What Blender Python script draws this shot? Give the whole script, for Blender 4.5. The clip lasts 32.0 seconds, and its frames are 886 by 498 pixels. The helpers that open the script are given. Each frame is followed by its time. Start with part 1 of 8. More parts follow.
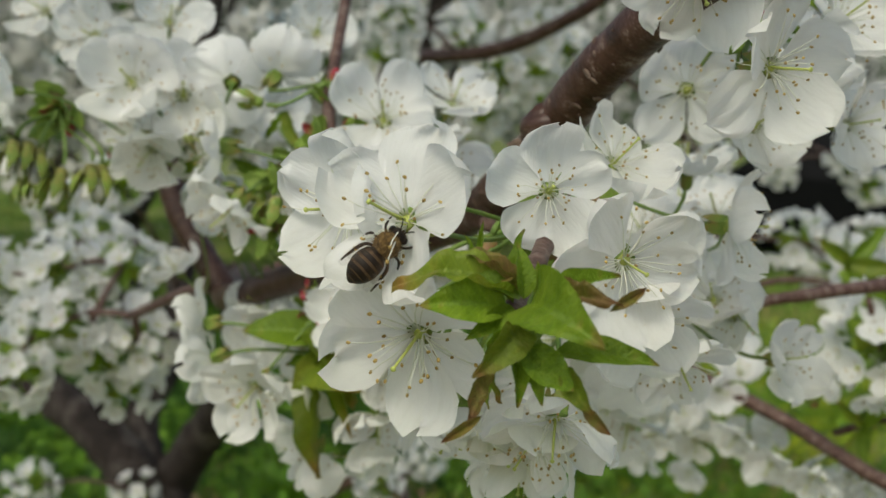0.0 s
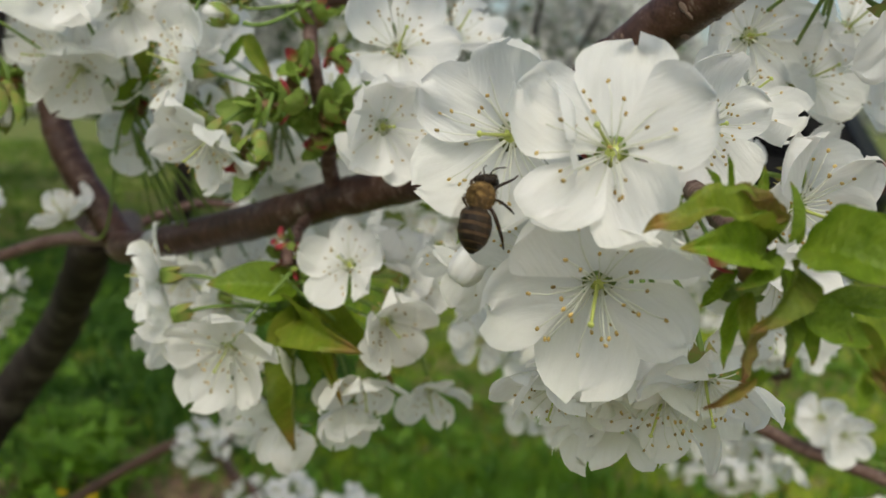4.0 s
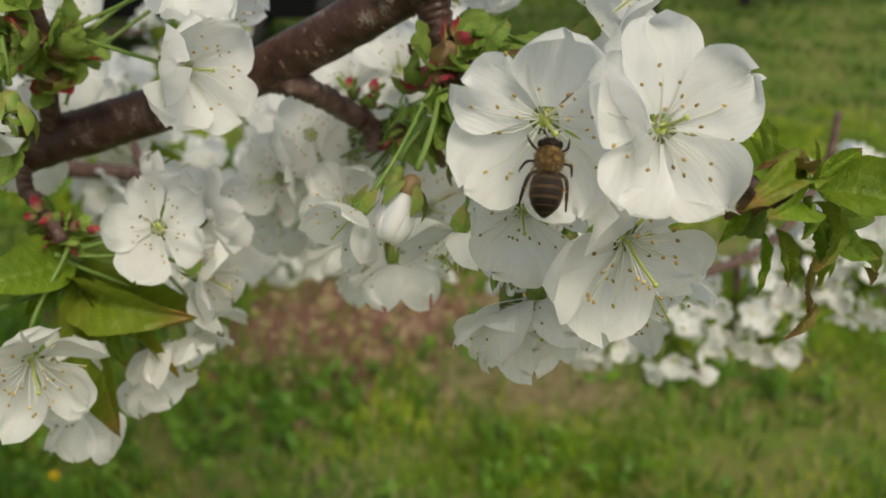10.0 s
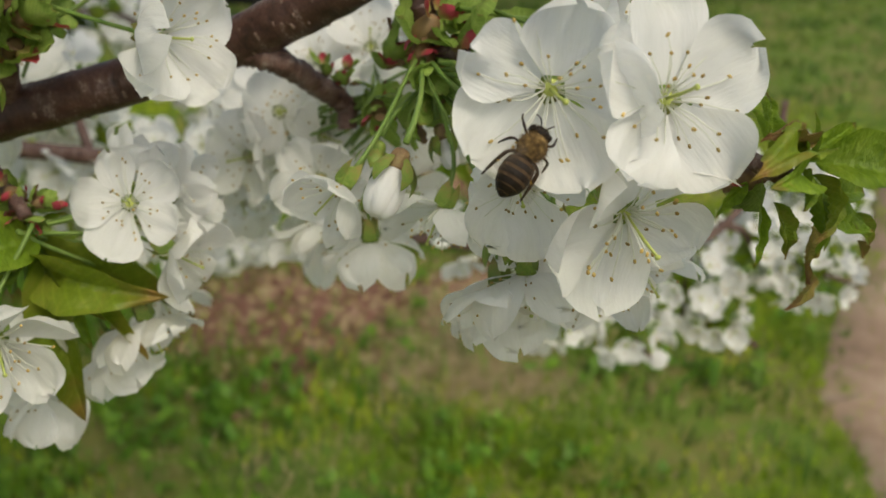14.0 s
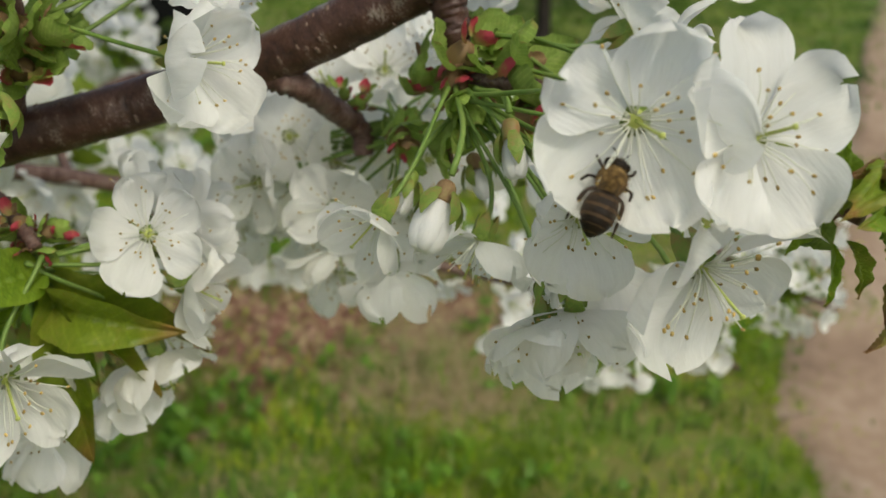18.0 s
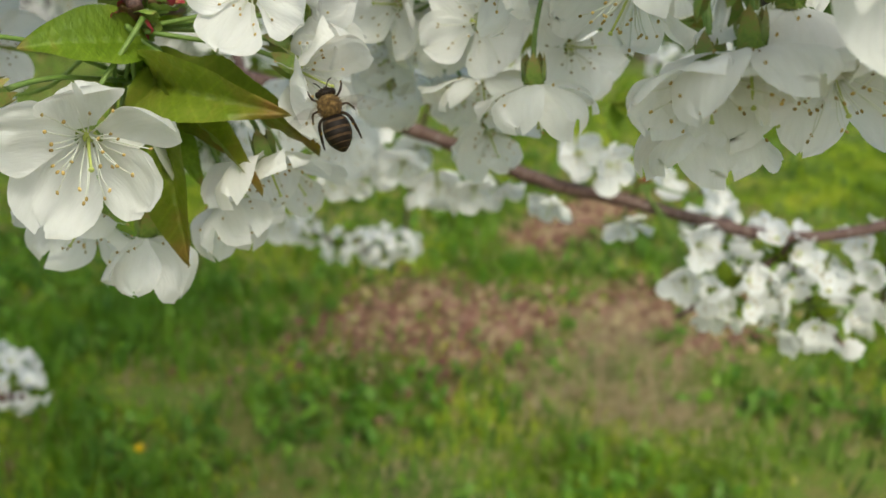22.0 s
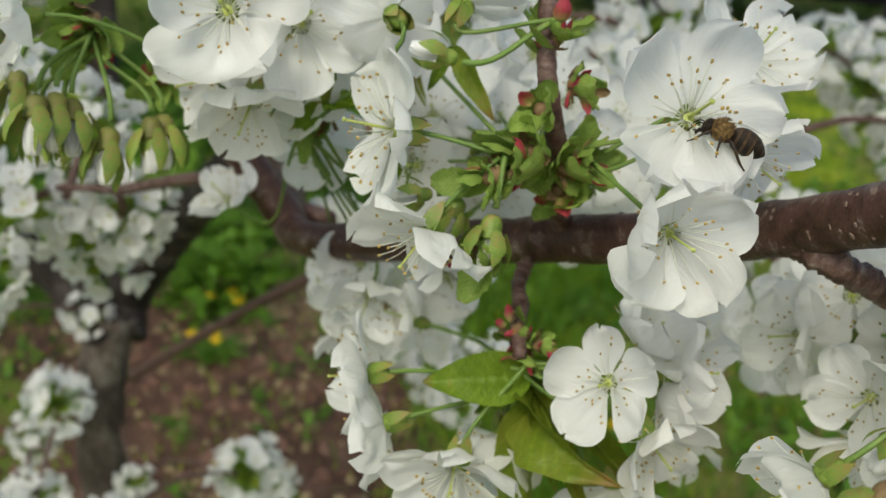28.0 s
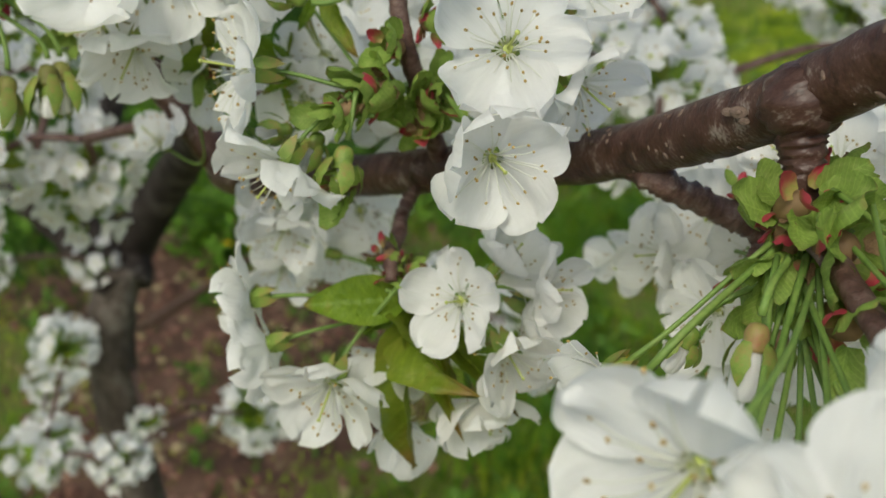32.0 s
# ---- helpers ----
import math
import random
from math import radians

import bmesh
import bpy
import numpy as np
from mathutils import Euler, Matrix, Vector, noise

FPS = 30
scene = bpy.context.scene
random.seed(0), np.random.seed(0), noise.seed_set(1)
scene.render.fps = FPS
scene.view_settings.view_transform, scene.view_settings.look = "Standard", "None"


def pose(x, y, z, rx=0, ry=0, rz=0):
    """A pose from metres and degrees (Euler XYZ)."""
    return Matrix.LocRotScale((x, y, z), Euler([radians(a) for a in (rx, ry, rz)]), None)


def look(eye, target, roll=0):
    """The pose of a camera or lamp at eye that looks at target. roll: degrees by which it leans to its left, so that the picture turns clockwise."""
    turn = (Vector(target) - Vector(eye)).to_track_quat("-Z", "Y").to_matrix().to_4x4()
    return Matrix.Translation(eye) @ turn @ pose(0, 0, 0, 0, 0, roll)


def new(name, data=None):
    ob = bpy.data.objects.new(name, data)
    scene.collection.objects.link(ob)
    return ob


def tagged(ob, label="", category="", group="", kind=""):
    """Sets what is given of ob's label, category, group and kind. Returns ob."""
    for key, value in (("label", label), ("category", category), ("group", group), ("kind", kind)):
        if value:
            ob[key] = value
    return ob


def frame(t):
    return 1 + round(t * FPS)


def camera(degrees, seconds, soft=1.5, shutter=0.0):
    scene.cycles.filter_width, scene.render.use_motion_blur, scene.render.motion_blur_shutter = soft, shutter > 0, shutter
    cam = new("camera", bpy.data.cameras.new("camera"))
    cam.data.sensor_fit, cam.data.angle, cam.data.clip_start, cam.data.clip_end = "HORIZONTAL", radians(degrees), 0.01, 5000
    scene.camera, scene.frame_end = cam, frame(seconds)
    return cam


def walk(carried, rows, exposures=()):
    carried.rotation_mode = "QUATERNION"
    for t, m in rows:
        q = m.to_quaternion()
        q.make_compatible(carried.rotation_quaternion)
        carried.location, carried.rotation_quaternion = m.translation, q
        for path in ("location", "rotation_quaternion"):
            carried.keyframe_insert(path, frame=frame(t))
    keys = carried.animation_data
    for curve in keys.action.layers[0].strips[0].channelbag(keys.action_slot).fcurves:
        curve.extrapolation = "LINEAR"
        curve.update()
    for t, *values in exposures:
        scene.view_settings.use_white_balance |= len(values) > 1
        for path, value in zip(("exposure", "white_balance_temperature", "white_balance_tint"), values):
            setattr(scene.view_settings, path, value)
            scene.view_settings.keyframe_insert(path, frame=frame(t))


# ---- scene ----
cam = camera(52.7, 32.0)
METRES, EYE, TILT, LEAN, TURN = 0.50, 1.4, -8.0, 0.0, 0.0
ROWS = [
    (0.0, 0.0019, 0.0044, -0.0003, 0.58, 0.05, -0.18),
    (0.5, 0.0001, 0.0075, 0.0075, 0.73, -0.43, 0.77),
    (1.0, -0.0066, 0.0144, 0.0043, 0.32, -0.96, 0.83),
    (1.5, -0.0085, 0.0126, 0.0069, 0.37, -1.21, 0.95),
    (2.0, -0.0114, 0.0019, 0.0066, 0.79, -1.33, 0.79),
    (2.5, -0.0202, 0.0059, 0.0048, -0.07, -1.57, 0.51),
    (3.0, -0.0517, 0.0052, 0.0002, -1.15, -1.79, -0.08),
    (3.5, -0.0893, 0.0351, -0.0077, -4.19, -2.33, -1.02),
    (4.0, -0.1116, 0.0622, -0.0102, -12.78, -2.11, -1.85),
    (4.5, -0.1229, 0.0769, -0.0142, -16.25, -2.96, -1.48),
    (6.5, -0.1806, 0.1132, 0.0080, -27.92, -8.46, 1.94),
    (7.0, -0.1739, 0.1347, 0.0025, -32.03, -8.50, 3.04),
    (7.5, -0.1823, 0.1366, 0.0189, -36.12, -9.07, 3.83),
    (8.0, -0.1913, 0.1540, 0.0347, -39.26, -10.48, 4.38),
    (8.5, -0.2056, 0.1515, 0.0517, -42.67, -12.06, 5.09),
    (9.0, -0.2221, 0.1541, 0.0582, -44.83, -13.34, 5.66),
    (9.5, -0.2447, 0.1546, 0.0565, -45.34, -14.69, 5.60),
    (10.0, -0.2445, 0.1549, 0.0549, -46.67, -16.40, 5.33),
    (10.5, -0.2520, 0.1482, 0.0487, -46.43, -16.50, 4.68),
    (11.0, -0.2441, 0.1495, 0.0516, -47.39, -17.04, 4.54),
    (11.5, -0.2497, 0.1540, 0.0467, -48.57, -16.87, 3.99),
    (12.0, -0.2430, 0.1674, 0.0505, -49.84, -17.24, 3.89),
    (12.5, -0.2501, 0.1774, 0.0517, -50.86, -17.17, 3.70),
    (13.0, -0.2533, 0.1765, 0.0520, -50.91, -17.23, 3.78),
    (13.5, -0.2544, 0.1781, 0.0477, -51.27, -17.05, 3.72),
    (14.0, -0.2551, 0.1721, 0.0496, -50.46, -17.34, 4.09),
    (14.5, -0.2550, 0.1622, 0.0481, -50.08, -17.13, 4.30),
    (16.5, -0.2579, 0.1777, 0.0520, -50.74, -16.61, 3.79),
    (17.0, -0.2618, 0.1816, 0.0543, -51.30, -16.46, 3.93),
    (17.5, -0.2696, 0.1940, 0.0536, -52.25, -16.43, 3.61),
    (18.0, -0.2640, 0.2074, 0.0542, -53.21, -16.43, 3.16),
    (18.5, -0.2643, 0.2033, 0.0553, -54.27, -16.55, 3.08),
    (19.0, -0.2678, 0.2023, 0.0525, -55.12, -16.57, 2.90),
    (19.5, -0.2644, 0.2014, 0.0498, -55.84, -16.80, 2.52),
    (20.0, -0.2665, 0.2039, 0.0436, -55.94, -16.96, 2.30),
    (20.5, -0.2663, 0.2066, 0.0297, -54.85, -16.86, 1.81),
    (21.0, -0.2594, 0.2051, -0.0090, -50.38, -16.16, 1.50),
    (21.5, -0.2420, 0.2082, -0.0218, -43.56, -15.57, 2.45),
    (22.0, -0.2204, 0.2185, -0.0473, -40.09, -14.92, 3.30),
    (22.5, -0.1868, 0.2295, -0.0648, -35.36, -14.63, 4.96),
    (23.0, -0.1678, 0.2374, -0.0721, -30.32, -13.75, 5.26),
    (23.5, -0.1819, 0.1971, -0.0060, -28.02, -12.33, 5.02),
    (24.0, -0.1874, 0.1916, 0.0109, -29.45, -12.34, 5.23),
    (24.5, -0.1848, 0.1847, 0.0273, -30.39, -12.14, 4.81),
    (25.0, -0.1808, 0.1881, 0.0605, -29.38, -13.33, 5.57),
    (25.5, -0.1758, 0.2068, 0.0853, -26.82, -14.27, 6.03),
    (26.0, -0.1628, 0.2072, 0.1017, -18.13, -14.60, 6.71),
    (26.5, -0.1648, 0.2081, 0.1005, -10.61, -14.42, 4.96),
    (28.5, -0.1460, 0.1930, 0.1221, -5.46, -17.17, -0.14),
    (29.0, -0.1378, 0.1932, 0.1277, -5.20, -18.54, 0.20),
    (29.5, -0.1349, 0.1920, 0.1252, -5.51, -18.93, 0.20),
    (30.0, -0.1163, 0.1938, 0.1240, -6.32, -19.72, 0.63),
    (30.5, -0.1114, 0.1845, 0.1217, -6.34, -19.61, 0.96),
    (31.0, -0.1014, 0.1708, 0.1264, -6.08, -19.63, 1.68),
    (31.5, -0.0968, 0.1667, 0.1268, -5.80, -19.67, 1.92),
    (32.0, -0.0869, 0.1625, 0.1143, -4.49, -19.52, 1.97),
]
walk(cam, [(t, pose(0, 0, EYE, TILT, LEAN, TURN) @ pose(METRES * x, METRES * y, METRES * z, 90 + pitch, roll, yaw)) for t, x, y, z, yaw, pitch, roll in ROWS], exposures=[(0.0, 0.01, 6780, 0), (1.0, -0.05, 6780, 1), (2.5, -0.01, 6780, 2), (4.5, 0.09, 6830, 3), (7.0, 0.05, 7000, 3), (8.0, -0.07, 7080, 3), (9.0, -0.07, 7090, 3), (10.0, 0.03, 7100, 3), (13.0, 0.06, 7130, 3), (18.0, 0.09, 6930, 1), (20.4, 0.13, 6880, 1), (22.5, 0.51, 6680, -1), (23.2, 0.58, 6680, -1), (24.0, 0.25, 6680, -1), (25.0, 0.07, 6680, -1), (30.0, 0.19, 6680, 0), (32.0, 0.10, 6680, 0)])
cam.data.dof.use_dof = True
cam.data.dof.focus_distance = 0.150
cam.data.dof.aperture_fstop = 23.0

# ---- light ----
SUN_ELEVATION, SUN_AZIMUTH = 52.0, 205.0  # degrees; azimuth counted from +y towards +x
world = bpy.data.worlds.new("sky")
scene.world = world
world.use_nodes = True
sky = world.node_tree.nodes.new("ShaderNodeTexSky")
sky.sky_type, sky.sun_disc = "NISHITA", False
sky.sun_elevation, sky.sun_rotation = radians(SUN_ELEVATION), radians(SUN_AZIMUTH)
sky.air_density, sky.dust_density, sky.ozone_density = 1.0, 4.0, 1.0
background = world.node_tree.nodes["Background"]
background.inputs["Strength"].default_value = 0.15
world.node_tree.links.new(sky.outputs[0], background.inputs["Color"])
sun_data = bpy.data.lights.new("sun", "SUN")
sun_data.energy, sun_data.angle, sun_data.color = 1.2, radians(14), (1.0, 0.96, 0.90)
sun = new("sun", sun_data)
_az, _el = radians(SUN_AZIMUTH), radians(SUN_ELEVATION)
SUN_WAY = Vector((math.sin(_az) * math.cos(_el), math.cos(_az) * math.cos(_el), math.sin(_el)))
sun.matrix_world = look(SUN_WAY * 50, (0, 0, 0))


# ---- materials ----
def material(name, colors, scale=40.0, rough=0.6, bump=0.0, bump_scale=200.0, detail=4.0, translucent=0.0, sheen=0.0, stretch=(1, 1, 1), vary=0.0, specular=0.4, lucent_color=None, tip=None, along=False, veins=0.0):
    """A node material: a ramp over two scales of noise, a fine bump, and light let through for thin leaves and petals."""
    mat = bpy.data.materials.new(name)
    mat.use_nodes = True
    tree = mat.node_tree
    nodes, links = tree.nodes, tree.links
    bsdf = nodes["Principled BSDF"]
    out = nodes["Material Output"]
    coords = nodes.new("ShaderNodeTexCoord")
    mapping = nodes.new("ShaderNodeMapping")
    mapping.inputs["Scale"].default_value = stretch
    if along:
        ring = nodes.new("ShaderNodeAttribute")
        ring.attribute_name = "along_branch"
        links.new(ring.outputs["Vector"], mapping.inputs["Vector"])
    else:
        links.new(coords.outputs["Object"], mapping.inputs["Vector"])
    big = nodes.new("ShaderNodeTexNoise")
    big.inputs["Scale"].default_value, big.inputs["Detail"].default_value = scale, detail
    links.new(mapping.outputs[0], big.inputs["Vector"])
    small = nodes.new("ShaderNodeTexNoise")
    small.inputs["Scale"].default_value, small.inputs["Detail"].default_value = scale * 7.3, 3.0
    links.new(mapping.outputs[0], small.inputs["Vector"])
    mix = nodes.new("ShaderNodeMix")
    mix.inputs["Factor"].default_value = 0.35
    links.new(big.outputs["Fac"], mix.inputs["A"])
    links.new(small.outputs["Fac"], mix.inputs["B"])
    ramp = nodes.new("ShaderNodeValToRGB")
    while len(ramp.color_ramp.elements) < len(colors):
        ramp.color_ramp.elements.new(0.5)
    for i, (element, color) in enumerate(zip(ramp.color_ramp.elements, colors)):
        element.position = 0.32 + 0.36 * i / max(1, len(colors) - 1)
        element.color = (*color, 1)
    links.new(mix.outputs["Result"], ramp.inputs["Fac"])
    color_out = ramp.outputs["Color"]
    if tip:
        # another colour towards the tip of a leaf or scale, which lies along its own y
        axis = nodes.new("ShaderNodeSeparateXYZ")
        links.new(coords.outputs["Object"], axis.inputs[0])
        frayed = nodes.new("ShaderNodeMath")
        frayed.operation = "MULTIPLY_ADD"
        frayed.inputs[1].default_value = 0.9
        links.new(big.outputs["Fac"], frayed.inputs[0])
        links.new(axis.outputs["Y"], frayed.inputs[2])
        reach = nodes.new("ShaderNodeMapRange")
        reach.inputs["From Min"].default_value, reach.inputs["From Max"].default_value = tip[1] + 0.45, tip[2] + 0.45
        links.new(frayed.outputs[0], reach.inputs["Value"])
        tinge = nodes.new("ShaderNodeMix")
        tinge.data_type = "RGBA"
        for socket in tinge.inputs:
            if socket.name == "B" and socket.type == "RGBA":
                socket.default_value = (*tip[0], 1)
            if socket.name == "A" and socket.type == "RGBA":
                links.new(color_out, socket)
        links.new(reach.outputs[0], tinge.inputs[0])
        for socket in tinge.outputs:
            if socket.type == "RGBA":
                color_out = socket
    if veins:
        # paler side veins that leave the midrib at a slant
        part_xy = nodes.new("ShaderNodeSeparateXYZ")
        links.new(coords.outputs["Object"], part_xy.inputs[0])
        away = nodes.new("ShaderNodeMath")
        away.operation = "ABSOLUTE"
        links.new(part_xy.outputs["X"], away.inputs[0])
        slant = nodes.new("ShaderNodeMath")
        slant.operation = "MULTIPLY_ADD"
        slant.inputs[1].default_value = -0.9
        links.new(away.outputs[0], slant.inputs[0])
        links.new(part_xy.outputs["Y"], slant.inputs[2])
        beat = nodes.new("ShaderNodeMath")
        beat.operation = "PINGPONG"
        beat.inputs[1].default_value = 0.055
        links.new(slant.outputs[0], beat.inputs[0])
        near = nodes.new("ShaderNodeMath")
        near.operation = "MINIMUM"
        links.new(beat.outputs[0], near.inputs[0])
        links.new(away.outputs[0], near.inputs[1])
        line = nodes.new("ShaderNodeMapRange")
        line.inputs["From Min"].default_value, line.inputs["From Max"].default_value = 0.0, 0.016
        line.inputs["To Min"].default_value, line.inputs["To Max"].default_value = 1 + veins, 1.0
        links.new(near.outputs[0], line.inputs["Value"])
        paler = nodes.new("ShaderNodeHueSaturation")
        links.new(line.outputs[0], paler.inputs["Value"])
        links.new(color_out, paler.inputs["Color"])
        color_out = paler.outputs["Color"]
    if vary:
        info = nodes.new("ShaderNodeObjectInfo")
        hsv = nodes.new("ShaderNodeHueSaturation")
        spread = nodes.new("ShaderNodeMapRange")
        spread.inputs["To Min"].default_value, spread.inputs["To Max"].default_value = 1 - vary, 1 + vary
        links.new(info.outputs["Random"], spread.inputs["Value"])
        links.new(spread.outputs[0], hsv.inputs["Value"])
        links.new(color_out, hsv.inputs["Color"])
        color_out = hsv.outputs["Color"]
    links.new(color_out, bsdf.inputs["Base Color"])
    bsdf.inputs["Roughness"].default_value = rough
    bsdf.inputs["Specular IOR Level"].default_value = specular
    if sheen:
        bsdf.inputs["Sheen Weight"].default_value = sheen
    if bump:
        grain = nodes.new("ShaderNodeTexNoise")
        grain.inputs["Scale"].default_value, grain.inputs["Detail"].default_value = bump_scale, 5.0
        links.new(mapping.outputs[0], grain.inputs["Vector"])
        relief = nodes.new("ShaderNodeBump")
        relief.inputs["Strength"].default_value, relief.inputs["Distance"].default_value = bump, 0.0006
        links.new(grain.outputs["Fac"], relief.inputs["Height"])
        links.new(relief.outputs[0], bsdf.inputs["Normal"])
    if translucent:
        through_leaf = nodes.new("ShaderNodeBsdfTranslucent")
        if bump:
            links.new(relief.outputs[0], through_leaf.inputs["Normal"])
        if lucent_color:
            through_leaf.inputs["Color"].default_value = (*lucent_color, 1)
        else:
            links.new(color_out, through_leaf.inputs["Color"])
        blend = nodes.new("ShaderNodeMixShader")
        blend.inputs[0].default_value = translucent
        links.new(bsdf.outputs[0], blend.inputs[1])
        links.new(through_leaf.outputs[0], blend.inputs[2])
        links.new(blend.outputs[0], out.inputs["Surface"])
    return mat


M_PETAL = material("petal", [(0.90, 0.90, 0.887), (0.945, 0.945, 0.938), (0.965, 0.965, 0.962)], scale=3.0, rough=0.6, bump=0.30, bump_scale=6, translucent=0.52, stretch=(3.6, 0.5, 1), vary=0.03, specular=0.3)
M_FILAMENT = material("filament", [(0.80, 0.82, 0.72), (0.88, 0.88, 0.84)], scale=4, rough=0.5, translucent=0.35)
M_ANTHER = material("anther", [(0.24, 0.15, 0.045), (0.42, 0.29, 0.09), (0.52, 0.40, 0.17)], scale=6, rough=0.8, bump=0.4, bump_scale=20, vary=0.35)
M_PISTIL = material("pistil", [(0.40, 0.48, 0.10), (0.58, 0.62, 0.20)], scale=400, rough=0.45, translucent=0.15)
M_STALK = material("stalk", [(0.11, 0.20, 0.040), (0.165, 0.265, 0.055), (0.23, 0.305, 0.080)], scale=150, rough=0.5, vary=0.15, translucent=0.1)
M_CALYX = material("calyx", [(0.12, 0.20, 0.03), (0.20, 0.29, 0.05), (0.29, 0.22, 0.07)], scale=3.4, rough=0.5, bump=0.3, bump_scale=16, vary=0.2, translucent=0.12)
M_SCALE = material("bud_scale", [(0.19, 0.30, 0.050), (0.28, 0.40, 0.085), (0.37, 0.45, 0.13)], scale=2.4, rough=0.55, bump=0.35, bump_scale=10, vary=0.22, translucent=0.35, specular=0.25, tip=((0.36, 0.19, 0.09), 0.88, 1.2), veins=0.25)
M_RED = material("red_scale", [(0.24, 0.28, 0.06), (0.34, 0.26, 0.09), (0.40, 0.18, 0.10)], scale=2.4, rough=0.45, bump=0.2, bump_scale=12, vary=0.2, translucent=0.2, tip=((0.42, 0.05, 0.075), 0.15, 0.70))
M_BROWN = material("dry_scale", [(0.13, 0.075, 0.036), (0.23, 0.145, 0.07), (0.26, 0.21, 0.085)], scale=2.6, rough=0.65, bump=0.6, bump_scale=14, vary=0.15, translucent=0.1)
M_LEAF = material("leaf", [(0.12, 0.21, 0.012), (0.18, 0.285, 0.020), (0.25, 0.35, 0.036)], scale=3.2, rough=0.40, bump=0.7, bump_scale=14, vary=0.15, translucent=0.40, stretch=(1, 2.0, 1), tip=((0.25, 0.13, 0.045), 0.88, 1.2), veins=0.16)
M_LEAF_BRONZE = material("bronze_leaf", [(0.15, 0.22, 0.016), (0.20, 0.27, 0.025), (0.26, 0.28, 0.040)], scale=2.6, rough=0.40, bump=0.7, bump_scale=14, vary=0.18, translucent=0.45, stretch=(1, 2.0, 1), tip=((0.28, 0.16, 0.045), 0.62, 1.15), veins=0.16)
M_LEAF_RUST = material("rusty_leaf", [(0.15, 0.17, 0.022), (0.21, 0.175, 0.038), (0.24, 0.15, 0.055)], scale=2.2, rough=0.45, bump=0.7, bump_scale=14, vary=0.2, translucent=0.40, stretch=(1, 2.0, 1), tip=((0.21, 0.095, 0.042), 0.45, 1.0), veins=0.25)
M_OLIVE = material("olive_cup", [(0.15, 0.18, 0.04), (0.22, 0.22, 0.055), (0.26, 0.17, 0.07)], scale=3.0, rough=0.55, bump=0.4, bump_scale=14, vary=0.25, translucent=0.12)
M_BARK = material("bark", [(0.018, 0.009, 0.007), (0.048, 0.021, 0.015), (0.074, 0.036, 0.027), (0.23, 0.19, 0.165)], scale=210, rough=0.40, bump=0.8, bump_scale=420, detail=9, stretch=(0.75, 0.75, 1.3), along=True)
M_TWIG = material("twig_bark", [(0.030, 0.013, 0.010), (0.085, 0.042, 0.033), (0.14, 0.085, 0.07), (0.25, 0.20, 0.175)], scale=330, rough=0.5, bump=1.0, bump_scale=700, detail=8, stretch=(0.8, 0.8, 1.5), along=True)
M_TRUNK = material("trunk_bark", [(0.010, 0.008, 0.007), (0.030, 0.023, 0.020), (0.115, 0.100, 0.088)], scale=14, rough=0.9, bump=1.0, bump_scale=60, detail=8, stretch=(2.0, 2.0, 0.9), specular=0.2)
M_OLDBARK = material("old_bark", [(0.030, 0.023, 0.018), (0.095, 0.076, 0.062), (0.26, 0.235, 0.205)], scale=14, rough=0.9, bump=1.0, bump_scale=60, detail=8, stretch=(2.0, 2.0, 0.7), specular=0.2)
M_GRASS = material("grass", [(0.040, 0.100, 0.005), (0.27, 0.40, 0.017), (0.62, 0.63, 0.066)], scale=3.4, rough=0.55, translucent=0.3)
# bluer and less saturated than the near grass: distance haze mixed into the colour
M_FARGRASS = material("far_grass", [(0.035, 0.085, 0.014), (0.130, 0.230, 0.030), (0.31, 0.38, 0.085)], scale=1.2, rough=0.6, translucent=0.3)
M_WEED = material("weed", [(0.040, 0.110, 0.007), (0.110, 0.235, 0.013), (0.22, 0.36, 0.026)], scale=8.0, rough=0.55, translucent=0.25, vary=0.2)
# weed green lowered so that the tree's shade is part of the colour
M_SHADED_WEED = material("shaded_weed", [(0.018, 0.055, 0.007), (0.048, 0.125, 0.011), (0.105, 0.215, 0.020)], scale=6.0, rough=0.6, translucent=0.2, vary=0.2)
M_DRY = material("dry_grass", [(0.26, 0.19, 0.09), (0.42, 0.33, 0.17), (0.50, 0.42, 0.25)], scale=30, rough=0.8, translucent=0.2)
M_GROUND = material("turf_soil", [(0.050, 0.080, 0.009), (0.10, 0.16, 0.013), (0.15, 0.14, 0.035), (0.14, 0.21, 0.017)], scale=2.2, rough=0.95, bump=1.0, bump_scale=40, detail=9)
# darker soil, used for the bare patch left of x = 0
M_DARK_SOIL = material("dark_soil", [(0.032, 0.016, 0.009), (0.098, 0.050, 0.030), (0.175, 0.103, 0.066)], scale=9, rough=0.92, bump=1.0, bump_scale=60, detail=9)
M_SOIL = material("soil", [(0.050, 0.025, 0.013), (0.140, 0.066, 0.040), (0.25, 0.142, 0.092)], scale=7, rough=0.95, bump=1.0, bump_scale=60, detail=9)
M_ROAD = material("road_earth", [(0.20, 0.13, 0.085), (0.31, 0.215, 0.145), (0.42, 0.32, 0.235)], scale=2.5, rough=0.95, bump=0.8, bump_scale=50, detail=9)
M_DANDELION = material("dandelion", [(0.75, 0.50, 0.01), (0.85, 0.62, 0.03)], scale=80, rough=0.7)
M_CLOD = material("clod", [(0.10, 0.045, 0.029), (0.19, 0.093, 0.062), (0.33, 0.21, 0.155)], scale=14, rough=0.95, bump=0.8, bump_scale=90)
M_BEE_DARK = material("bee_dark", [(0.005, 0.003, 0.002), (0.016, 0.009, 0.005)], scale=900, rough=0.45, bump=0.4, bump_scale=4000, specular=0.22)
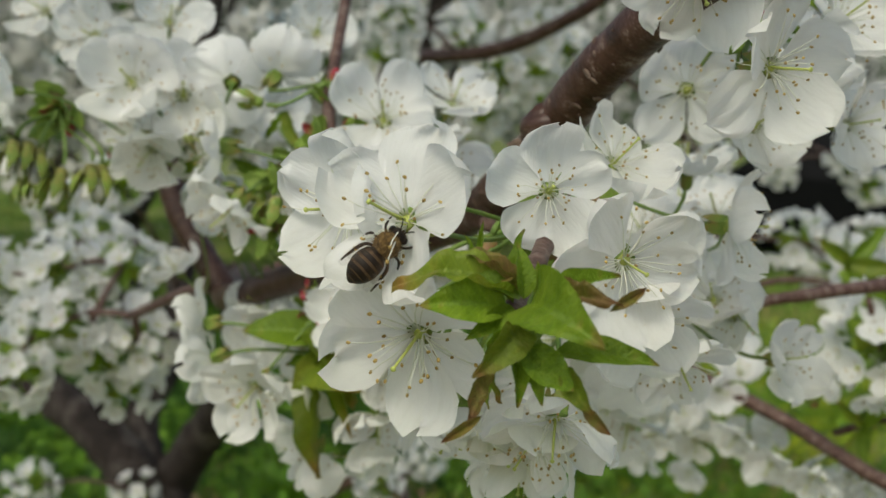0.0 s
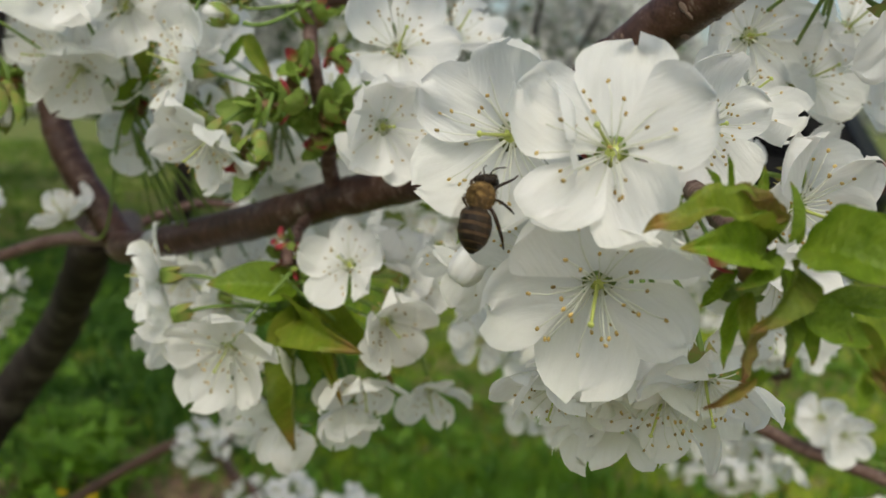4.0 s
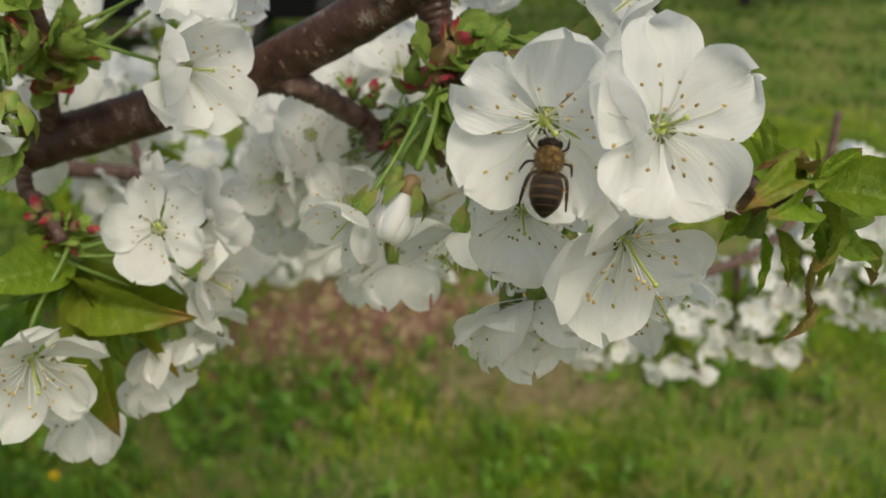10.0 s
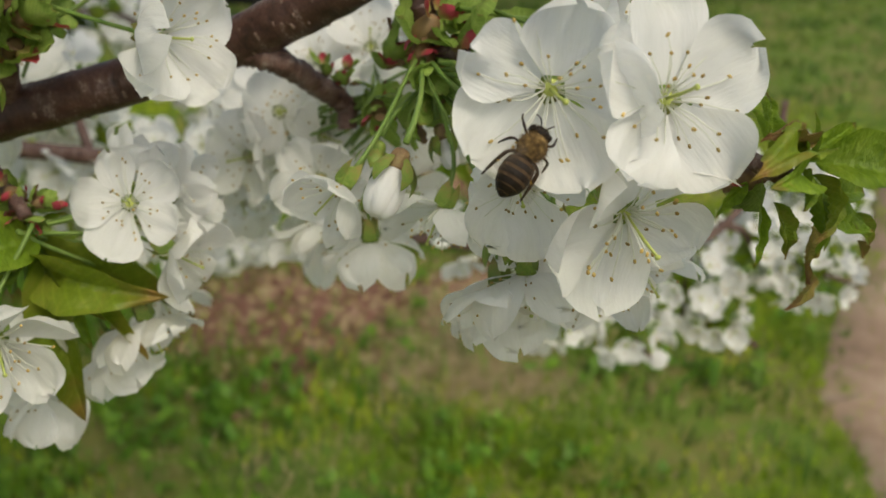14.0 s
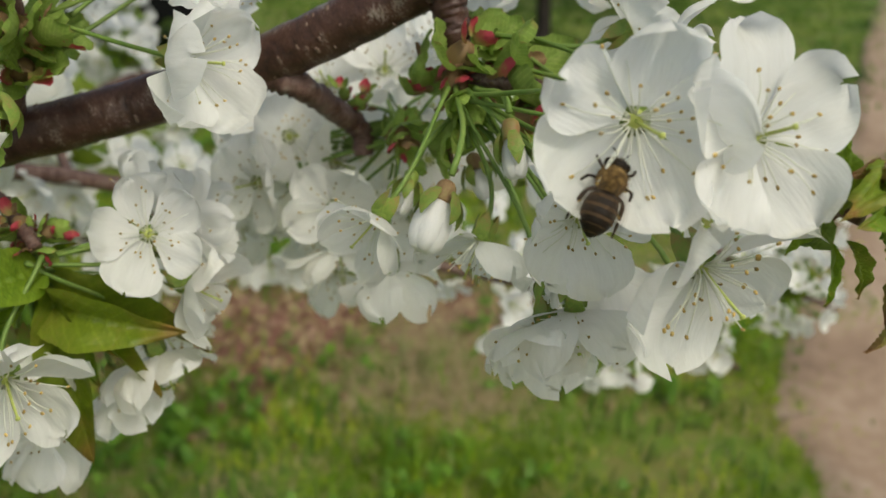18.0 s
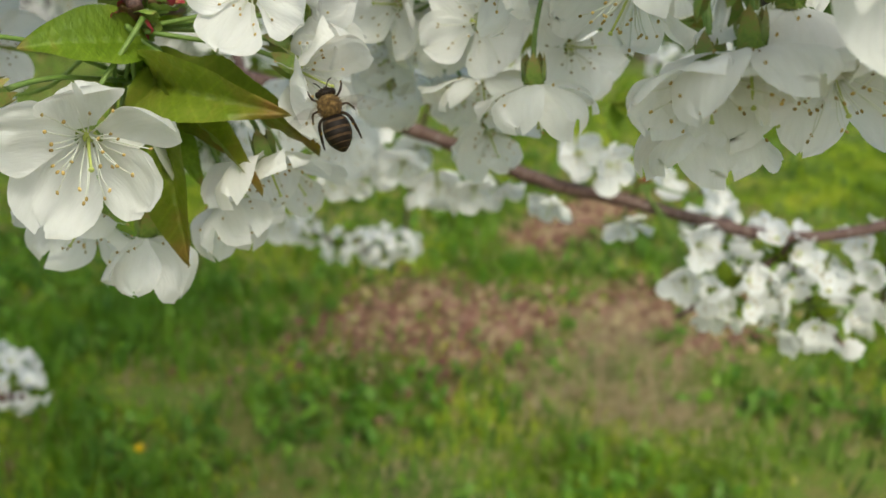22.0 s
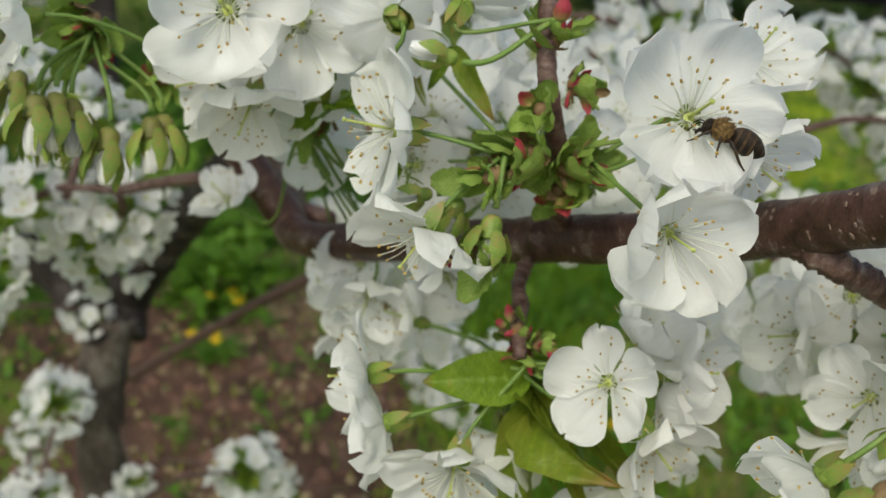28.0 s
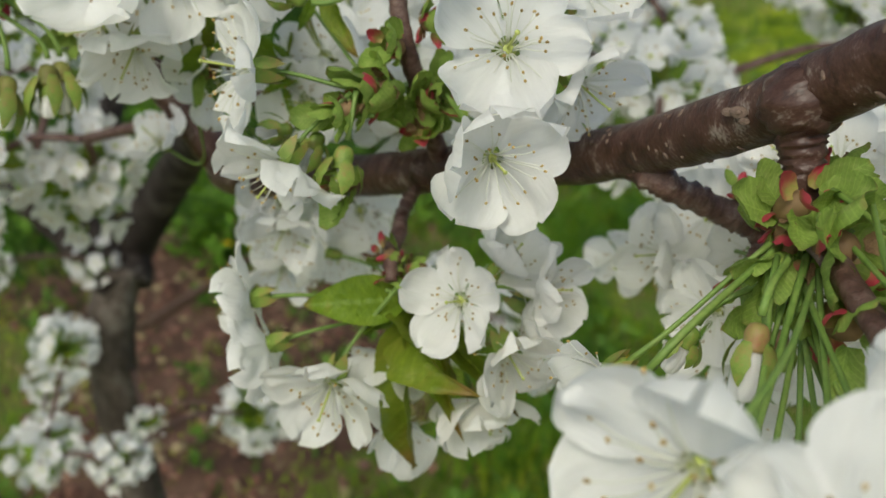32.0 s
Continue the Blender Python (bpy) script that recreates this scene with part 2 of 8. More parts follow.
M_BEE_BAND = material("bee_band", [(0.034, 0.018, 0.008), (0.130, 0.076, 0.034)], scale=1500, rough=0.8, bump=0.8, bump_scale=5000)
M_BEE_FUR = material("bee_fur", [(0.030, 0.016, 0.005), (0.165, 0.098, 0.030), (0.42, 0.27, 0.10)], scale=1500, rough=0.9, bump=1.0, bump_scale=4000)
M_BEE_LEG = material("bee_leg", [(0.010, 0.005, 0.003), (0.035, 0.017, 0.008)], scale=900, rough=0.45)
M_POLLEN = material("pollen", [(0.50, 0.30, 0.04), (0.62, 0.42, 0.10)], scale=2000, rough=0.9, bump=0.8, bump_scale=5000)
M_CAR = material("car_paint", [(0.002, 0.0025, 0.003), (0.004, 0.004, 0.005)], scale=3, rough=0.5, specular=0.12)
M_TYRE = material("tyre", [(0.012, 0.012, 0.012), (0.025, 0.024, 0.023)], scale=30, rough=0.9)
M_RIM = material("rim", [(0.42, 0.43, 0.44), (0.58, 0.58, 0.58)], scale=12, rough=0.35)
M_TAIL = material("tail_lamp", [(0.35, 0.01, 0.03), (0.50, 0.02, 0.05)], scale=20, rough=0.2)
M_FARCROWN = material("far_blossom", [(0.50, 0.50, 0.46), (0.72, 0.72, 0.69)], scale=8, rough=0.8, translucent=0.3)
M_FARLEAF = material("far_leaf", [(0.05, 0.10, 0.02), (0.10, 0.17, 0.04)], scale=5, rough=0.7, translucent=0.25)


def glass_material(name, color, rough):
    mat = bpy.data.materials.new(name)
    mat.use_nodes = True
    bsdf = mat.node_tree.nodes["Principled BSDF"]
    bsdf.inputs["Base Color"].default_value = (*color, 1)
    bsdf.inputs["Roughness"].default_value = rough
    bsdf.inputs["Transmission Weight"].default_value = 1.0
    bsdf.inputs["IOR"].default_value = 1.15
    return mat


M_GLASS = glass_material("car_glass", (0.03, 0.035, 0.04), 0.05)


def wing_material():
    mat = bpy.data.materials.new("bee_wing")
    mat.use_nodes = True
    nodes, links = mat.node_tree.nodes, mat.node_tree.links
    bsdf = nodes["Principled BSDF"]
    bsdf.inputs["Roughness"].default_value = 0.35
    bsdf.inputs["Specular IOR Level"].default_value = 0.15
    coords = nodes.new("ShaderNodeTexCoord")
    cells = nodes.new("ShaderNodeTexVoronoi")
    cells.feature = "DISTANCE_TO_EDGE"
    cells.inputs["Scale"].default_value = 700
    links.new(coords.outputs["Object"], cells.inputs["Vector"])
    ramp = nodes.new("ShaderNodeValToRGB")
    ramp.color_ramp.elements[0].position, ramp.color_ramp.elements[0].color = 0.02, (0.06, 0.035, 0.02, 1)
    ramp.color_ramp.elements[1].position, ramp.color_ramp.elements[1].color = 0.07, (0.11, 0.072, 0.040, 1)
    links.new(cells.outputs["Distance"], ramp.inputs["Fac"])
    links.new(ramp.outputs["Color"], bsdf.inputs["Base Color"])
    clear = nodes.new("ShaderNodeBsdfTransparent")
    blend = nodes.new("ShaderNodeMixShader")
    blend.inputs[0].default_value = 0.13
    links.new(clear.outputs[0], blend.inputs[1])
    links.new(bsdf.outputs[0], blend.inputs[2])
    links.new(blend.outputs[0], nodes["Material Output"].inputs["Surface"])
    return mat


M_WING = wing_material()


# ---- mesh tools ----
def mesh_from(name, verts, faces, mats, smooth=True, slots=None):
    me = bpy.data.meshes.new(name)
    me.from_pydata([tuple(v) for v in verts], [], faces)
    for mat in mats:
        me.materials.append(mat)
    if slots is not None:
        me.polygons.foreach_set("material_index", slots)
    if smooth:
        me.polygons.foreach_set("use_smooth", [True] * len(me.polygons))
    me.update()
    return me


class Shape:
    """Gathers vertices and faces of one mesh, with a material slot for each face."""

    def __init__(self):
        self.v, self.f, self.s = [], [], []

    def add(self, verts, faces, slot=0, m=None):
        base = len(self.v)
        self.v.extend((m @ Vector(v)) if m else Vector(v) for v in verts)
        self.f.extend(tuple(base + i for i in face) for face in faces)
        self.s.extend([slot] * len(faces))

    def mesh(self, name, mats, smooth=True):
        return mesh_from(name, self.v, self.f, mats, smooth, self.s)


def put(name, me, parent=None, m=None, label=""):
    ob = new(name, me)
    if parent:
        ob.parent = parent
    if m is not None:
        ob.matrix_basis = m
    if label:
        ob["label"] = label
    return ob


def spline(points, n):
    """n points along a smooth curve through the points."""
    pts = [Vector(p) for p in points]
    pts = [pts[0] * 2 - pts[1]] + pts + [pts[-1] * 2 - pts[-2]]
    out = []
    k = len(pts) - 3
    for i in range(n):
        u = i / (n - 1) * k
        j = min(int(u), k - 1)
        t = u - j
        a, b, c, d = pts[j:j + 4]
        out.append(0.5 * ((2 * b) + (c - a) * t + (2 * a - 5 * b + 4 * c - d) * t * t + (3 * b - a - 3 * c + d) * t ** 3))
    return out


def tube(points, radii, sides=8, rough=0.0, seed=0.0, closed=True):
    """Vertices and faces of a tube along points."""
    verts, faces = [], []
    n = len(points)
    side = None
    for i, p in enumerate(points):
        way = (points[min(i + 1, n - 1)] - points[max(i - 1, 0)]).normalized()
        if side is None:
            side = way.orthogonal().normalized()
        side = (side - way * side.dot(way)).normalized()
        up = way.cross(side)
        r = radii(i / (n - 1)) if callable(radii) else radii[i]
        for k in range(sides):
            a = 2 * math.pi * k / sides
            q = side * math.cos(a) + up * math.sin(a)
            bump = 1 + rough * noise.noise((p + q * r) * (0.9 / max(r, 1e-5)) + Vector((seed, 0, 0)))
            verts.append(p + q * r * bump)
    for i in range(n - 1):
        for k in range(sides):
            a, b = i * sides + k, i * sides + (k + 1) % sides
            faces.append((a, b, b + sides, a + sides))
    if closed:
        faces.append(tuple(range(sides - 1, -1, -1)))
        faces.append(tuple(range((n - 1) * sides, n * sides)))
    return verts, faces


def ball(center, radii, rings=6, sides=8, m=None):
    """An ellipsoid."""
    verts, faces = [Vector((0, 0, 1))], []
    for i in range(1, rings):
        a = math.pi * i / rings
        for k in range(sides):
            b = 2 * math.pi * k / sides
            verts.append(Vector((math.sin(a) * math.cos(b), math.sin(a) * math.sin(b), math.cos(a))))
    verts.append(Vector((0, 0, -1)))
    for k in range(sides):
        faces.append((0, 1 + k, 1 + (k + 1) % sides))
        last = 1 + (rings - 2) * sides
        faces.append((last + k, len(verts) - 1, last + (k + 1) % sides))
    for i in range(rings - 2):
        for k in range(sides):
            a, b = 1 + i * sides + k, 1 + i * sides + (k + 1) % sides
            faces.append((a, a + sides, b + sides, b))
    c = Vector(center)
    return [c + ((m @ Vector((v.x * radii[0], v.y * radii[1], v.z * radii[2]))) if m else Vector((v.x * radii[0], v.y * radii[1], v.z * radii[2]))) for v in verts], faces


def facing(pos, normal, spin=0.0):
    """A pose at pos whose z axis points along normal, turned by spin degrees about it."""
    turn = Vector(normal).normalized().to_track_quat("Z", "Y").to_matrix().to_4x4()
    return Matrix.Translation(pos) @ turn @ pose(0, 0, 0, 0, 0, spin)


# ---- blossoms: a unit blossom has a radius of 1 ----
def petal_sheet(seed, nu=14, nv=12, curl=0.0):
    """One petal along +y, base at the origin: a short claw, then a broad crumpled blade with an uneven, slightly notched rim."""
    rng = random.Random(seed)
    notch, wide = rng.uniform(0.0, 0.13), rng.uniform(0.89, 1.14)
    lean, fold, off = rng.uniform(-0.09, 0.09), rng.uniform(0.10, 0.55), rng.uniform(-5, 5)
    cupped, rim = rng.uniform(0.15, 0.55), rng.uniform(0.09, 0.21)
    verts, faces = [], []
    for i in range(nu + 1):
        u = i / nu
        rise = min(1.0, u / 0.57)
        half = 0.5 * wide * (0.25 + 0.75 * (rise * rise * (3 - 2 * rise)) ** 0.8) * max(0.0, 1 - max(0.0, (u - 0.56) / 0.44) ** 2.4) ** 0.5
        half = max(half, 0.05)
        for j in range(nv + 1):
            v = 2 * j / nv - 1
            y = 0.04 + 0.96 * u - notch * u ** 6 * (1 - abs(v)) ** 1.5 + u * (0.055 * noise.noise(Vector((v * 2.1 + off, u * 2, seed))) + 0.022 * u * u * noise.noise(Vector((v * 7 + off, 3.0, seed))))
            x = half * v * (1 + 0.07 * noise.noise(Vector((off, u * 4, seed + v))) + 0.03 * v * v * noise.noise(Vector((seed, u * 11, off)))) + lean * u * u
            bow = cupped * (u * u - 0.8 * u) + curl * max(0.0, u - 0.5) ** 2 * 2
            ripple = rim * u * noise.noise(Vector((v * 1.9 + off, u * 1.7, seed * 1.7))) + 0.085 * u * u * noise.noise(Vector((v * 4.5 + off, u * 3.2, seed * 0.7)))
            ripple += 0.012 * u * math.sin(v * 9 + off) + 0.007 * u * math.sin(v * 19 + off * 2)
            verts.append((x, y, bow + fold * v * v * u * 0.5 + ripple))
    for i in range(nu):
        for j in range(nv):
            a = i * (nv + 1) + j
            faces.append((a, a + 1, a + nv + 2, a + nv + 1))
    return verts, faces


PETALS = []
for k in range(36):
    vs, fs = petal_sheet(k * 3 + 1, curl=(0.0, 0.1, 0.5, -0.7, 0.25, -0.2)[k % 6])
    PETALS.append(mesh_from("petal", vs, fs, [M_PETAL]))


def stamen_mesh(seed):
    rng = random.Random(seed)
    length, bend = 0.29 + 0.46 * (seed % 9 + rng.random()) / 9, rng.uniform(-0.04, 0.18)
    pts = [Vector((rng.uniform(-0.02, 0.02) * u, bend * u * u, length * u)) for u in (0, 0.25, 0.5, 0.75, 1)]
    s = Shape()
    s.add(*tube(pts, lambda u: 0.0105 - 0.004 * u, 4), 0)
    tip = pts[-1]
    m = Euler((rng.uniform(-0.8, 0.8), rng.uniform(-0.8, 0.8), 0)).to_matrix()
    s.add(*ball(tip, (0.018, 0.022, 0.028), 4, 6, m), 1)
    return s.mesh("stamen", [M_FILAMENT, M_ANTHER])


STAMENS = [stamen_mesh(k) for k in range(9)]


def stamen_poses(seed, count, spread=1.0):
    rng = random.Random(seed)
    out = []
    for k in range(count):
        a = 2 * math.pi * (k / count + rng.uniform(-0.03, 0.03))
        tilt = rng.choice((0.25, 0.5, 0.75, 0.95, 1.1)) * spread + rng.uniform(-0.16, 0.16)
        out.append((rng.randrange(9), Matrix.Rotation(a, 4, "Z") @ Matrix.Translation((0, 0.055, 0.0)) @ Matrix.Rotation(-tilt, 4, "X")))
    return out


def joined_stamens(seed, count):
    s = Shape()
    for k, m in stamen_poses(seed, count):
        me = STAMENS[k]
        for slot in (0, 1):
            s.add([v.co for v in me.vertices], [tuple(p.vertices) for p in me.polygons if p.material_index == slot], slot, m)
    return s.mesh("stamen_tuft", [M_FILAMENT, M_ANTHER])


STAMEN_TUFTS = [joined_stamens(40 + k, 26) for k in range(4)]

_s = Shape()
_s.add(*tube(spline([(0, 0, -0.05), (0.01, 0.02, 0.3), (0.03, 0.05, 0.62)], 6), lambda u: 0.022 - 0.006 * u, 5), 0)
_s.add(*ball((0.03, 0.05, 0.63), (0.034, 0.034, 0.024), 4, 7), 0)
_s.add(*ball((0, 0, -0.02), (0.12, 0.12, 0.05), 5, 9), 0)
PISTIL = _s.mesh("pistil", [M_PISTIL])

_s = Shape()
_s.add(*tube([Vector((0, 0, z)) for z in (-0.36, -0.32, -0.20, -0.08, 0.0)], [0.05, 0.10, 0.14, 0.125, 0.16], 10), 0)
CALYX = _s.mesh("calyx", [M_CALYX])


def sepal_mesh():
    verts, faces = [], []
    for i in range(5):
        u = i / 4
        half = 0.12 * (1 - u ** 2.2) ** 0.7 + 0.004
        for v in (-1, 0, 1):
            verts.append((half * v, 0.12 + 0.12 * u - 0.08 * u * u, -0.05 - 0.30 * u - 0.12 * u * u + 0.02 * abs(v)))
    for i in range(4):
        for j in range(2):
            a = i * 3 + j
            faces.append((a, a + 1, a + 4, a + 3))
    return mesh_from("sepal", verts, faces, [M_CALYX])


SEPAL = sepal_mesh()


def stalk_mesh(start, end, start_way, end_way, radius, sag=0.35):
    """A thin green stalk from start to end, leaving and arriving along the two ways."""
    a, b = Vector(start), Vector(end)
    d = (b - a).length
    p, q = a + Vector(start_way).normalized() * d * sag, b - Vector(end_way).normalized() * d * sag
    pts = []
    for i in range(11):
        t = i / 10
        pts.append(a * (1 - t) ** 3 + p * 3 * t * (1 - t) ** 2 + q * 3 * t * t * (1 - t) + b * t ** 3)
    return tube(pts, lambda u: radius * (1.0 + 0.25 * (1 - u) ** 6 + 0.2 * u ** 5), 6)


BLOSSOM_COUNT = [0]
LABELS = ("white cherry blossom with wide open notched petals", "white cherry blossom with overlapping petals and spread stamens", "white cherry blossom hanging on a green stalk")


def blossom(pos, normal, size=0.029, spin=0.0, root=None, fine=True, open_angle=20.0, label="", group="cherry blossoms", stamens=28, slim=1.0, seed=0, wild=1.0, key=None):
    """A five-petalled cherry blossom of that diameter at pos, facing along normal, its stalk going back to root."""
    BLOSSOM_COUNT[0] += 1
    k = BLOSSOM_COUNT[0]
    key = key or pos
    rng = random.Random(int(abs(key[0]) * 1e4) * 31 + int(abs(key[1]) * 1e4) * 17 + int(abs(key[2]) * 1e4) * 7 + seed)
    r = size / 2 * 0.93
    thing = new("cherry_blossom")
    base = facing(pos, normal, spin)
    thing.matrix_basis = base
    droop = Vector(normal).normalized().z < -0.35
    tagged(thing, label or LABELS[2 if droop else k % 2], "blossom", group)
    for i in range(5):
        lift = open_angle + wild * (rng.uniform(-12, 12) + (5 if i % 2 else -4))
        turn = i * 72 + wild * rng.uniform(-13, 13)
        grow = r * rng.uniform(0.87, 1.03)
        m = pose(0, 0, 0, 0, 0, turn) @ Matrix.Translation((0, 0.10 * r, 0.004 * r * (i % 3))) @ pose(0, 0, 0, lift, rng.uniform(2, 16), 0) @ Matrix.Diagonal((grow * slim * rng.uniform(0.92, 1.06), grow, grow, 1))
        put("petal", PETALS[rng.randrange(len(PETALS))], thing, m)
    unit = Matrix.Diagonal((r, r, r, 1))
    if fine:
        for j, m in stamen_poses(k, stamens):
            put("stamen", STAMENS[j], thing, unit @ m)
        for i in range(5):
            put("sepal", SEPAL, thing, pose(0, 0, 0, 0, 0, i * 72 + 36) @ unit)
    else:
        put("stamen_tuft", STAMEN_TUFTS[k % 4], thing, unit @ pose(0, 0, 0, 0, 0, rng.uniform(0, 360)))
    put("pistil", PISTIL, thing, unit, "pale green pistil")
    put("calyx", CALYX, thing, unit, "green calyx cup")
    if root is not None:
        inv = base.inverted()
        end = inv @ Vector(root)
        vs, fs = stalk_mesh(end, (0, 0, -0.28 * r), Vector((0, 0, -0.28 * r)) - end, (0, 0, 1), 0.00048)
        put("stalk", mesh_from("stalk", vs, fs, [M_STALK]), thing, None, "thin green stalk")
    return thing


def long_sepal():
    """A sepal of a closed bud, one unit long along +z, hugging an egg of radius 0.42."""
    verts, faces = [], []
    for i in range(7):
        u = i / 6
        half = 0.36 * math.sin(math.pi * (0.20 + 0.78 * u)) ** 0.9 * (1.0 if i % 2 else 0.86)
        r = 0.24 + 0.22 * math.sin(math.pi * min(1, 0.1 + u * 0.75))
        for v in (-1, -0.5, 0, 0.5, 1):
            a = half * v * 1.3
            verts.append((r * math.sin(a), r * math.cos(a) + 0.05 * u * u, u))
    for i in range(6):
        for j in range(4):
            a = i * 5 + j
            faces.append((a, a + 1, a + 6, a + 5))
    return mesh_from("sepal", verts, faces, [M_CALYX])


LONG_SEPAL = long_sepal()
_s = Shape()
for _i in range(5):
    _a = _i * 2 * math.pi / 5
    _s.add(*ball((0.10 * math.cos(_a), 0.10 * math.sin(_a), 0.62), (0.30, 0.26, 0.56), 8, 9, Matrix.Rotation(_a, 3, "Z") @ Matrix.Rotation(0.12, 3, "Y")))
BUD_PETALS = _s.mesh("bud_petals", [M_PETAL])
_s = Shape()
_s.add(*tube([Vector((0, 0, z)) for z in (-0.30, -0.27, -0.20, -0.09, 0.02, 0.10, 0.16)], [0.06, 0.13, 0.185, 0.205, 0.19, 0.21, 0.23], 12, 0.14, 2.0))
BUD_CUPS = [_s.mesh("cup", [M_BROWN]), _s.mesh("cup", [M_CALYX]), _s.mesh("cup", [M_RED]), _s.mesh("cup", [M_OLIVE])]


def closed_bud(pos, way, size=0.011, root=None, tone=0, white=1.0):
    """A closed flower bud that nods along way: a round cup, five clasping sepals and the white petals between them."""
    thing = new("flower_bud")
    rng = random.Random(int(size * 1e6) + int(pos[0] * 1e5))
    base = facing(pos, way, size * 9e4 + tone * 31)
    thing.matrix_basis = base
    tagged(thing, ("closed white cherry bud in a brownish cup", "nodding green cherry bud with clasping sepals", "closed cherry bud with a reddish cup", "nodding white bud with an olive-brown cup and long sepals")[tone], "flower bud", "cherry buds")
    put("bud_petals", BUD_PETALS, thing, Matrix.Diagonal((size * white, size * white, size * (0.45 + 0.55 * white), 1)))
    put("cup", BUD_CUPS[tone], thing, Matrix.Diagonal((size, size, size, 1)))
    for i in range(5):
        put("sepal", LONG_SEPAL, thing, pose(0, 0, 0, 0, 0, i * 72 + 10) @ pose(0, 0, 0, rng.uniform(-14, 4), rng.uniform(-8, 8), 0) @ Matrix.Diagonal((size * 0.90, size * 0.95, size * (rng.uniform(0.74, 0.95) if tone == 3 else rng.uniform(0.55, 0.80)), 1)))
    if root is not None:
        end = base.inverted() @ Vector(root)
        vs, fs = stalk_mesh(end, (0, 0, -0.42 * size), Vector((0, 0, -0.4 * size)) - end, (0, 0, 1), 0.0006)
        put("stalk", mesh_from("stalk", vs, fs, [M_STALK]), thing)
    return thing


def leaf_sheet(seed, nu=30, nv=8, fold=0.25, curl=0.4, teeth=0.020, wave=0.05, width=0.50):
    """A serrated leaf blade along +y of length 1, folded along the midrib and curled."""
    verts, faces = [], []
    for i in range(nu + 1):
        u = i / nu
        half = 0.5 * width * (math.sin(math.pi * u ** 0.8) ** 0.8) * (1 - 0.25 * u) + 0.006
        for j in range(nv + 1):
            v = 2 * j / nv - 1
            edge = (teeth * (1 if i % 2 else -0.6)) if abs(v) > 0.99 and 0 < i < nu else 0
            x = (half + edge * half * 2) * v
            vein = 0.018 * math.cos((u * 9 - abs(v) * 1.6) * 2 * math.pi) * (1 - abs(v)) * math.sin(math.pi * u)
            z = fold * abs(x) * 1.4 + curl * 0.9 * (u - u * u) + wave * (noise.noise(Vector((v * 2, u * 4, seed))) * abs(v) * 1.6 + 0.4 * math.sin(u * 21 + seed) * v * v) + vein
            verts.append((x, u, z))
    for i in range(nu):
        for j in range(nv):
            a = i * (nv + 1) + j
            faces.append((a, a + 1, a + nv + 2, a + nv + 1))
    return verts, faces


LEAVES = {}
for nm, mat in (("green", M_LEAF), ("bronze", M_LEAF_BRONZE), ("rusty", M_LEAF_RUST)):
    LEAVES[nm] = []
    for k in range(6):
        vs, fs = leaf_sheet(k + 1.5, fold=(0.25, 0.5, 0.8, 0.4, 0.15, 0.6)[k], curl=(0.2, 0.4, 0.7, -0.3, 0.1, 1.0)[k], wave=(0.04, 0.08, 0.10, 0.08, 0.05, 0.11)[k])
        LEAVES[nm].append(mesh_from("leaf", vs, fs, [mat]))
    for k in range(4):
        vs, fs = leaf_sheet(k + 21.5, nu=40, nv=10, fold=(0.30, 0.55, 0.20, 0.75)[k], curl=(0.35, 0.75, -0.45, 0.15)[k], teeth=0.006, wave=(0.016, 0.045, 0.07, 0.04)[k], width=(0.56, 0.62, 0.74, 0.44)[k])
        LEAVES[nm].append(mesh_from("leaf", vs, fs, [mat]))


def leaf_at(parent, base, tip, up, kind="green", variant=0, width=1.0, label=""):
    """A leaf blade from base to tip (in the parent's space), its face along up."""
    a, b = Vector(base), Vector(tip)
    y = (b - a)
    length = y.length
    y.normalize()
    z = Vector(up)
    z = (z - y * z.dot(y)).normalized()
    x = y.cross(z)
    m = Matrix((( x.x, y.x, z.x, a.x), (x.y, y.y, z.y, a.y), (x.z, y.z, z.z, a.z), (0, 0, 0, 1)))
    return put("leaf", LEAVES[kind][variant % 10], parent, m @ Matrix.Diagonal((length * width, length, length, 1)), label)


def scale_mesh(mat, seed, teeth=0.05):
    """A cupped young scale leaf, one unit long along +y, with an uneven toothed rim."""
    rng = random.Random(seed)
    verts, faces = [], []
    nu, nv = 10, 6
    bend, side = rng.uniform(0.1, 0.5), rng.uniform(-0.12, 0.12)
    for i in range(nu + 1):
        u = i / nu
        half = 0.34 * math.sin(math.pi * min(1, 0.10 + 0.84 * u)) ** 0.8 + 0.02
        rim = 1 + (teeth * (1 if i % 2 else -1) + rng.uniform(-0.06, 0.06)) * (1 if 0 < i < nu else 0)
        for j in range(nv + 1):
            v = 2 * j / nv - 1
            x = half * v * (rim if abs(v) > 0.9 else 1) + side * u * u
            z = bend * u * u - 0.25 * u + 0.5 * half * v * v + 0.09 * u * noise.noise(Vector((v * 1.5, u * 3, seed))) + 0.03 * math.sin(u * 14 + seed) * abs(v)
            verts.append((x, u + 0.04 * noise.noise(Vector((v * 3, seed, u))) * u, z))
    for i in range(nu):
        for j in range(nv):
            a = i * (nv + 1) + j
            faces.append((a, a + 1, a + nv + 2, a + nv + 1))
    return mesh_from("bud_scale", verts, faces, [mat])


SCALES = {"green": [scale_mesh(M_SCALE, k) for k in (1, 5, 8, 12, 17)], "red": [scale_mesh(M_RED, 2), scale_mesh(M_RED, 7)], "brown": [scale_mesh(M_BROWN, 3), scale_mesh(M_BROWN, 9)]}


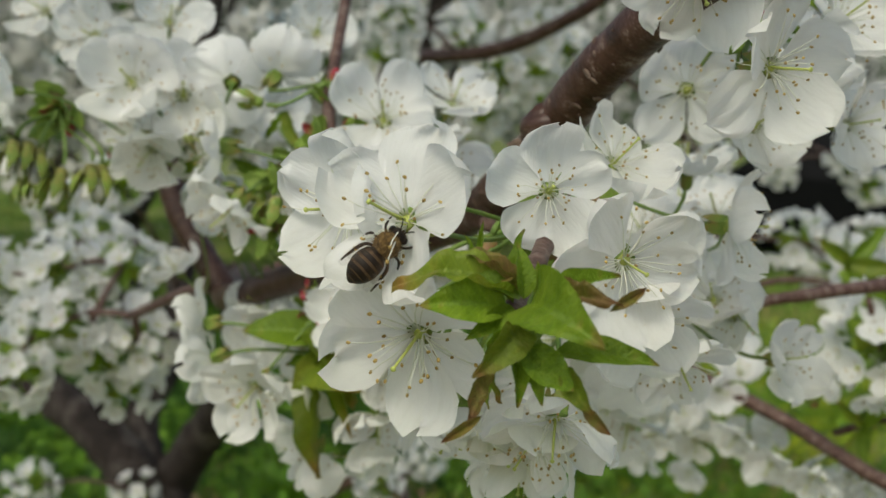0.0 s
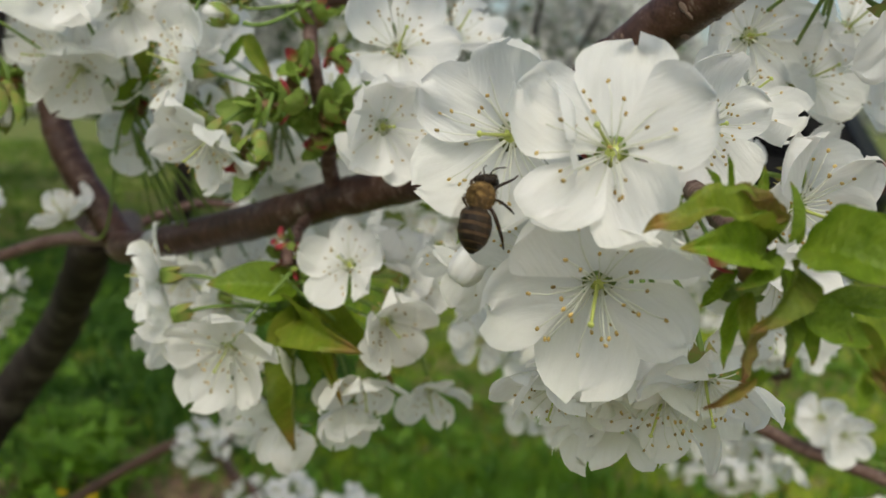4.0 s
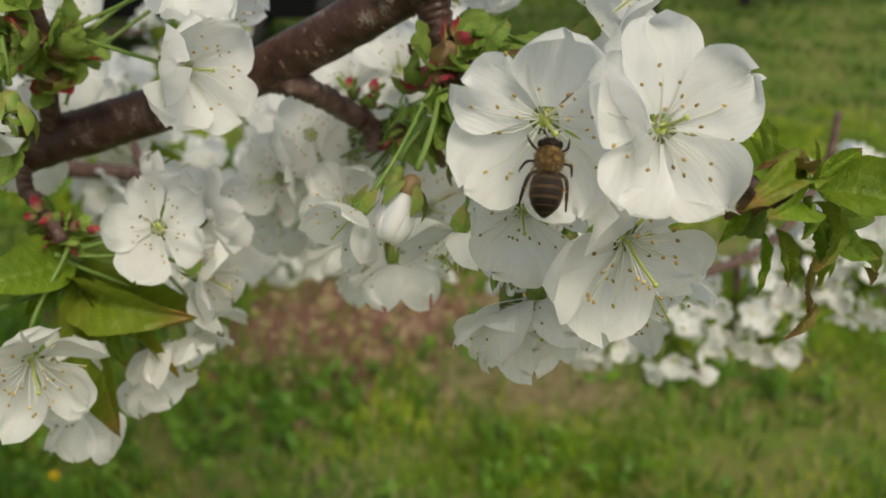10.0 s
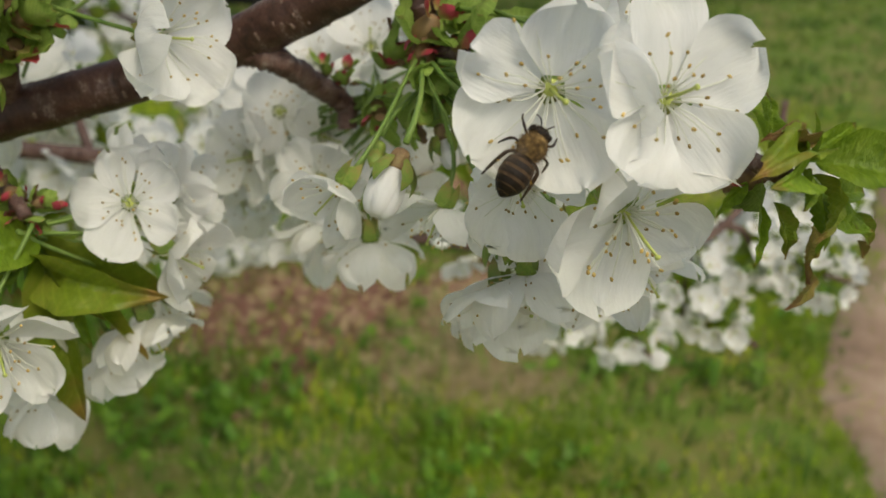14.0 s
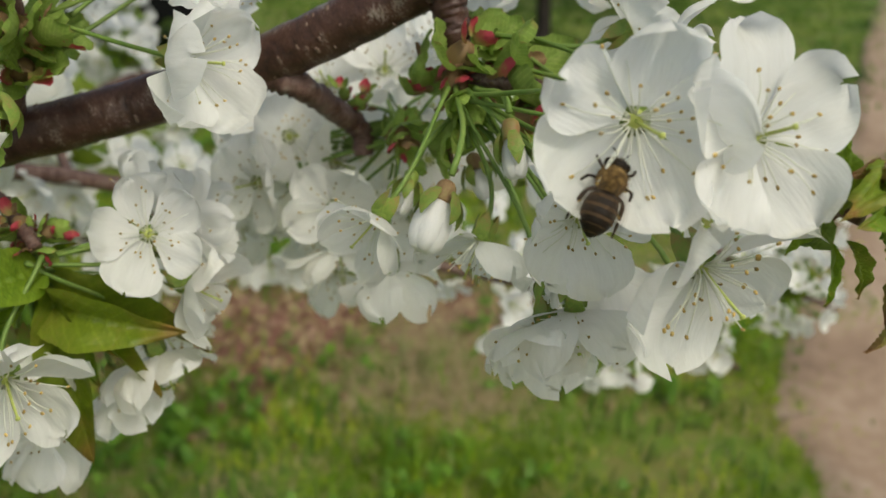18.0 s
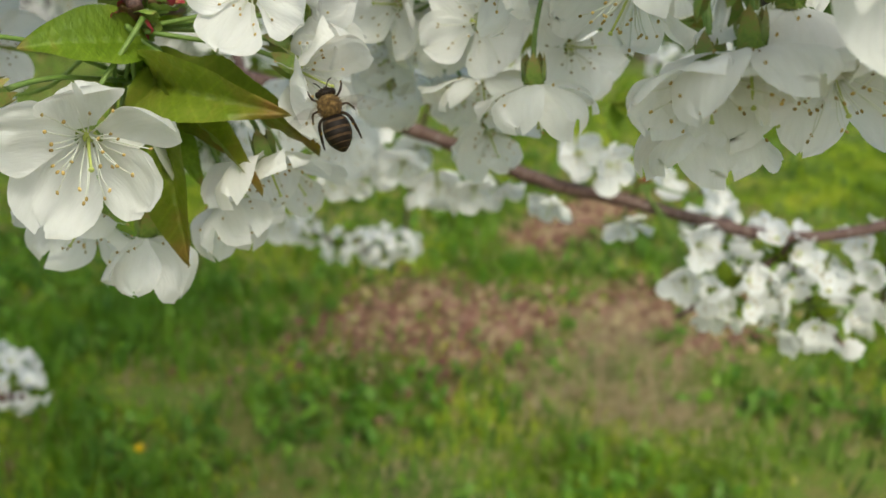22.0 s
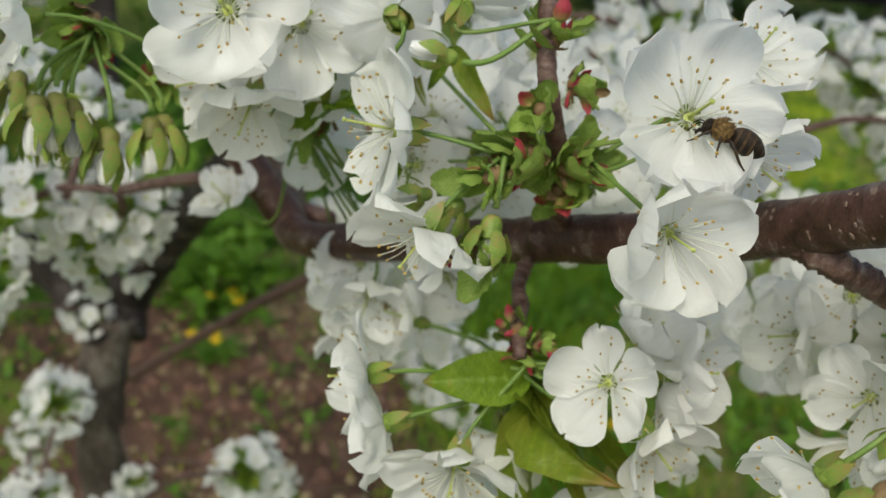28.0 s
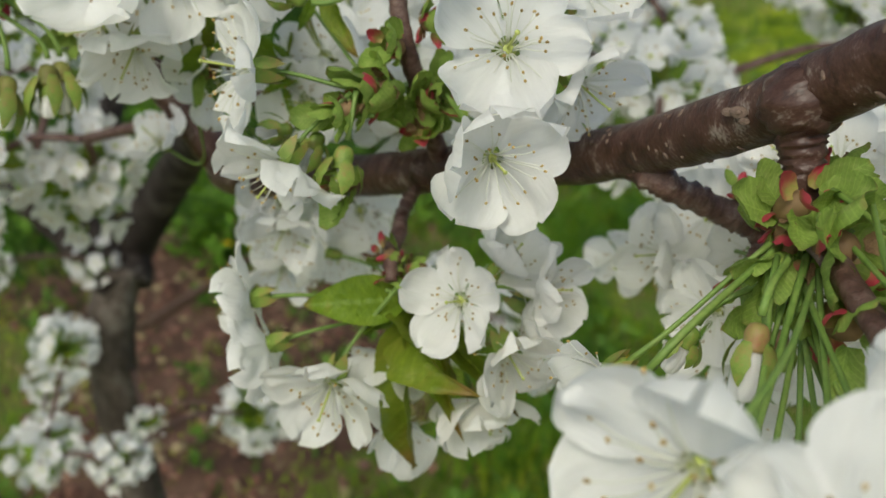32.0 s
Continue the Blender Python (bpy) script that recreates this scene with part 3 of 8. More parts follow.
def spur_rosette(pos, way, size=0.010, seed=0, label="", green=9, red=5, brown=3):
    """The cup of green, red and brown scales from which a bunch of blossoms comes, at pos, opening along way."""
    rng = random.Random(seed + 11)
    thing = new("bud_scales")
    thing.matrix_basis = facing(pos, way)
    tagged(thing, label or "rosette of green and red bud scales on a cherry spur", "bud scales", "bud scale rosettes")
    kinds = ["brown"] * brown + ["red"] * red + ["green"] * green
    for i, kind in enumerate(kinds):
        a = i * 137.5 + rng.uniform(-15, 15)
        lift = {"brown": 35, "red": 50, "green": 55}[kind] + rng.uniform(-30, 25)
        grow = size * {"brown": 0.38, "red": 0.44, "green": 0.74}[kind] * rng.uniform(0.65, 1.25)
        m = pose(0, 0, 0, 0, 0, a) @ Matrix.Translation((0, size * 0.16, size * rng.uniform(-0.45, 0.30))) @ pose(0, 0, 0, lift, rng.uniform(-20, 20), 0) @ Matrix.Diagonal((grow, grow, grow, 1))
        put("bud_scale", SCALES[kind][(i + seed) % len(SCALES[kind])], thing, m)
    s = Shape()
    s.add(*ball((0, 0, -size * 0.1), (size * 0.20, size * 0.20, size * 0.28), 6, 9))
    put("core", s.mesh("core", [M_BROWN]), thing)
    return thing


def branch_object(thing, name, points, r0, r1, n=60, sides=14, rough=0.10, mat=None, seed=1.0, label="", rings=0):
    """A branch along the points, tapering from r0 to r1, with so many ring-shaped swellings."""
    curve = spline(points, n)

    def radius(u):
        return (r0 + (r1 - r0) * u) * (1 + (0.17 * noise.noise(Vector((u * rings * 1.7, seed, 0))) + 0.10 * noise.noise(Vector((u * rings * 5, seed, 3))) if rings else 0))

    vs, fs = tube(curve, radius, sides, rough, seed)
    me = mesh_from(name, vs, fs, [mat or M_BARK])
    run, flat = 0.0, []
    for i in range(n):
        run += (curve[i] - curve[i - 1]).length if i else 0.0
        r = radius(i / (n - 1))
        for k in range(sides):
            a = 2 * math.pi * k / sides
            flat += [r * math.cos(a) + seed, r * math.sin(a), run]
    me.attributes.new("along_branch", "FLOAT_VECTOR", "POINT").data.foreach_set("vector", flat)
    return put(name, me, thing, None, label)


def knot(thing, pos, way, size, seed):
    """A swollen, wrinkled collar on a branch where a spur leaves it."""
    vs, fs = ball((0, 0, 0), (1, 1, 1), 18, 26)
    m = facing(pos, way)
    out, flat = [], []
    for v in vs:
        fine = 1 + 0.10 * noise.noise(v * 2.2 + Vector((seed, 0, 0))) + 0.05 * math.sin(v.z * 22 + 3 * noise.noise(v * 2)) + 0.05 * noise.noise(v * 8)
        q = Vector((v.x * size, v.y * size * 0.9, v.z * size * 0.8)) * fine
        out.append(m @ q)
        flat += [q.x + seed, q.y, q.z]
    me = mesh_from("knot", out, fs, [M_BARK])
    me.attributes.new("along_branch", "FLOAT_VECTOR", "POINT").data.foreach_set("vector", flat)
    return put("knot", me, thing, None, "swollen wrinkled knot")


def bud_scar(thing, pos, way, size):
    """A pale corky scar left by a fallen bud."""
    s = Shape()
    m = facing((0, 0, 0), way).to_3x3()
    s.add(*ball(pos, (size * 1.1, size * 0.75, size * 0.22), 6, 10, m), 0)
    s.add(*ball(Vector(pos) + Vector(way).normalized() * size * 0.2, (size * 0.5, size * 0.35, size * 0.16), 5, 8, m), 0)
    return put("bud_scar", s.mesh("bud_scar", [M_LENTICEL]), thing, None, "pale buff bud scar")


def lenticels(thing, points, radius, count, seed):
    """Pale corky specks and short cross scars on a branch's bark."""
    rng = random.Random(seed)
    curve = spline(points, 240)
    s = Shape()
    for i in range(count):
        k = rng.randrange(2, 236)
        way = (curve[k + 1] - curve[k - 1]).normalized()
        side = way.orthogonal().normalized()
        a = rng.uniform(0, 6.283)
        out = side * math.cos(a) + way.cross(side) * math.sin(a)
        around = way.cross(out)
        m = Matrix((around, way, out)).transposed()
        wide = rng.choice((0.0003, 0.0004, 0.0006, 0.0009))
        s.add(*ball(curve[k] + out * radius * 0.985, (wide * rng.uniform(0.8, 1.6), wide * rng.uniform(0.5, 0.9), radius * 0.045), 4, 7, m), 0)
    return tagged(put("lenticel_speckle", s.mesh("lenticel_speckle", [M_LENTICEL]), thing, None, "pale corky specks"), kind="stuff")


M_LENTICEL = material("lenticel", [(0.11, 0.070, 0.052), (0.20, 0.145, 0.115)], scale=400, rough=0.85, bump=0.6, bump_scale=1500)


# ---- bunches of blossom further off ----
def small_petal(nu, nv):
    verts, faces = [], []
    for i in range(nu + 1):
        u = i / nu
        half = max(0.05, 0.50 * math.sin(min(1, 0.12 + u * 1.0) * math.pi * 0.62) * math.sqrt(max(0.0, 1 - max(0, (u - 0.6) / 0.44) ** 2)))
        for j in range(nv + 1):
            v = 2 * j / nv - 1
            verts.append((half * v, 0.08 + 0.92 * u, 0.22 * u * u + 0.12 * v * v * u))
    for i in range(nu):
        for j in range(nv):
            a = i * (nv + 1) + j
            faces.append((a, a + 1, a + nv + 2, a + nv + 1))
    return verts, faces


def bunch_meshes(seed, count, radius, bloom, lengthwise=1.0, nu=4, nv=3):
    """Petals, yellow-green hearts, and stalks with young leaves of a round bunch of blossoms."""
    rng = random.Random(seed)
    white, heart, green = Shape(), Shape(), Shape()
    pv, pf = small_petal(nu, nv)
    for k in range(count):
        z = 1 - 2 * (k + 0.5) / count
        a = k * 2.39996 + rng.uniform(-0.3, 0.3)
        way = Vector((math.sqrt(max(0, 1 - z * z)) * math.cos(a), math.sqrt(max(0, 1 - z * z)) * math.sin(a), z * 0.9 - 0.05)).normalized()
        at = Vector((way.x, way.y, way.z * lengthwise)) * radius * rng.uniform(0.72, 1.05)
        tilt = (way + Vector((rng.uniform(-0.5, 0.5), rng.uniform(-0.5, 0.5), rng.uniform(-0.6, 0.3)))).normalized()
        base = facing(at, tilt, rng.uniform(0, 360))
        size = bloom / 2 * rng.uniform(0.88, 1.1)
        lift = rng.uniform(6, 34)
        for i in range(5):
            m = base @ pose(0, 0, 0, 0, 0, i * 72 + rng.uniform(-9, 9)) @ pose(0, 0, 0, lift + rng.uniform(-8, 8), rng.uniform(-14, 14), 0) @ Matrix.Diagonal((size * rng.uniform(0.66, 0.98), size * rng.uniform(0.86, 1.08), size, 1))
            white.add(pv, pf, 0, m)
        heart.add(*ball(at + tilt * size * 0.06, (size * 0.13, size * 0.13, size * 0.10), 4, 6), 0)
        for i in range(7):
            b = rng.uniform(0, 6.28)
            heart.add(*ball(base @ Vector((math.cos(b) * size * 0.36, math.sin(b) * size * 0.36, size * 0.36)), (size * 0.05,) * 3, 3, 4), 1)
        green.add(*stalk_mesh((rng.uniform(-0.1, 0.1) * radius, rng.uniform(-0.1, 0.1) * radius, 0), at - tilt * size * 0.2, way, tilt, 0.0006), 0)
        green.add(*ball(at - tilt * size * 0.16, (size * 0.15, size * 0.15, size * 0.2), 4, 6), 0)
    for k in range(18):
        a, e = rng.uniform(0, 6.28), rng.uniform(-0.9, 1.0)
        way = Vector((math.cos(a) * math.cos(e), math.sin(a) * math.cos(e), math.sin(e)))
        lv, lf = leaf_sheet(k + seed, nu=4, nv=2)
        size = radius * rng.uniform(0.5, 1.05)
        green.add(lv, lf, rng.choice((1, 1, 2)), facing(way * radius * 0.15, way.orthogonal(), rng.uniform(0, 360)) @ Matrix.Diagonal((size, size, size, 1)))
    return white.mesh("petals", [M_PETAL]), heart.mesh("heart", [M_PISTIL, M_ANTHER]), green.mesh("greenery", [M_STALK, M_LEAF, M_LEAF_BRONZE])


BUNCHES = [bunch_meshes(100 + k, (15, 17, 20, 23)[k], (0.025, 0.027, 0.030, 0.032)[k], 0.0265) for k in range(4)]


def bunch(pos, variant=0, size=1.0, turn=(0, 0, 0), label="", group="blossom bunches"):
    """A bunch of many small white blossoms round a spur."""
    thing = new("blossom_bunch")
    thing.matrix_basis = Matrix.Translation(pos) @ pose(0, 0, 0, *turn) @ Matrix.Diagonal((size, size, size, 1))
    tagged(thing, label or "round bunch of white cherry blossoms with fresh leaves", "blossom bunch", group)
    white, heart, green = BUNCHES[variant % 4]
    tagged(put("petals", white, thing), kind="stuff")
    tagged(put("heart", heart, thing), kind="stuff")
    tagged(put("greenery", green, thing), kind="stuff")
    return thing


# ---- the ground ----
def height(x, y):
    """The ground's gentle unevenness."""
    return 0.03 * noise.noise(Vector((x * 0.6, y * 0.6, 3.1))) + 0.012 * noise.noise(Vector((x * 2.7, y * 2.7, 8.4)))


def ground_sheet():
    xs = [-900, -300, -100, -40, -20, -12] + [-8 + 0.25 * i for i in range(113)] + [22, 26, 34, 60, 140, 350, 900]
    ys = [-900, -300, -100, -40, -16, -8, -5] + [-3 + 0.25 * i for i in range(85)] + [20, 24, 30, 45, 90, 200, 450, 900]
    verts = [(x, y, height(x, y) if -8 <= x <= 20 and -3 <= y <= 18 else 0.0) for y in ys for x in xs]
    n = len(xs)
    faces = [(j * n + i, j * n + i + 1, (j + 1) * n + i + 1, (j + 1) * n + i) for j in range(len(ys) - 1) for i in range(n - 1)]
    return tagged(put("ground", mesh_from("ground", verts, faces, [M_GROUND])), "grassy orchard ground with bare earth showing through", "ground", kind="structure")


ground_sheet()


def patch(name, x, y, rx, ry, turn, mat, label, lift=0.006, seed=0.0):
    """An irregular patch of bare earth on the ground, thinning out at its edge."""
    verts, faces = [(x, y, height(x, y) + lift * 2.2)], []
    rings, sides = 7, 40
    c, s = math.cos(radians(turn)), math.sin(radians(turn))
    for i in range(1, rings + 1):
        u = i / rings
        for k in range(sides):
            a = 2 * math.pi * k / sides
            wob = 1 + 0.30 * noise.noise(Vector((math.cos(a) * 1.4, math.sin(a) * 1.4, seed))) + 0.20 * noise.noise(Vector((math.cos(a) * 5, math.sin(a) * 5, seed + 4)))
            px, py = math.cos(a) * rx * u * wob, math.sin(a) * ry * u * wob
            qx, qy = x + px * c - py * s, y + px * s + py * c
            verts.append((qx, qy, height(qx, qy) + lift * (2.2 - 3.2 * u ** 3) + (0.008 * noise.noise(Vector((qx * 14, qy * 14, seed))) if u < 1 else 0)))
    for k in range(sides):
        faces.append((0, 1 + k, 1 + (k + 1) % sides))
    for i in range(rings - 1):
        for k in range(sides):
            a, b = 1 + i * sides + k, 1 + i * sides + (k + 1) % sides
            faces.append((a, a + sides, b + sides, b))
    return tagged(put(name, mesh_from(name, verts, faces, [mat])), label, "bare earth", kind="structure")


SOIL_AREAS = [(1.72, 2.22, 0.52, 0.44, -20), (2.45, 1.78, 0.46, 0.28, -30), (-0.52, 2.50, 0.72, 1.10, 8), (2.9, 2.7, 0.6, 0.2, 10)]
for n, (x, y, rx, ry, a) in enumerate(SOIL_AREAS):
    patch("soil_patch", x, y, rx, ry, a, M_DARK_SOIL if x < 0 else M_SOIL, "bare reddish-brown earth between tufts of grass", seed=n * 3.7)


def road_sheet():
    """The earth track along the orchard, with two worn ruts and a ragged edge."""
    verts, faces = [], []
    left = spline([(-14, -9.0, 0), (-5.0, -3.6, 0), (0.2, -0.75, 0), (2.16, 0.46, 0), (2.92, 0.78, 0), (7.6, 1.68, 0), (18.5, 3.9, 0), (45, 8.5, 0)], 130)
    cross = (0.0, 0.012, 0.06, 0.15, 0.25, 0.36, 0.5, 0.64, 0.75, 0.85, 0.94, 0.988, 1.0)
    across = len(cross)
    for i, p in enumerate(left):
        way = (left[min(i + 1, 129)] - left[max(i - 1, 0)]).normalized()
        side = Vector((way.y, -way.x, 0))
        for j in range(across):
            u = cross[j]
            wob = (0.11 * noise.noise(p * 2.0 + Vector((0, 0, j))) + 0.06 * noise.noise(p * 7.0) if j in (0, across - 1) else 0)
            q = p + side * (u * 2.7 + wob)
            rut = -0.010 * (math.exp(-((u - 0.25) / 0.09) ** 2) + math.exp(-((u - 0.75) / 0.09) ** 2))
            flat = -0.06 if j in (0, across - 1) else 0.022
            verts.append((q.x, q.y, height(q.x, q.y) * (1 if q.x < 20 and -3 < q.y else 0) + flat + rut))
    for i in range(129):
        for j in range(across - 1):
            a = i * across + j
            faces.append((a, a + 1, a + across + 1, a + across))
    return tagged(put("road", mesh_from("road", verts, faces, [M_ROAD])), "dry sandy farm track along the orchard", "track", kind="structure")


road_sheet()


def off_road(x, y):
    """How far a place lies to the grassy side of the track."""
    edge = 0.35 + (x - 2.02) * (0.60 if x < 2.02 else 0.48) if x < 2.95 else 0.80 + (x - 2.95) * 0.19
    edge += 0.10 * noise.noise(Vector((x * 1.7, y * 1.7, 2.2)))
    return y - edge


STRAW = [(1.72, 1.60, 0.26), (1.95, 1.62, 0.26), (2.10, 1.72, 0.24), (1.85, 1.42, 0.18), (3.2, 1.6, 0.5), (-0.35, 2.9, 0.4)]


def bare(x, y):
    """0 on turf to 1 on bare earth."""
    worst = 0.0
    for cx, cy, rx, ry, a in SOIL_AREAS:
        c, s = math.cos(radians(-a)), math.sin(radians(-a))
        dx, dy = x - cx, y - cy
        d = math.hypot((dx * c - dy * s) / rx, (dx * s + dy * c) / ry)
        worst = max(worst, min(0.93, max(0.0, 1.5 - d)))
    for cx, cy, r in STRAW:
        worst = max(worst, min(0.72, max(0.0, 1.3 - math.hypot(x - cx, y - cy) / r)))
    return worst


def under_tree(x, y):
    """1 where lush weeds, coloured with the old tree's shade, choke the grass, 0 out in the open."""
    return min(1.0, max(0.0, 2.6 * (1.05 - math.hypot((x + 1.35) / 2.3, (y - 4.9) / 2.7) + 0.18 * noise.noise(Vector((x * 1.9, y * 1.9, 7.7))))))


def blades(name, count, box, tall, width, mat, label, seed, power=1.0, clump=0.0, shaded_only=False):
    """Many single blades of grass in one mesh."""
    rng = random.Random(seed)
    verts, faces = [], []
    x0, y0, x1, y1 = box
    made = 0
    tries = 0
    while made < count and tries < count * 6:
        tries += 1
        u = rng.random() ** power
        x, y = x0 + (x1 - x0) * rng.random(), y0 + (y1 - y0) * u
        near_rim = min(x - x0, x1 - x, y - y0, y1 - y)
        if near_rim < rng.uniform(0, 1.1) * (1 if x1 - x0 < 12 else 0):
            continue
        if off_road(x, y) < rng.choice((-0.30, -0.12, -0.05, 0.05)):
            continue
        if rng.random() < bare(x, y) * 0.94:
            continue
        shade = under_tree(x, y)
        if rng.random() > (shade if shaded_only else 1.0 - 0.86 * shade):
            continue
        lush = 1.3 * noise.noise(Vector((x * 1.6, y * 1.6, seed))) + 1.0 * noise.noise(Vector((x * 5, y * 5, seed + 3)))
        if lush < rng.uniform(-0.75, 0.35) + clump:
            continue
        made += 1
        far = 1.0 + 0.10 * max(0.0, math.hypot(x, y) - 2)
        h = tall * rng.uniform(0.4, 1.15) * (0.75 + 0.5 * max(0.0, lush))
        w = width * rng.uniform(0.7, 1.4) * far
        a, lean = rng.uniform(0, 6.283), rng.uniform(0.05, 0.75)
        b = a + rng.uniform(-0.8, 0.8)
        c, s = math.cos(a), math.sin(a)
        z = height(x, y) - 0.004
        tx, ty = math.cos(b + 1.57) * lean * h, math.sin(b + 1.57) * lean * h
        k = len(verts)
        verts += [(x - c * w, y - s * w, z), (x + c * w, y + s * w, z),
                  (x + tx * 0.4 - c * w * 0.8, y + ty * 0.4 - s * w * 0.8, z + h * 0.6), (x + tx * 0.4 + c * w * 0.8, y + ty * 0.4 + s * w * 0.8, z + h * 0.6),
                  (x + tx, y + ty, z + h * (1 - lean * 0.35))]
        faces += [(k, k + 1, k + 3, k + 2), (k + 2, k + 3, k + 4)]
    return tagged(put(name, mesh_from(name, verts, faces, [mat], smooth=False)), label, "grass", kind="stuff")


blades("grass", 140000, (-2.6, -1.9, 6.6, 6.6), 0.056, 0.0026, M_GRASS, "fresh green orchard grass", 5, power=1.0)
blades("tall_grass", 8000, (-0.6, 0.9, 3.2, 3.6), 0.13, 0.0030, M_WEED, "dark green tufts of taller grass and clover", 9, power=1.0, clump=0.35)
blades("shade_grass", 42000, (-3.9, 2.1, 1.3, 7.9), 0.10, 0.0052, M_SHADED_WEED, "lush green weeds and grass under the tree, darkened for its shade", 10, clump=-0.5, shaded_only=True)
blades("dry_grass", 11000, (0.0, 0.2, 4.5, 5.0), 0.055, 0.0022, M_DRY, "straw-coloured dead grass between the green", 13, clump=-0.1)
blades("far_grass", 60000, (-9, -4.0, 20, 18), 0.10, 0.008, M_FARGRASS, "grass further off between the orchard rows", 17)


def straw(count, seed):
    """Matted dead grass lying in pale patches."""
    rng = random.Random(seed)
    verts, faces = [], []
    for i in range(count):
        cx, cy, r = STRAW[i % len(STRAW)]
        x, y = cx + rng.gauss(0, 0.5) * r, cy + rng.gauss(0, 0.5) * r
        a, length, w = rng.uniform(0, 6.283), rng.uniform(0.03, 0.11), rng.uniform(0.0012, 0.003)
        dx, dy = math.cos(a), math.sin(a)
        z = height(x, y) + rng.uniform(0.008, 0.035)
        k = len(verts)
        verts += [(x - dy * w, y + dx * w, z), (x + dy * w, y - dx * w, z), (x + dx * length, y + dy * length, z + rng.uniform(-0.01, 0.03))]
        faces.append((k, k + 1, k + 2))
    return tagged(put("straw", mesh_from("straw", verts, faces, [M_DRY], smooth=False)), "pale matted dead grass lying on the ground", "dead grass", kind="stuff")


straw(4800, 77)


def weeds(count, box, seed):
    """Low broad-leaved weeds, clover and dandelion leaves."""
    rng = random.Random(seed)
    s = Shape()
    lv, lf = leaf_sheet(3.3, nu=3, nv=2, width=0.6, curl=0.3)
    made = 0
    while made < count:
        x, y = rng.uniform(box[0], box[2]), rng.uniform(box[1], box[3])
        if off_road(x, y) < 0.05 or rng.random() < bare(x, y) * 0.9 or noise.noise(Vector((x * 2.3, y * 2.3, seed))) < rng.uniform(-0.2, 0.4):
            continue
        made += 1
        for i in range(6):
            size = rng.uniform(0.018, 0.05)
            m = Matrix.Translation((x + rng.uniform(-0.02, 0.02), y + rng.uniform(-0.02, 0.02), height(x, y) + rng.uniform(0.0, 0.06))) @ pose(0, 0, 0, rng.uniform(10, 60), 0, rng.uniform(0, 360)) @ Matrix.Diagonal((size, size, size, 1))
            s.add(lv, lf, 0, m)
    return tagged(put("weeds", s.mesh("weeds", [M_WEED])), "broad-leaved green weeds and clover in the grass", "weeds", kind="stuff")


weeds(1500, (-1.2, 0.8, 3.6, 4.5), 21)
weeds(2200, (-2.4, 2.9, 0.9, 6.5), 23)


def clods(count, seed):
    """Crumbs of earth, dry leaves and chips on the bare places."""
    rng = random.Random(seed)
    s = Shape()
    made = 0
    while made < count:
        cx, cy, rx, ry, a = SOIL_AREAS[made % len(SOIL_AREAS)]
        x, y = cx + rng.gauss(0, 0.5) * rx, cy + rng.gauss(0, 0.5) * ry
        if off_road(x, y) < 0:
            made += 1
            continue
        made += 1
        size = rng.uniform(0.004, 0.028)
        m = Euler((rng.uniform(0, 3), rng.uniform(0, 3), rng.uniform(0, 3))).to_matrix()
        s.add(*ball((x, y, height(x, y) + 0.008), (size, size * rng.uniform(0.5, 0.9), size * rng.uniform(0.3, 0.7)), 3, 5, m), 0 if rng.random() < 0.75 else 1)
    return tagged(put("clods", s.mesh("clods", [M_CLOD, M_DRY], smooth=False)), "crumbs of dry brown earth and dead leaves", "earth crumbs", kind="stuff")


clods(7000, 31)


def dandelion(x, y, size=0.03):
    thing = new("dandelion")
    thing.matrix_basis = Matrix.Translation((x, y, height(x, y)))
    tagged(thing, "yellow dandelion flower in the grass", "dandelion", "dandelions")
    s = Shape()
    for i in range(26):
        a = i * 2.4
        r = size * 0.5 * math.sqrt(i / 26)
        s.add([(r * math.cos(a) - 0.003, r * math.sin(a), 0.085), (r * math.cos(a) + 0.003, r * math.sin(a), 0.085), (r * 1.5 * math.cos(a), r * 1.5 * math.sin(a), 0.098)], [(0, 1, 2)])
    s.add(*ball((0, 0, 0.084), (size * 0.42, size * 0.42, 0.008), 5, 9))
    put("flower_head", s.mesh("flower_head", [M_DANDELION]), thing)
    s = Shape()
    s.add(*tube([Vector((0, 0, -0.005)), Vector((0.004, 0, 0.04)), Vector((0, 0, 0.083))], lambda u: 0.0018, 6))
    put("stem", s.mesh("stem", [M_STALK]), thing)
    s = Shape()
    for i in range(7):
        lv, lf = leaf_sheet(i + 0.4, nu=6, nv=2, teeth=0.2, width=0.28)
        s.add(lv, lf, 0, pose(0, 0, 0.006, 0, 0, i * 51) @ pose(0, 0, 0, 22, 0, 0) @ Matrix.Diagonal((0.11, 0.11, 0.11, 1)))
    put("leaf_rosette", s.mesh("leaf_rosette", [M_WEED]), thing)
    return thing


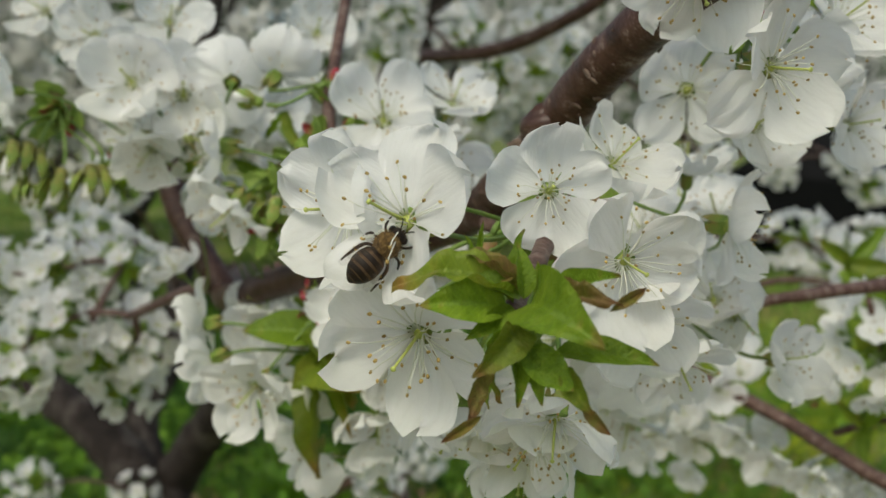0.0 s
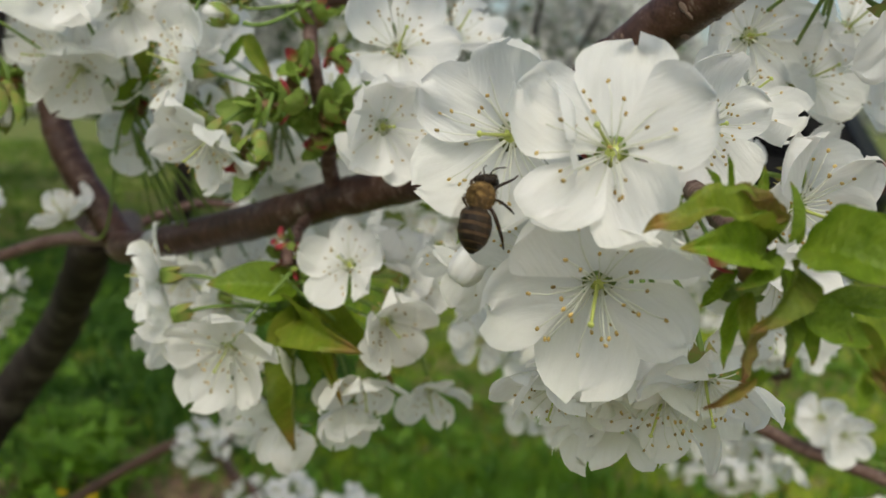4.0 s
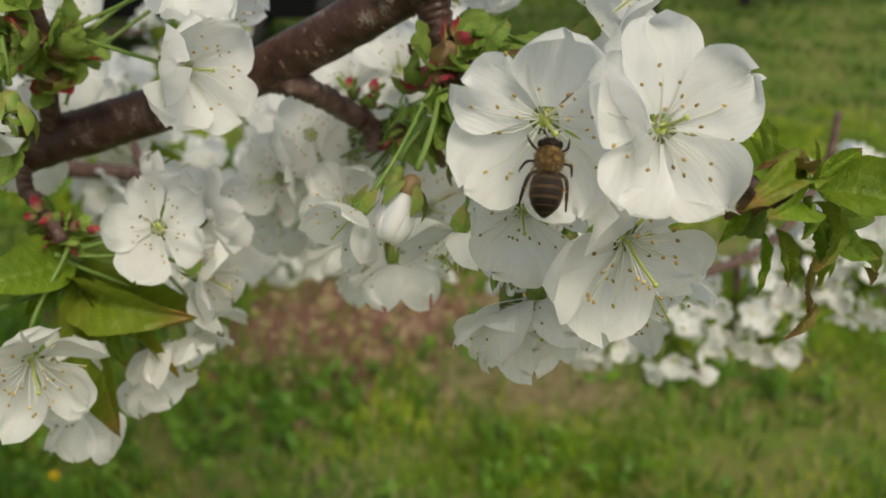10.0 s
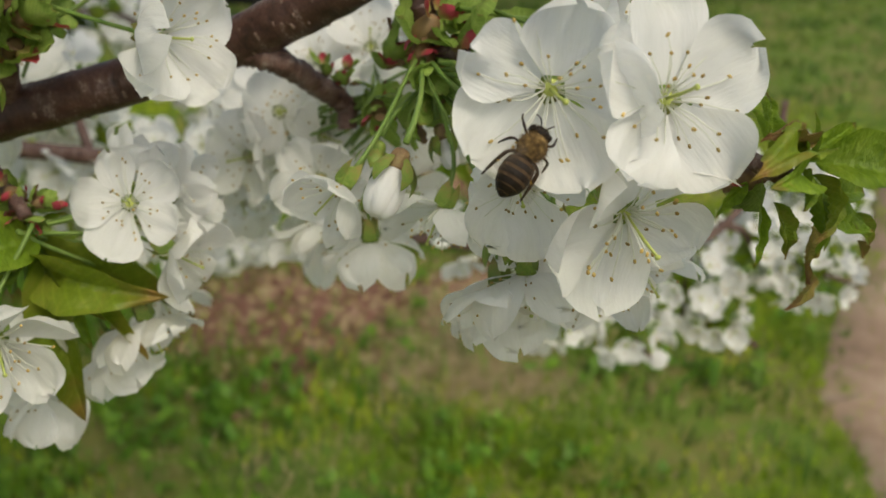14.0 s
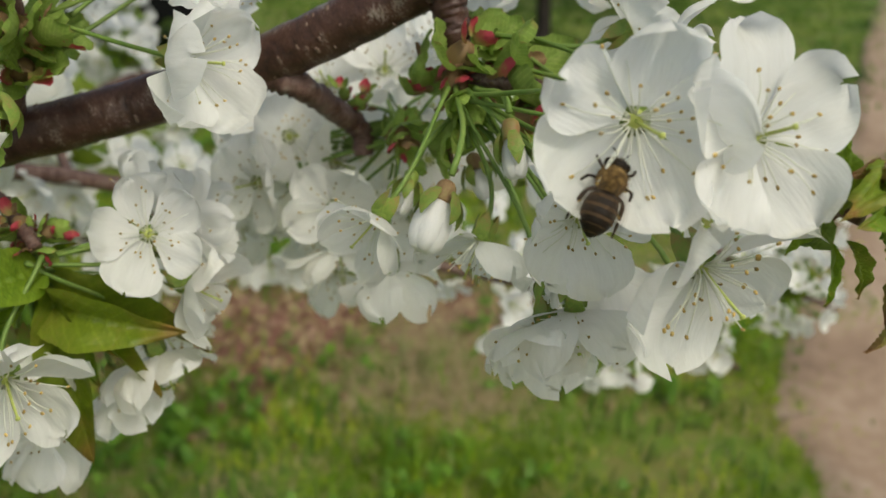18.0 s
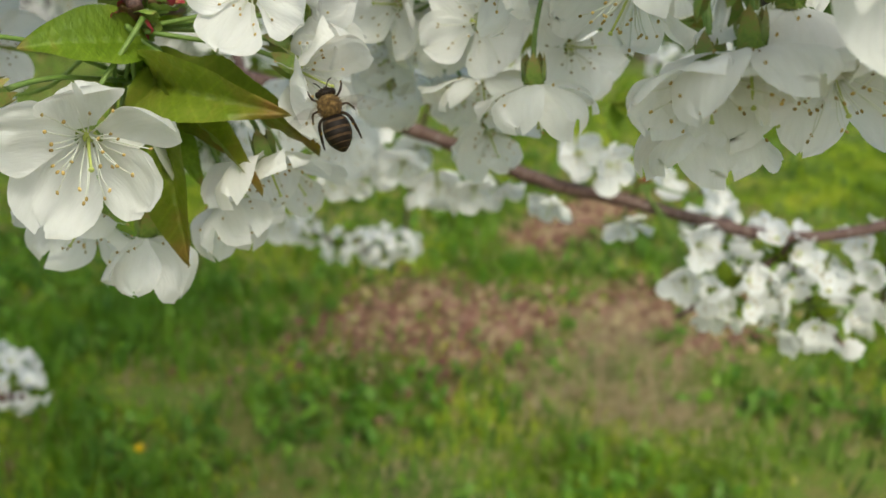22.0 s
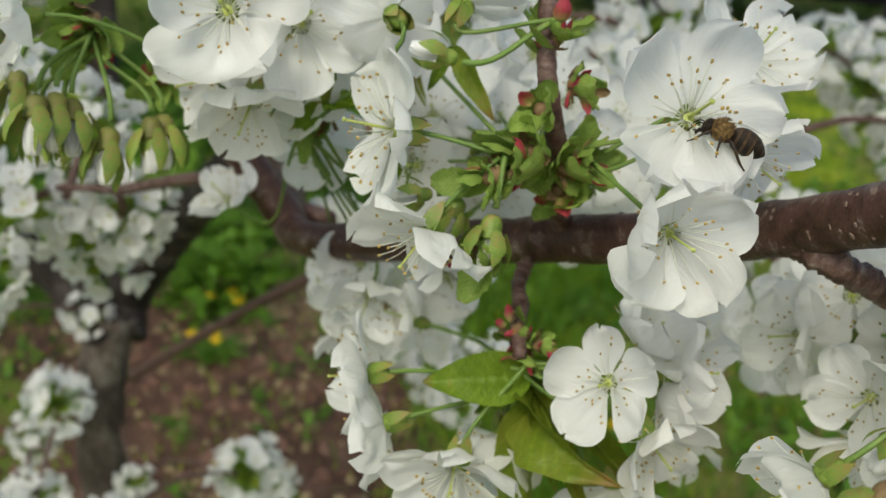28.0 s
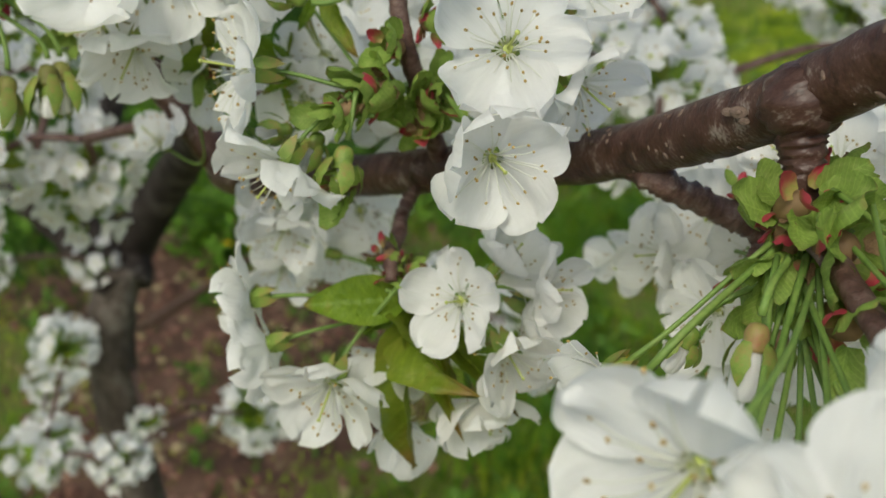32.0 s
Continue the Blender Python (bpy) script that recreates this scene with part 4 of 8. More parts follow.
def bush(x, y, r, tall, seed):
    """A low round weed with many small leaves."""
    rng = random.Random(seed)
    lv, lf = leaf_sheet(seed + 0.7, nu=3, nv=2, width=0.55, curl=0.3)
    thing = new("weed_clump")
    thing.matrix_basis = Matrix.Translation((x, y, height(x, y)))
    blade = mesh_from("leaf", lv, lf, [M_WEED])
    for i in range(230):
        a, e = rng.uniform(0, 6.283), math.asin(rng.uniform(0.0, 1))
        d = rng.uniform(0.50, 1.0) * rng.uniform(0.85, 1.1)
        p = Vector((math.cos(a) * math.cos(e) * r * d, math.sin(a) * math.cos(e) * r * d, math.sin(e) * tall * d + 0.01))
        size = rng.uniform(0.040, 0.080)
        put("leaf", blade, thing, Matrix.Translation(p) @ pose(0, 0, 0, rng.uniform(-20, 70), 0, math.degrees(a) - 90 + rng.uniform(-60, 60)) @ Matrix.Diagonal((size, size, size, 1)))
    return tagged(thing, "round clump of dark green weeds on bare earth", "weed clump", "weed clumps")


# ---- the parked vehicle ----
def car(x, y, turn):
    """A dark parked car seen from its side and tail."""
    thing = new("car")
    thing.matrix_basis = Matrix.Translation((x, y, height(x, y))) @ pose(0, 0, 0, 0, 0, turn)
    tagged(thing, "dark parked car with silver wheels on the grass", "car")
    profile = [(-2.1, 0.35), (-2.15, 0.75), (-2.05, 1.0), (-1.75, 1.45), (-1.5, 1.52), (0.2, 1.5), (0.5, 1.42), (1.05, 1.0), (1.95, 0.85), (2.12, 0.65), (2.1, 0.35)]
    bm = bmesh.new()
    rows = []
    for w in (-0.86, -0.80, 0.80, 0.86):
        ring = []
        for px, pz in profile:
            shrink = 1.0 if pz < 1.02 else 0.82
            inset = 0.0 if abs(w) < 0.83 else 0.04
            ring.append(bm.verts.new((px * (1 - inset * 0.2), w * shrink, pz - inset * (0.5 if pz > 0.6 else -0.5))))
        rows.append(ring)
    for a, b in zip(rows, rows[1:]):
        for i in range(len(profile) - 1):
            bm.faces.new((a[i], a[i + 1], b[i + 1], b[i]))
        bm.faces.new((a[-1], a[0], b[0], b[-1]))
    bm.faces.new(rows[0][::-1])
    bm.faces.new(rows[-1])
    bmesh.ops.recalc_face_normals(bm, faces=bm.faces)
    me = bpy.data.meshes.new("body")
    bm.to_mesh(me)
    bm.free()
    me.materials.append(M_CAR)
    put("body", me, thing)
    for side in (-1, 1):
        for k, (a, b) in enumerate((((-1.60, 1.05), (-0.55, 1.40)), ((-0.45, 1.05), (0.42, 1.38)))):
            s = Shape()
            y0, y1 = side * 0.825, side * 0.72
            s.add([(a[0], y0, a[1]), (b[0] + (0.3 if k else 0), y0, a[1]), (b[0], y1, b[1]), (a[0] + 0.12, y1, b[1]), (a[0], y0 - side * 0.03, a[1]), (b[0] + (0.3 if k else 0), y0 - side * 0.03, a[1]), (b[0], y1 - side * 0.03, b[1]), (a[0] + 0.12, y1 - side * 0.03, b[1])],
                  [(0, 1, 2, 3), (7, 6, 5, 4), (0, 4, 5, 1), (1, 5, 6, 2), (2, 6, 7, 3), (3, 7, 4, 0)])
            put("side_window", s.mesh("side_window", [M_GLASS], smooth=False), thing)
        for wx in (-1.32, 1.30):
            wheel = put("wheel", None, thing, Matrix.Translation((wx, side * 0.80, 0.325)) @ pose(0, 0, 0, 90, 0, 0))
            bm = bmesh.new()
            bmesh.ops.create_cone(bm, cap_ends=True, segments=32, radius1=0.325, radius2=0.325, depth=0.20)
            bmesh.ops.bevel(bm, geom=[e for e in bm.edges if e.calc_face_angle(0) > 1.0], offset=0.03, segments=2, affect="EDGES")
            me = bpy.data.meshes.new("tyre")
            bm.to_mesh(me)
            bm.free()
            me.materials.append(M_TYRE)
            put("tyre", me, wheel)
            s = Shape()
            for i in range(10):
                a = 2 * math.pi * i / 10
                m = pose(0, 0, 0, 0, 0, math.degrees(a))
                s.add([(0.03, -0.03, 0), (0.215, -0.02, 0), (0.215, 0.02, 0), (0.03, 0.03, 0), (0.03, -0.03, -0.02), (0.215, -0.02, -0.02), (0.215, 0.02, -0.02), (0.03, 0.03, -0.02)], [(0, 1, 2, 3), (0, 4, 5, 1), (2, 6, 7, 3), (1, 5, 6, 2)], 0, Matrix.Translation((0, 0, -side * 0.108)) @ m)
            ring = []
            for i in range(24):
                a, b = 2 * math.pi * i / 24, 2 * math.pi * (i + 1) / 24
                z = -side * 0.106
                s.add([(0.195 * math.cos(a), 0.195 * math.sin(a), z), (0.225 * math.cos(a), 0.225 * math.sin(a), z), (0.225 * math.cos(b), 0.225 * math.sin(b), z), (0.195 * math.cos(b), 0.195 * math.sin(b), z)], [(0, 1, 2, 3)])
            s.add(*ball((0, 0, -side * 0.10), (0.05, 0.05, 0.02), 5, 10))
            put("rim", s.mesh("rim", [M_RIM], smooth=False), wheel)
        s = Shape()
        s.add(*ball((-2.10, side * 0.66, 0.88), (0.05, 0.12, 0.14), 6, 8))
        put("tail_lamp", s.mesh("tail_lamp", [M_TAIL]), thing, None, "red tail lamp")
    for zx in ((-2.16, 0.42), (2.1, 0.40)):
        s = Shape()
        s.add(*tube(spline([(zx[0] * 0.97, -0.84, zx[1]), (zx[0], -0.5, zx[1]), (zx[0] * 1.01, 0, zx[1]), (zx[0], 0.5, zx[1]), (zx[0] * 0.97, 0.84, zx[1])], 12), lambda u: 0.09, 8))
        put("bumper", s.mesh("bumper", [M_TYRE]), thing)
    return thing


# ---- other trees of the orchard ----
def crown_meshes(seed, r, tall):
    rng = random.Random(seed)
    white, green = Shape(), Shape()
    pv, pf = small_petal(2, 1)
    for k in range(2200):
        a, e = rng.uniform(0, 6.283), math.asin(rng.uniform(-0.5, 1.0))
        d = rng.uniform(0.35, 1.0) ** 0.6
        p = Vector((math.cos(a) * math.cos(e) * r * d, math.sin(a) * math.cos(e) * r * d, math.sin(e) * tall * d))
        if noise.noise(p * 1.7 + Vector((seed, 0, 0))) < -0.08:
            continue
        for i in range(5):
            size = rng.uniform(0.05, 0.10)
            m = Matrix.Translation(p + Vector((rng.gauss(0, 0.05), rng.gauss(0, 0.05), rng.gauss(0, 0.05)))) @ Euler((rng.uniform(0, 6), rng.uniform(0, 6), rng.uniform(0, 6))).to_matrix().to_4x4() @ Matrix.Diagonal((size, size, size, 1))
            (green if rng.random() < 0.16 else white).add(pv, pf, 0, m)
    return white.mesh("crown", [M_FARCROWN]), green.mesh("leaves", [M_FARLEAF])


CROWNS = [crown_meshes(201, 1.7, 1.5), crown_meshes(202, 1.9, 1.6), crown_meshes(203, 1.6, 1.7)]


def orchard_tree(x, y, size, variant, turn):
    """A cherry tree in blossom: a short trunk, limbs and a loose white crown."""
    rng = random.Random(variant * 17 + int(x * 10))
    thing = new("cherry_tree")
    thing.matrix_basis = Matrix.Translation((x, y, -0.02)) @ pose(0, 0, 0, 0, 0, turn) @ Matrix.Diagonal((size, size, size, 1))
    tagged(thing, "cherry tree in full white blossom further off in the orchard", "tree", "orchard trees")
    s = Shape()
    s.add(*tube(spline([(0, 0, 0), (0.03, 0.02, 0.4), (-0.02, 0.03, 0.8)], 10), lambda u: 0.085 - 0.02 * u, 9, 0.12))
    put("trunk", s.mesh("trunk", [M_TRUNK]), thing)
    for i in range(5):
        a = i * 1.257 + rng.uniform(-0.3, 0.3)
        s = Shape()
        s.add(*tube(spline([(-0.02, 0.03, 0.74), (math.cos(a) * 0.4, math.sin(a) * 0.4, 1.25), (math.cos(a) * 0.9, math.sin(a) * 0.9, 2.1), (math.cos(a) * 1.1, math.sin(a) * 1.1, 2.9)], 12), lambda u: 0.05 - 0.04 * u, 7, 0.12))
        put("limb", s.mesh("limb", [M_TRUNK]), thing)
    white, green = CROWNS[variant % 3]
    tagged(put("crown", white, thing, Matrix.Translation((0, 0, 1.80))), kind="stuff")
    tagged(put("leaves", green, thing, Matrix.Translation((0, 0, 1.80))), kind="stuff")
    return thing


# ---- the bee: head along +y, back along +z, 12 mm long ----
WINGS = []


def honey_bee():
    thing = new("honey_bee")
    tagged(thing, "brown honey bee with banded abdomen gathering on the blossoms", "bee")
    k = 0.00107
    s = Shape()
    s.add(*ball((0, 1.5 * k, 0.1 * k), (2.05 * k, 2.05 * k, 1.9 * k), 10, 14))
    rng = random.Random(4)
    for i in range(700):
        a, e = rng.uniform(0, 6.283), rng.uniform(-1.2, 1.57)
        d = Vector((math.cos(a) * math.cos(e), math.sin(a) * math.cos(e), math.sin(e)))
        p = Vector((0, 1.5 * k, 0.1 * k)) + Vector((d.x * 2.0 * k, d.y * 2.0 * k, d.z * 1.86 * k))
        q = p + (d + Vector((rng.uniform(-0.5, 0.5), rng.uniform(-0.5, 0.5), rng.uniform(-0.3, 0.5)))).normalized() * rng.uniform(0.3, 0.6) * k
        side = d.orthogonal().normalized() * 0.035 * k
        s.add([p - side, p + side, q], [(0, 1, 2)])
    put("thorax", s.mesh("thorax", [M_BEE_FUR]), thing, None, "furry tan-brown thorax")
    s = Shape()
    s.add(*ball((0, 3.7 * k, -0.5 * k), (1.55 * k, 1.0 * k, 1.45 * k), 8, 12), 0)
    s.add(*tube(spline([(0, 4.6 * k, -1.4 * k), (0, 5.0 * k, -2.2 * k), (0, 5.0 * k, -2.9 * k)], 5), lambda u: (0.4 - 0.25 * u) * k, 6), 0)
    for i in range(120):
        a, e = rng.uniform(0, 6.283), rng.uniform(-0.3, 1.4)
        d = Vector((math.cos(a) * math.cos(e), math.sin(a) * math.cos(e), math.sin(e)))
        p = Vector((d.x * 1.5 * k, 3.7 * k + d.y * 0.97 * k, -0.5 * k + d.z * 1.4 * k))
        q = p + d * rng.uniform(0.2, 0.4) * k
        side = d.orthogonal().normalized() * 0.03 * k
        s.add([p - side, p + side, q], [(0, 1, 2)], 1)
    head = put("head", s.mesh("head", [M_BEE_DARK, M_BEE_FUR]), thing)
    for side in (-1, 1):
        s = Shape()
        s.add(*ball((side * 1.3 * k, 3.75 * k, -0.4 * k), (0.45 * k, 0.62 * k, 0.98 * k), 6, 8))
        put("eye", s.mesh("eye", [M_BEE_DARK]), head, None, "dark compound eye")
        s = Shape()
        s.add(*tube(spline([(side * 0.4 * k, 4.6 * k, -0.2 * k), (side * 0.8 * k, 5.3 * k, -0.3 * k), (side * 1.2 * k, 5.9 * k, -1.1 * k), (side * 1.5 * k, 6.2 * k, -2.0 * k)], 9), lambda u: 0.10 * k, 6))
        put("antenna", s.mesh("antenna", [M_BEE_DARK]), head)
    # abdomen: five overlapping rings, dark with pale hair bands
    ys = [0.0, -0.9, -2.2, -3.5, -4.7, -5.6, -6.3]
    rs = [1.0, 1.95, 2.28, 2.22, 1.80, 1.05, 0.15]
    steps = 6
    rings = []
    for j in range(len(ys) - 1):
        for i in range(steps):
            u = i / steps
            r = rs[j] + (rs[j + 1] - rs[j]) * u
            r *= 1.0 + 0.035 * u
            rings.append((ys[j] + (ys[j + 1] - ys[j]) * u, r, 1 if u < (0.27 if j < 4 else 0.16) and j > 0 else 0))
    s = Shape()
    sides = 14
    vs = []
    for y, r, _ in rings:
        drop = 0.045 * y * y * 0.35
        for i in range(sides):
            a = 2 * math.pi * i / sides
            vs.append((r * math.cos(a) * k, y * k, (r * 0.92 * math.sin(a) - drop) * k))
    for j in range(len(rings) - 1):
        s.add([], [])
        for i in range(sides):
            a, b = j * sides + i, j * sides + (i + 1) % sides
            s.f.append((a, b, b + sides, a + sides))
            s.s.append(rings[j][2])
    s.v = [Vector(v) for v in vs]
    n = (len(rings) - 1) * sides
    s.f += [tuple(range(sides)), tuple(range(n + sides - 1, n - 1, -1))]
    s.s += [0, 0]
    put("abdomen", s.mesh("abdomen", [M_BEE_DARK, M_BEE_BAND]), thing, None, "dark abdomen with pale hair bands")
    for side in (-1, 1):
        for name, length, width, at in (("forewing", 7.2, 2.5, 1.5), ("hindwing", 5.0, 1.7, 0.7)):
            s = Shape()
            vs, fs = [], []
            for i in range(9):
                u = i / 8
                half = width * 0.5 * (math.sin(math.pi * min(1, 0.06 + 0.9 * u ** 0.8)) ** 0.6) + 0.05
                for j in range(4):
                    v = j / 3 * 2 - 1
                    vs.append((v * half * k + 0.4 * u * k, -length * u * k, (0.35 * math.sin(u * 2.4) + 0.12 * v * v) * k))
            for i in range(8):
                for j in range(3):
                    a = i * 4 + j
                    fs.append((a, a + 1, a + 5, a + 4))
            s.add([(side * x, y, z) for x, y, z in vs], fs, 0)
            wing = put(name, s.mesh(name, [M_WING]), thing, None, "clear brownish wing")
            WINGS.append((wing, side, at * k, 1.0 if name == "forewing" else 1.3))
        for i, (y0, out, fore) in enumerate(((2.6, 2.6, 2.2), (1.4, 3.3, -0.8), (0.3, 2.9, -3.6))):
            s = Shape()
            knee = (side * out * 0.85 * k, (y0 + fore * 0.30) * k, -0.3 * k)
            end = (side * (out + 0.15) * k, (y0 + fore * 0.95) * k, -2.3 * k)
            foot = (side * (out + 0.3) * k, (y0 + fore * 1.35) * k, -3.2 * k)
            thick = 0.31 if i == 2 else 0.22
            s.add(*tube(spline([(side * 1.0 * k, y0 * k, -1.1 * k), knee, end, foot], 14), lambda u, w=thick: (w * (1 - 0.55 * u) * (1.25 if 0.35 < u < 0.75 else 1.0)) * k, 7))
            leg = put("leg", s.mesh("leg", [M_BEE_LEG]), thing)
            if i == 2:
                s = Shape()
                s.add(*ball(((knee[0] + end[0]) / 2, (knee[1] + end[1]) / 2, (knee[2] + end[2]) / 2), (0.28 * k, 0.45 * k, 0.28 * k), 6, 8))
                put("pollen_load", s.mesh("pollen_load", [M_POLLEN]), leg)
    return thing


bee = honey_bee()


# ---- the cherry tree: trunk, limbs and the branch in the foreground ----
def leaf_tuft(pos, label):
    thing = new("leaf_tuft")
    thing.matrix_basis = Matrix.Translation(pos)
    return tagged(thing, label, "leaf tuft", "young leaf tufts")


tree = tagged(new("cherry_tree"), "old cherry tree with grey-brown trunk and reddish-brown branches", "tree")
branch_object(tree, 'trunk', [(-0.4350, 1.2000, -0.0300), (-0.4350, 1.1600, 0.4000), (-0.4250, 1.1300, 0.7500), (-0.3850, 1.1250, 0.9150)], 0.036, 0.029, 40, 20, 0.16, M_OLDBARK, 2.0, 'grey-brown trunk with rough bark', 0)
branch_object(tree, 'limb', [(-0.3850, 1.1250, 0.8850), (-0.3725, 1.1608, 0.9238), (-0.2912, 1.0660, 1.0413), (-0.2119, 0.8717, 1.1613), (-0.1332, 0.5529, 1.3029)], 0.036, 0.012, 60, 16, 0.14, M_TRUNK, 3.0, '', 0)
branch_object(tree, 'limb', [(-0.3850, 1.1250, 0.8850), (-0.4684, 1.1695, 0.9713), (-0.5807, 1.2360, 1.0221), (-0.6928, 1.3011, 1.0630), (-0.9333, 1.4249, 1.1711)], 0.034, 0.024, 40, 14, 0.14, M_TRUNK, 4.0, '', 0)
branch_object(tree, 'limb', [(-0.3850, 1.1250, 0.8850), (-0.4396, 1.2217, 0.9816), (-0.4165, 1.3150, 1.0694), (-0.4342, 1.4351, 1.2083), (-0.4349, 1.6356, 1.5590), (-0.4093, 1.7768, 1.8456)], 0.028, 0.016, 50, 12, 0.14, M_TRUNK, 5.0, '', 0)
MAIN_BRANCH = [(-0.1332, 0.5529, 1.3029), (-0.1060, 0.4600, 1.3220), (-0.0990, 0.3900, 1.3235), (-0.0600, 0.3410, 1.3405), (-0.0248, 0.3011, 1.3574), (0.0050, 0.2700, 1.3715), (0.0214, 0.2339, 1.3920), (0.0409, 0.1946, 1.4196), (0.0740, 0.1500, 1.4450), (0.1330, 0.0820, 1.4940), (0.2200, -0.0200, 1.5600)]
branch_object(tree, 'branch', MAIN_BRANCH, 0.0062, 0.0056, 180, 20, 0.09, M_BARK, 6.0, 'reddish-brown branch with pale lenticels and scars', 0)
bud_scar(tree, (0.0158, 0.2300, 1.3945), (-0.606, -0.751, 0.261), 0.0011)
bud_scar(tree, (0.0170, 0.2283, 1.3950), (-0.618, -0.743, 0.257), 0.0015)
bud_scar(tree, (0.0176, 0.2270, 1.3938), (-0.625, -0.734, 0.266), 0.0009)
knot(tree, (0.0250, 0.2225, 1.3985), (0.3, -0.6, -0.7), 0.0078, 3.0)
knot(tree, (-0.0300, 0.3065, 1.3550), (0.0, -0.3, 1.0), 0.0068, 9.0)
lenticels(tree, MAIN_BRANCH, 0.0059, 420, 3)
branch_object(tree, 'branch', [(-0.1000, 0.3985, 1.3215), (-0.1240, 0.4085, 1.3600), (-0.1311, 0.4120, 1.3893), (-0.1448, 0.4101, 1.4361)], 0.0064, 0.0052, 50, 14, 0.1, M_BARK, 7.0, '', 0)
branch_object(tree, 'branch', [(-0.0881, 0.3995, 1.3246), (-0.1435, 0.4939, 1.3074), (-0.2043, 0.5652, 1.2773)], 0.0035, 0.003, 30, 10, 0.1, M_TWIG, 8.0, '', 0)
branch_object(tree, 'twig', [(-0.0268, 0.3030, 1.3570), (-0.0300, 0.2985, 1.3660), (-0.0318, 0.2915, 1.3770), (-0.0356, 0.2848, 1.3896), (-0.0380, 0.2860, 1.4038), (-0.0366, 0.2954, 1.4217), (-0.0349, 0.3128, 1.4425)], 0.0026, 0.0018, 80, 12, 0.14, M_TWIG, 9.0, 'thin reddish twig', 0)
branch_object(tree, 'spur', [(-0.0330, 0.3090, 1.3520), (-0.0385, 0.3000, 1.3470), (-0.0404, 0.2868, 1.3465), (-0.0426, 0.2784, 1.3456), (-0.0428, 0.2723, 1.3418)], 0.0019, 0.0016, 40, 10, 0.5, M_TWIG, 10.0, 'knobbly ringed spur', 9)
branch_object(tree, 'spur', [(0.0245, 0.2220, 1.3965), (0.0252, 0.2200, 1.3895), (0.0259, 0.2184, 1.3818)], 0.0043, 0.0032, 30, 14, 0.3, M_BARK, 11.0, 'knobbly wrinkled spur', 3)
branch_object(tree, 'twig', [(0.0080, 0.2640, 1.3735), (0.0138, 0.2545, 1.3712), (0.0271, 0.2556, 1.3637), (0.0378, 0.2561, 1.3568), (0.0374, 0.2545, 1.3502)], 0.0032, 0.0026, 70, 12, 0.35, M_TWIG, 12.0, '', 7)
branch_object(tree, 'branch', [(0.0442, 0.4835, 1.2962), (0.0990, 0.4704, 1.2809), (0.1600, 0.4340, 1.2575), (0.1997, 0.3912, 1.2378), (0.2382, 0.3685, 1.2264), (0.2933, 0.3075, 1.2138), (0.3459, 0.2679, 1.2302), (0.3779, 0.2536, 1.2726), (0.3912, 0.2555, 1.3027)], 0.0042, 0.0022, 110, 10, 0.15, M_TWIG, 13.0, '', 0)
branch_object(tree, 'twig', [(0.1941, 0.4378, 1.2457), (0.2054, 0.4235, 1.2564), (0.2115, 0.4100, 1.2619)], 0.002, 0.0016, 16, 8, 0.3, M_TWIG, 14.0, '', 0)
branch_object(tree, 'branch', [(-0.0345, 1.0219, 1.4733), (0.0458, 0.9218, 1.4740), (0.1165, 0.8252, 1.4999), (0.1660, 0.7809, 1.5406)], 0.008, 0.006, 30, 10, 0.1, M_BARK, 15.0, '', 0)
branch_object(tree, 'limb', [(-0.0613, 2.4480, 1.5646), (-0.0389, 2.4629, 1.6698), (-0.0018, 2.4968, 1.9101)], 0.035, 0.03, 16, 10, 0.1, M_TRUNK, 16.0, '', 0)
branch_object(tree, 'twig', [(0.1033, 0.2979, 1.3406), (0.1223, 0.2985, 1.3434), (0.1577, 0.3092, 1.3455)], 0.002, 0.0025, 20, 8, 0.15, M_TWIG, 18.0, '', 0)
branch_object(tree, 'branch', [(-0.5850, 1.7782, 0.4132), (-0.1439, 1.4048, 0.8265), (-0.0514, 1.1507, 0.8784), (0.0158, 1.0567, 0.8660), (0.0883, 0.9727, 0.8838)], 0.01, 0.004, 40, 10, 0.15, M_TWIG, 19.0, '', 0)


# ---- bud scale rosettes on the spurs ----
spur_rosette((0.0271, 0.2288, 1.3751), (0.256, -0.473, 0.843), 0.0115, 23, green=7, red=5)
spur_rosette((0.0215, 0.2168, 1.3640), (0.266, -0.942, -0.204), 0.012, 24, green=9, red=3)
spur_rosette((0.0247, 0.2315, 1.3613), (-0.604, -0.638, -0.478), 0.01, 25, green=8, red=2)
spur_rosette((-0.0518, 0.2666, 1.3694), (-0.759, -0.580, -0.296), 0.011, 26, green=8, red=1)
spur_rosette((-0.0308, 0.2838, 1.3986), (0.664, -0.741, -0.100), 0.009, 27, green=6, red=4)
spur_rosette((-0.0511, 0.2724, 1.3837), (-0.895, -0.387, -0.223), 0.0105, 28, green=9, red=2)
spur_rosette((0.0231, 0.2150, 1.3836), (0.141, -0.699, 0.701), 0.0140, 31, green=6, red=4)
spur_rosette((0.0264, 0.2052, 1.3805), (0.229, -0.871, 0.435), 0.0155, 32, green=6, red=3)
spur_rosette((0.0248, 0.1972, 1.3715), (0.111, -0.994, 0.014), 0.0150, 33, green=6, red=2)
spur_rosette((0.0232, 0.2158, 1.3763), (-0.182, -0.728, -0.661), 0.0125, 1, green=12, red=6)
spur_rosette((0.0309, 0.2222, 1.3837), (0.862, -0.381, 0.335), 0.01, 2, green=7, red=5)
spur_rosette((0.0374, 0.2434, 1.3585), (0.644, -0.501, 0.578), 0.01, 3, green=8, red=7)
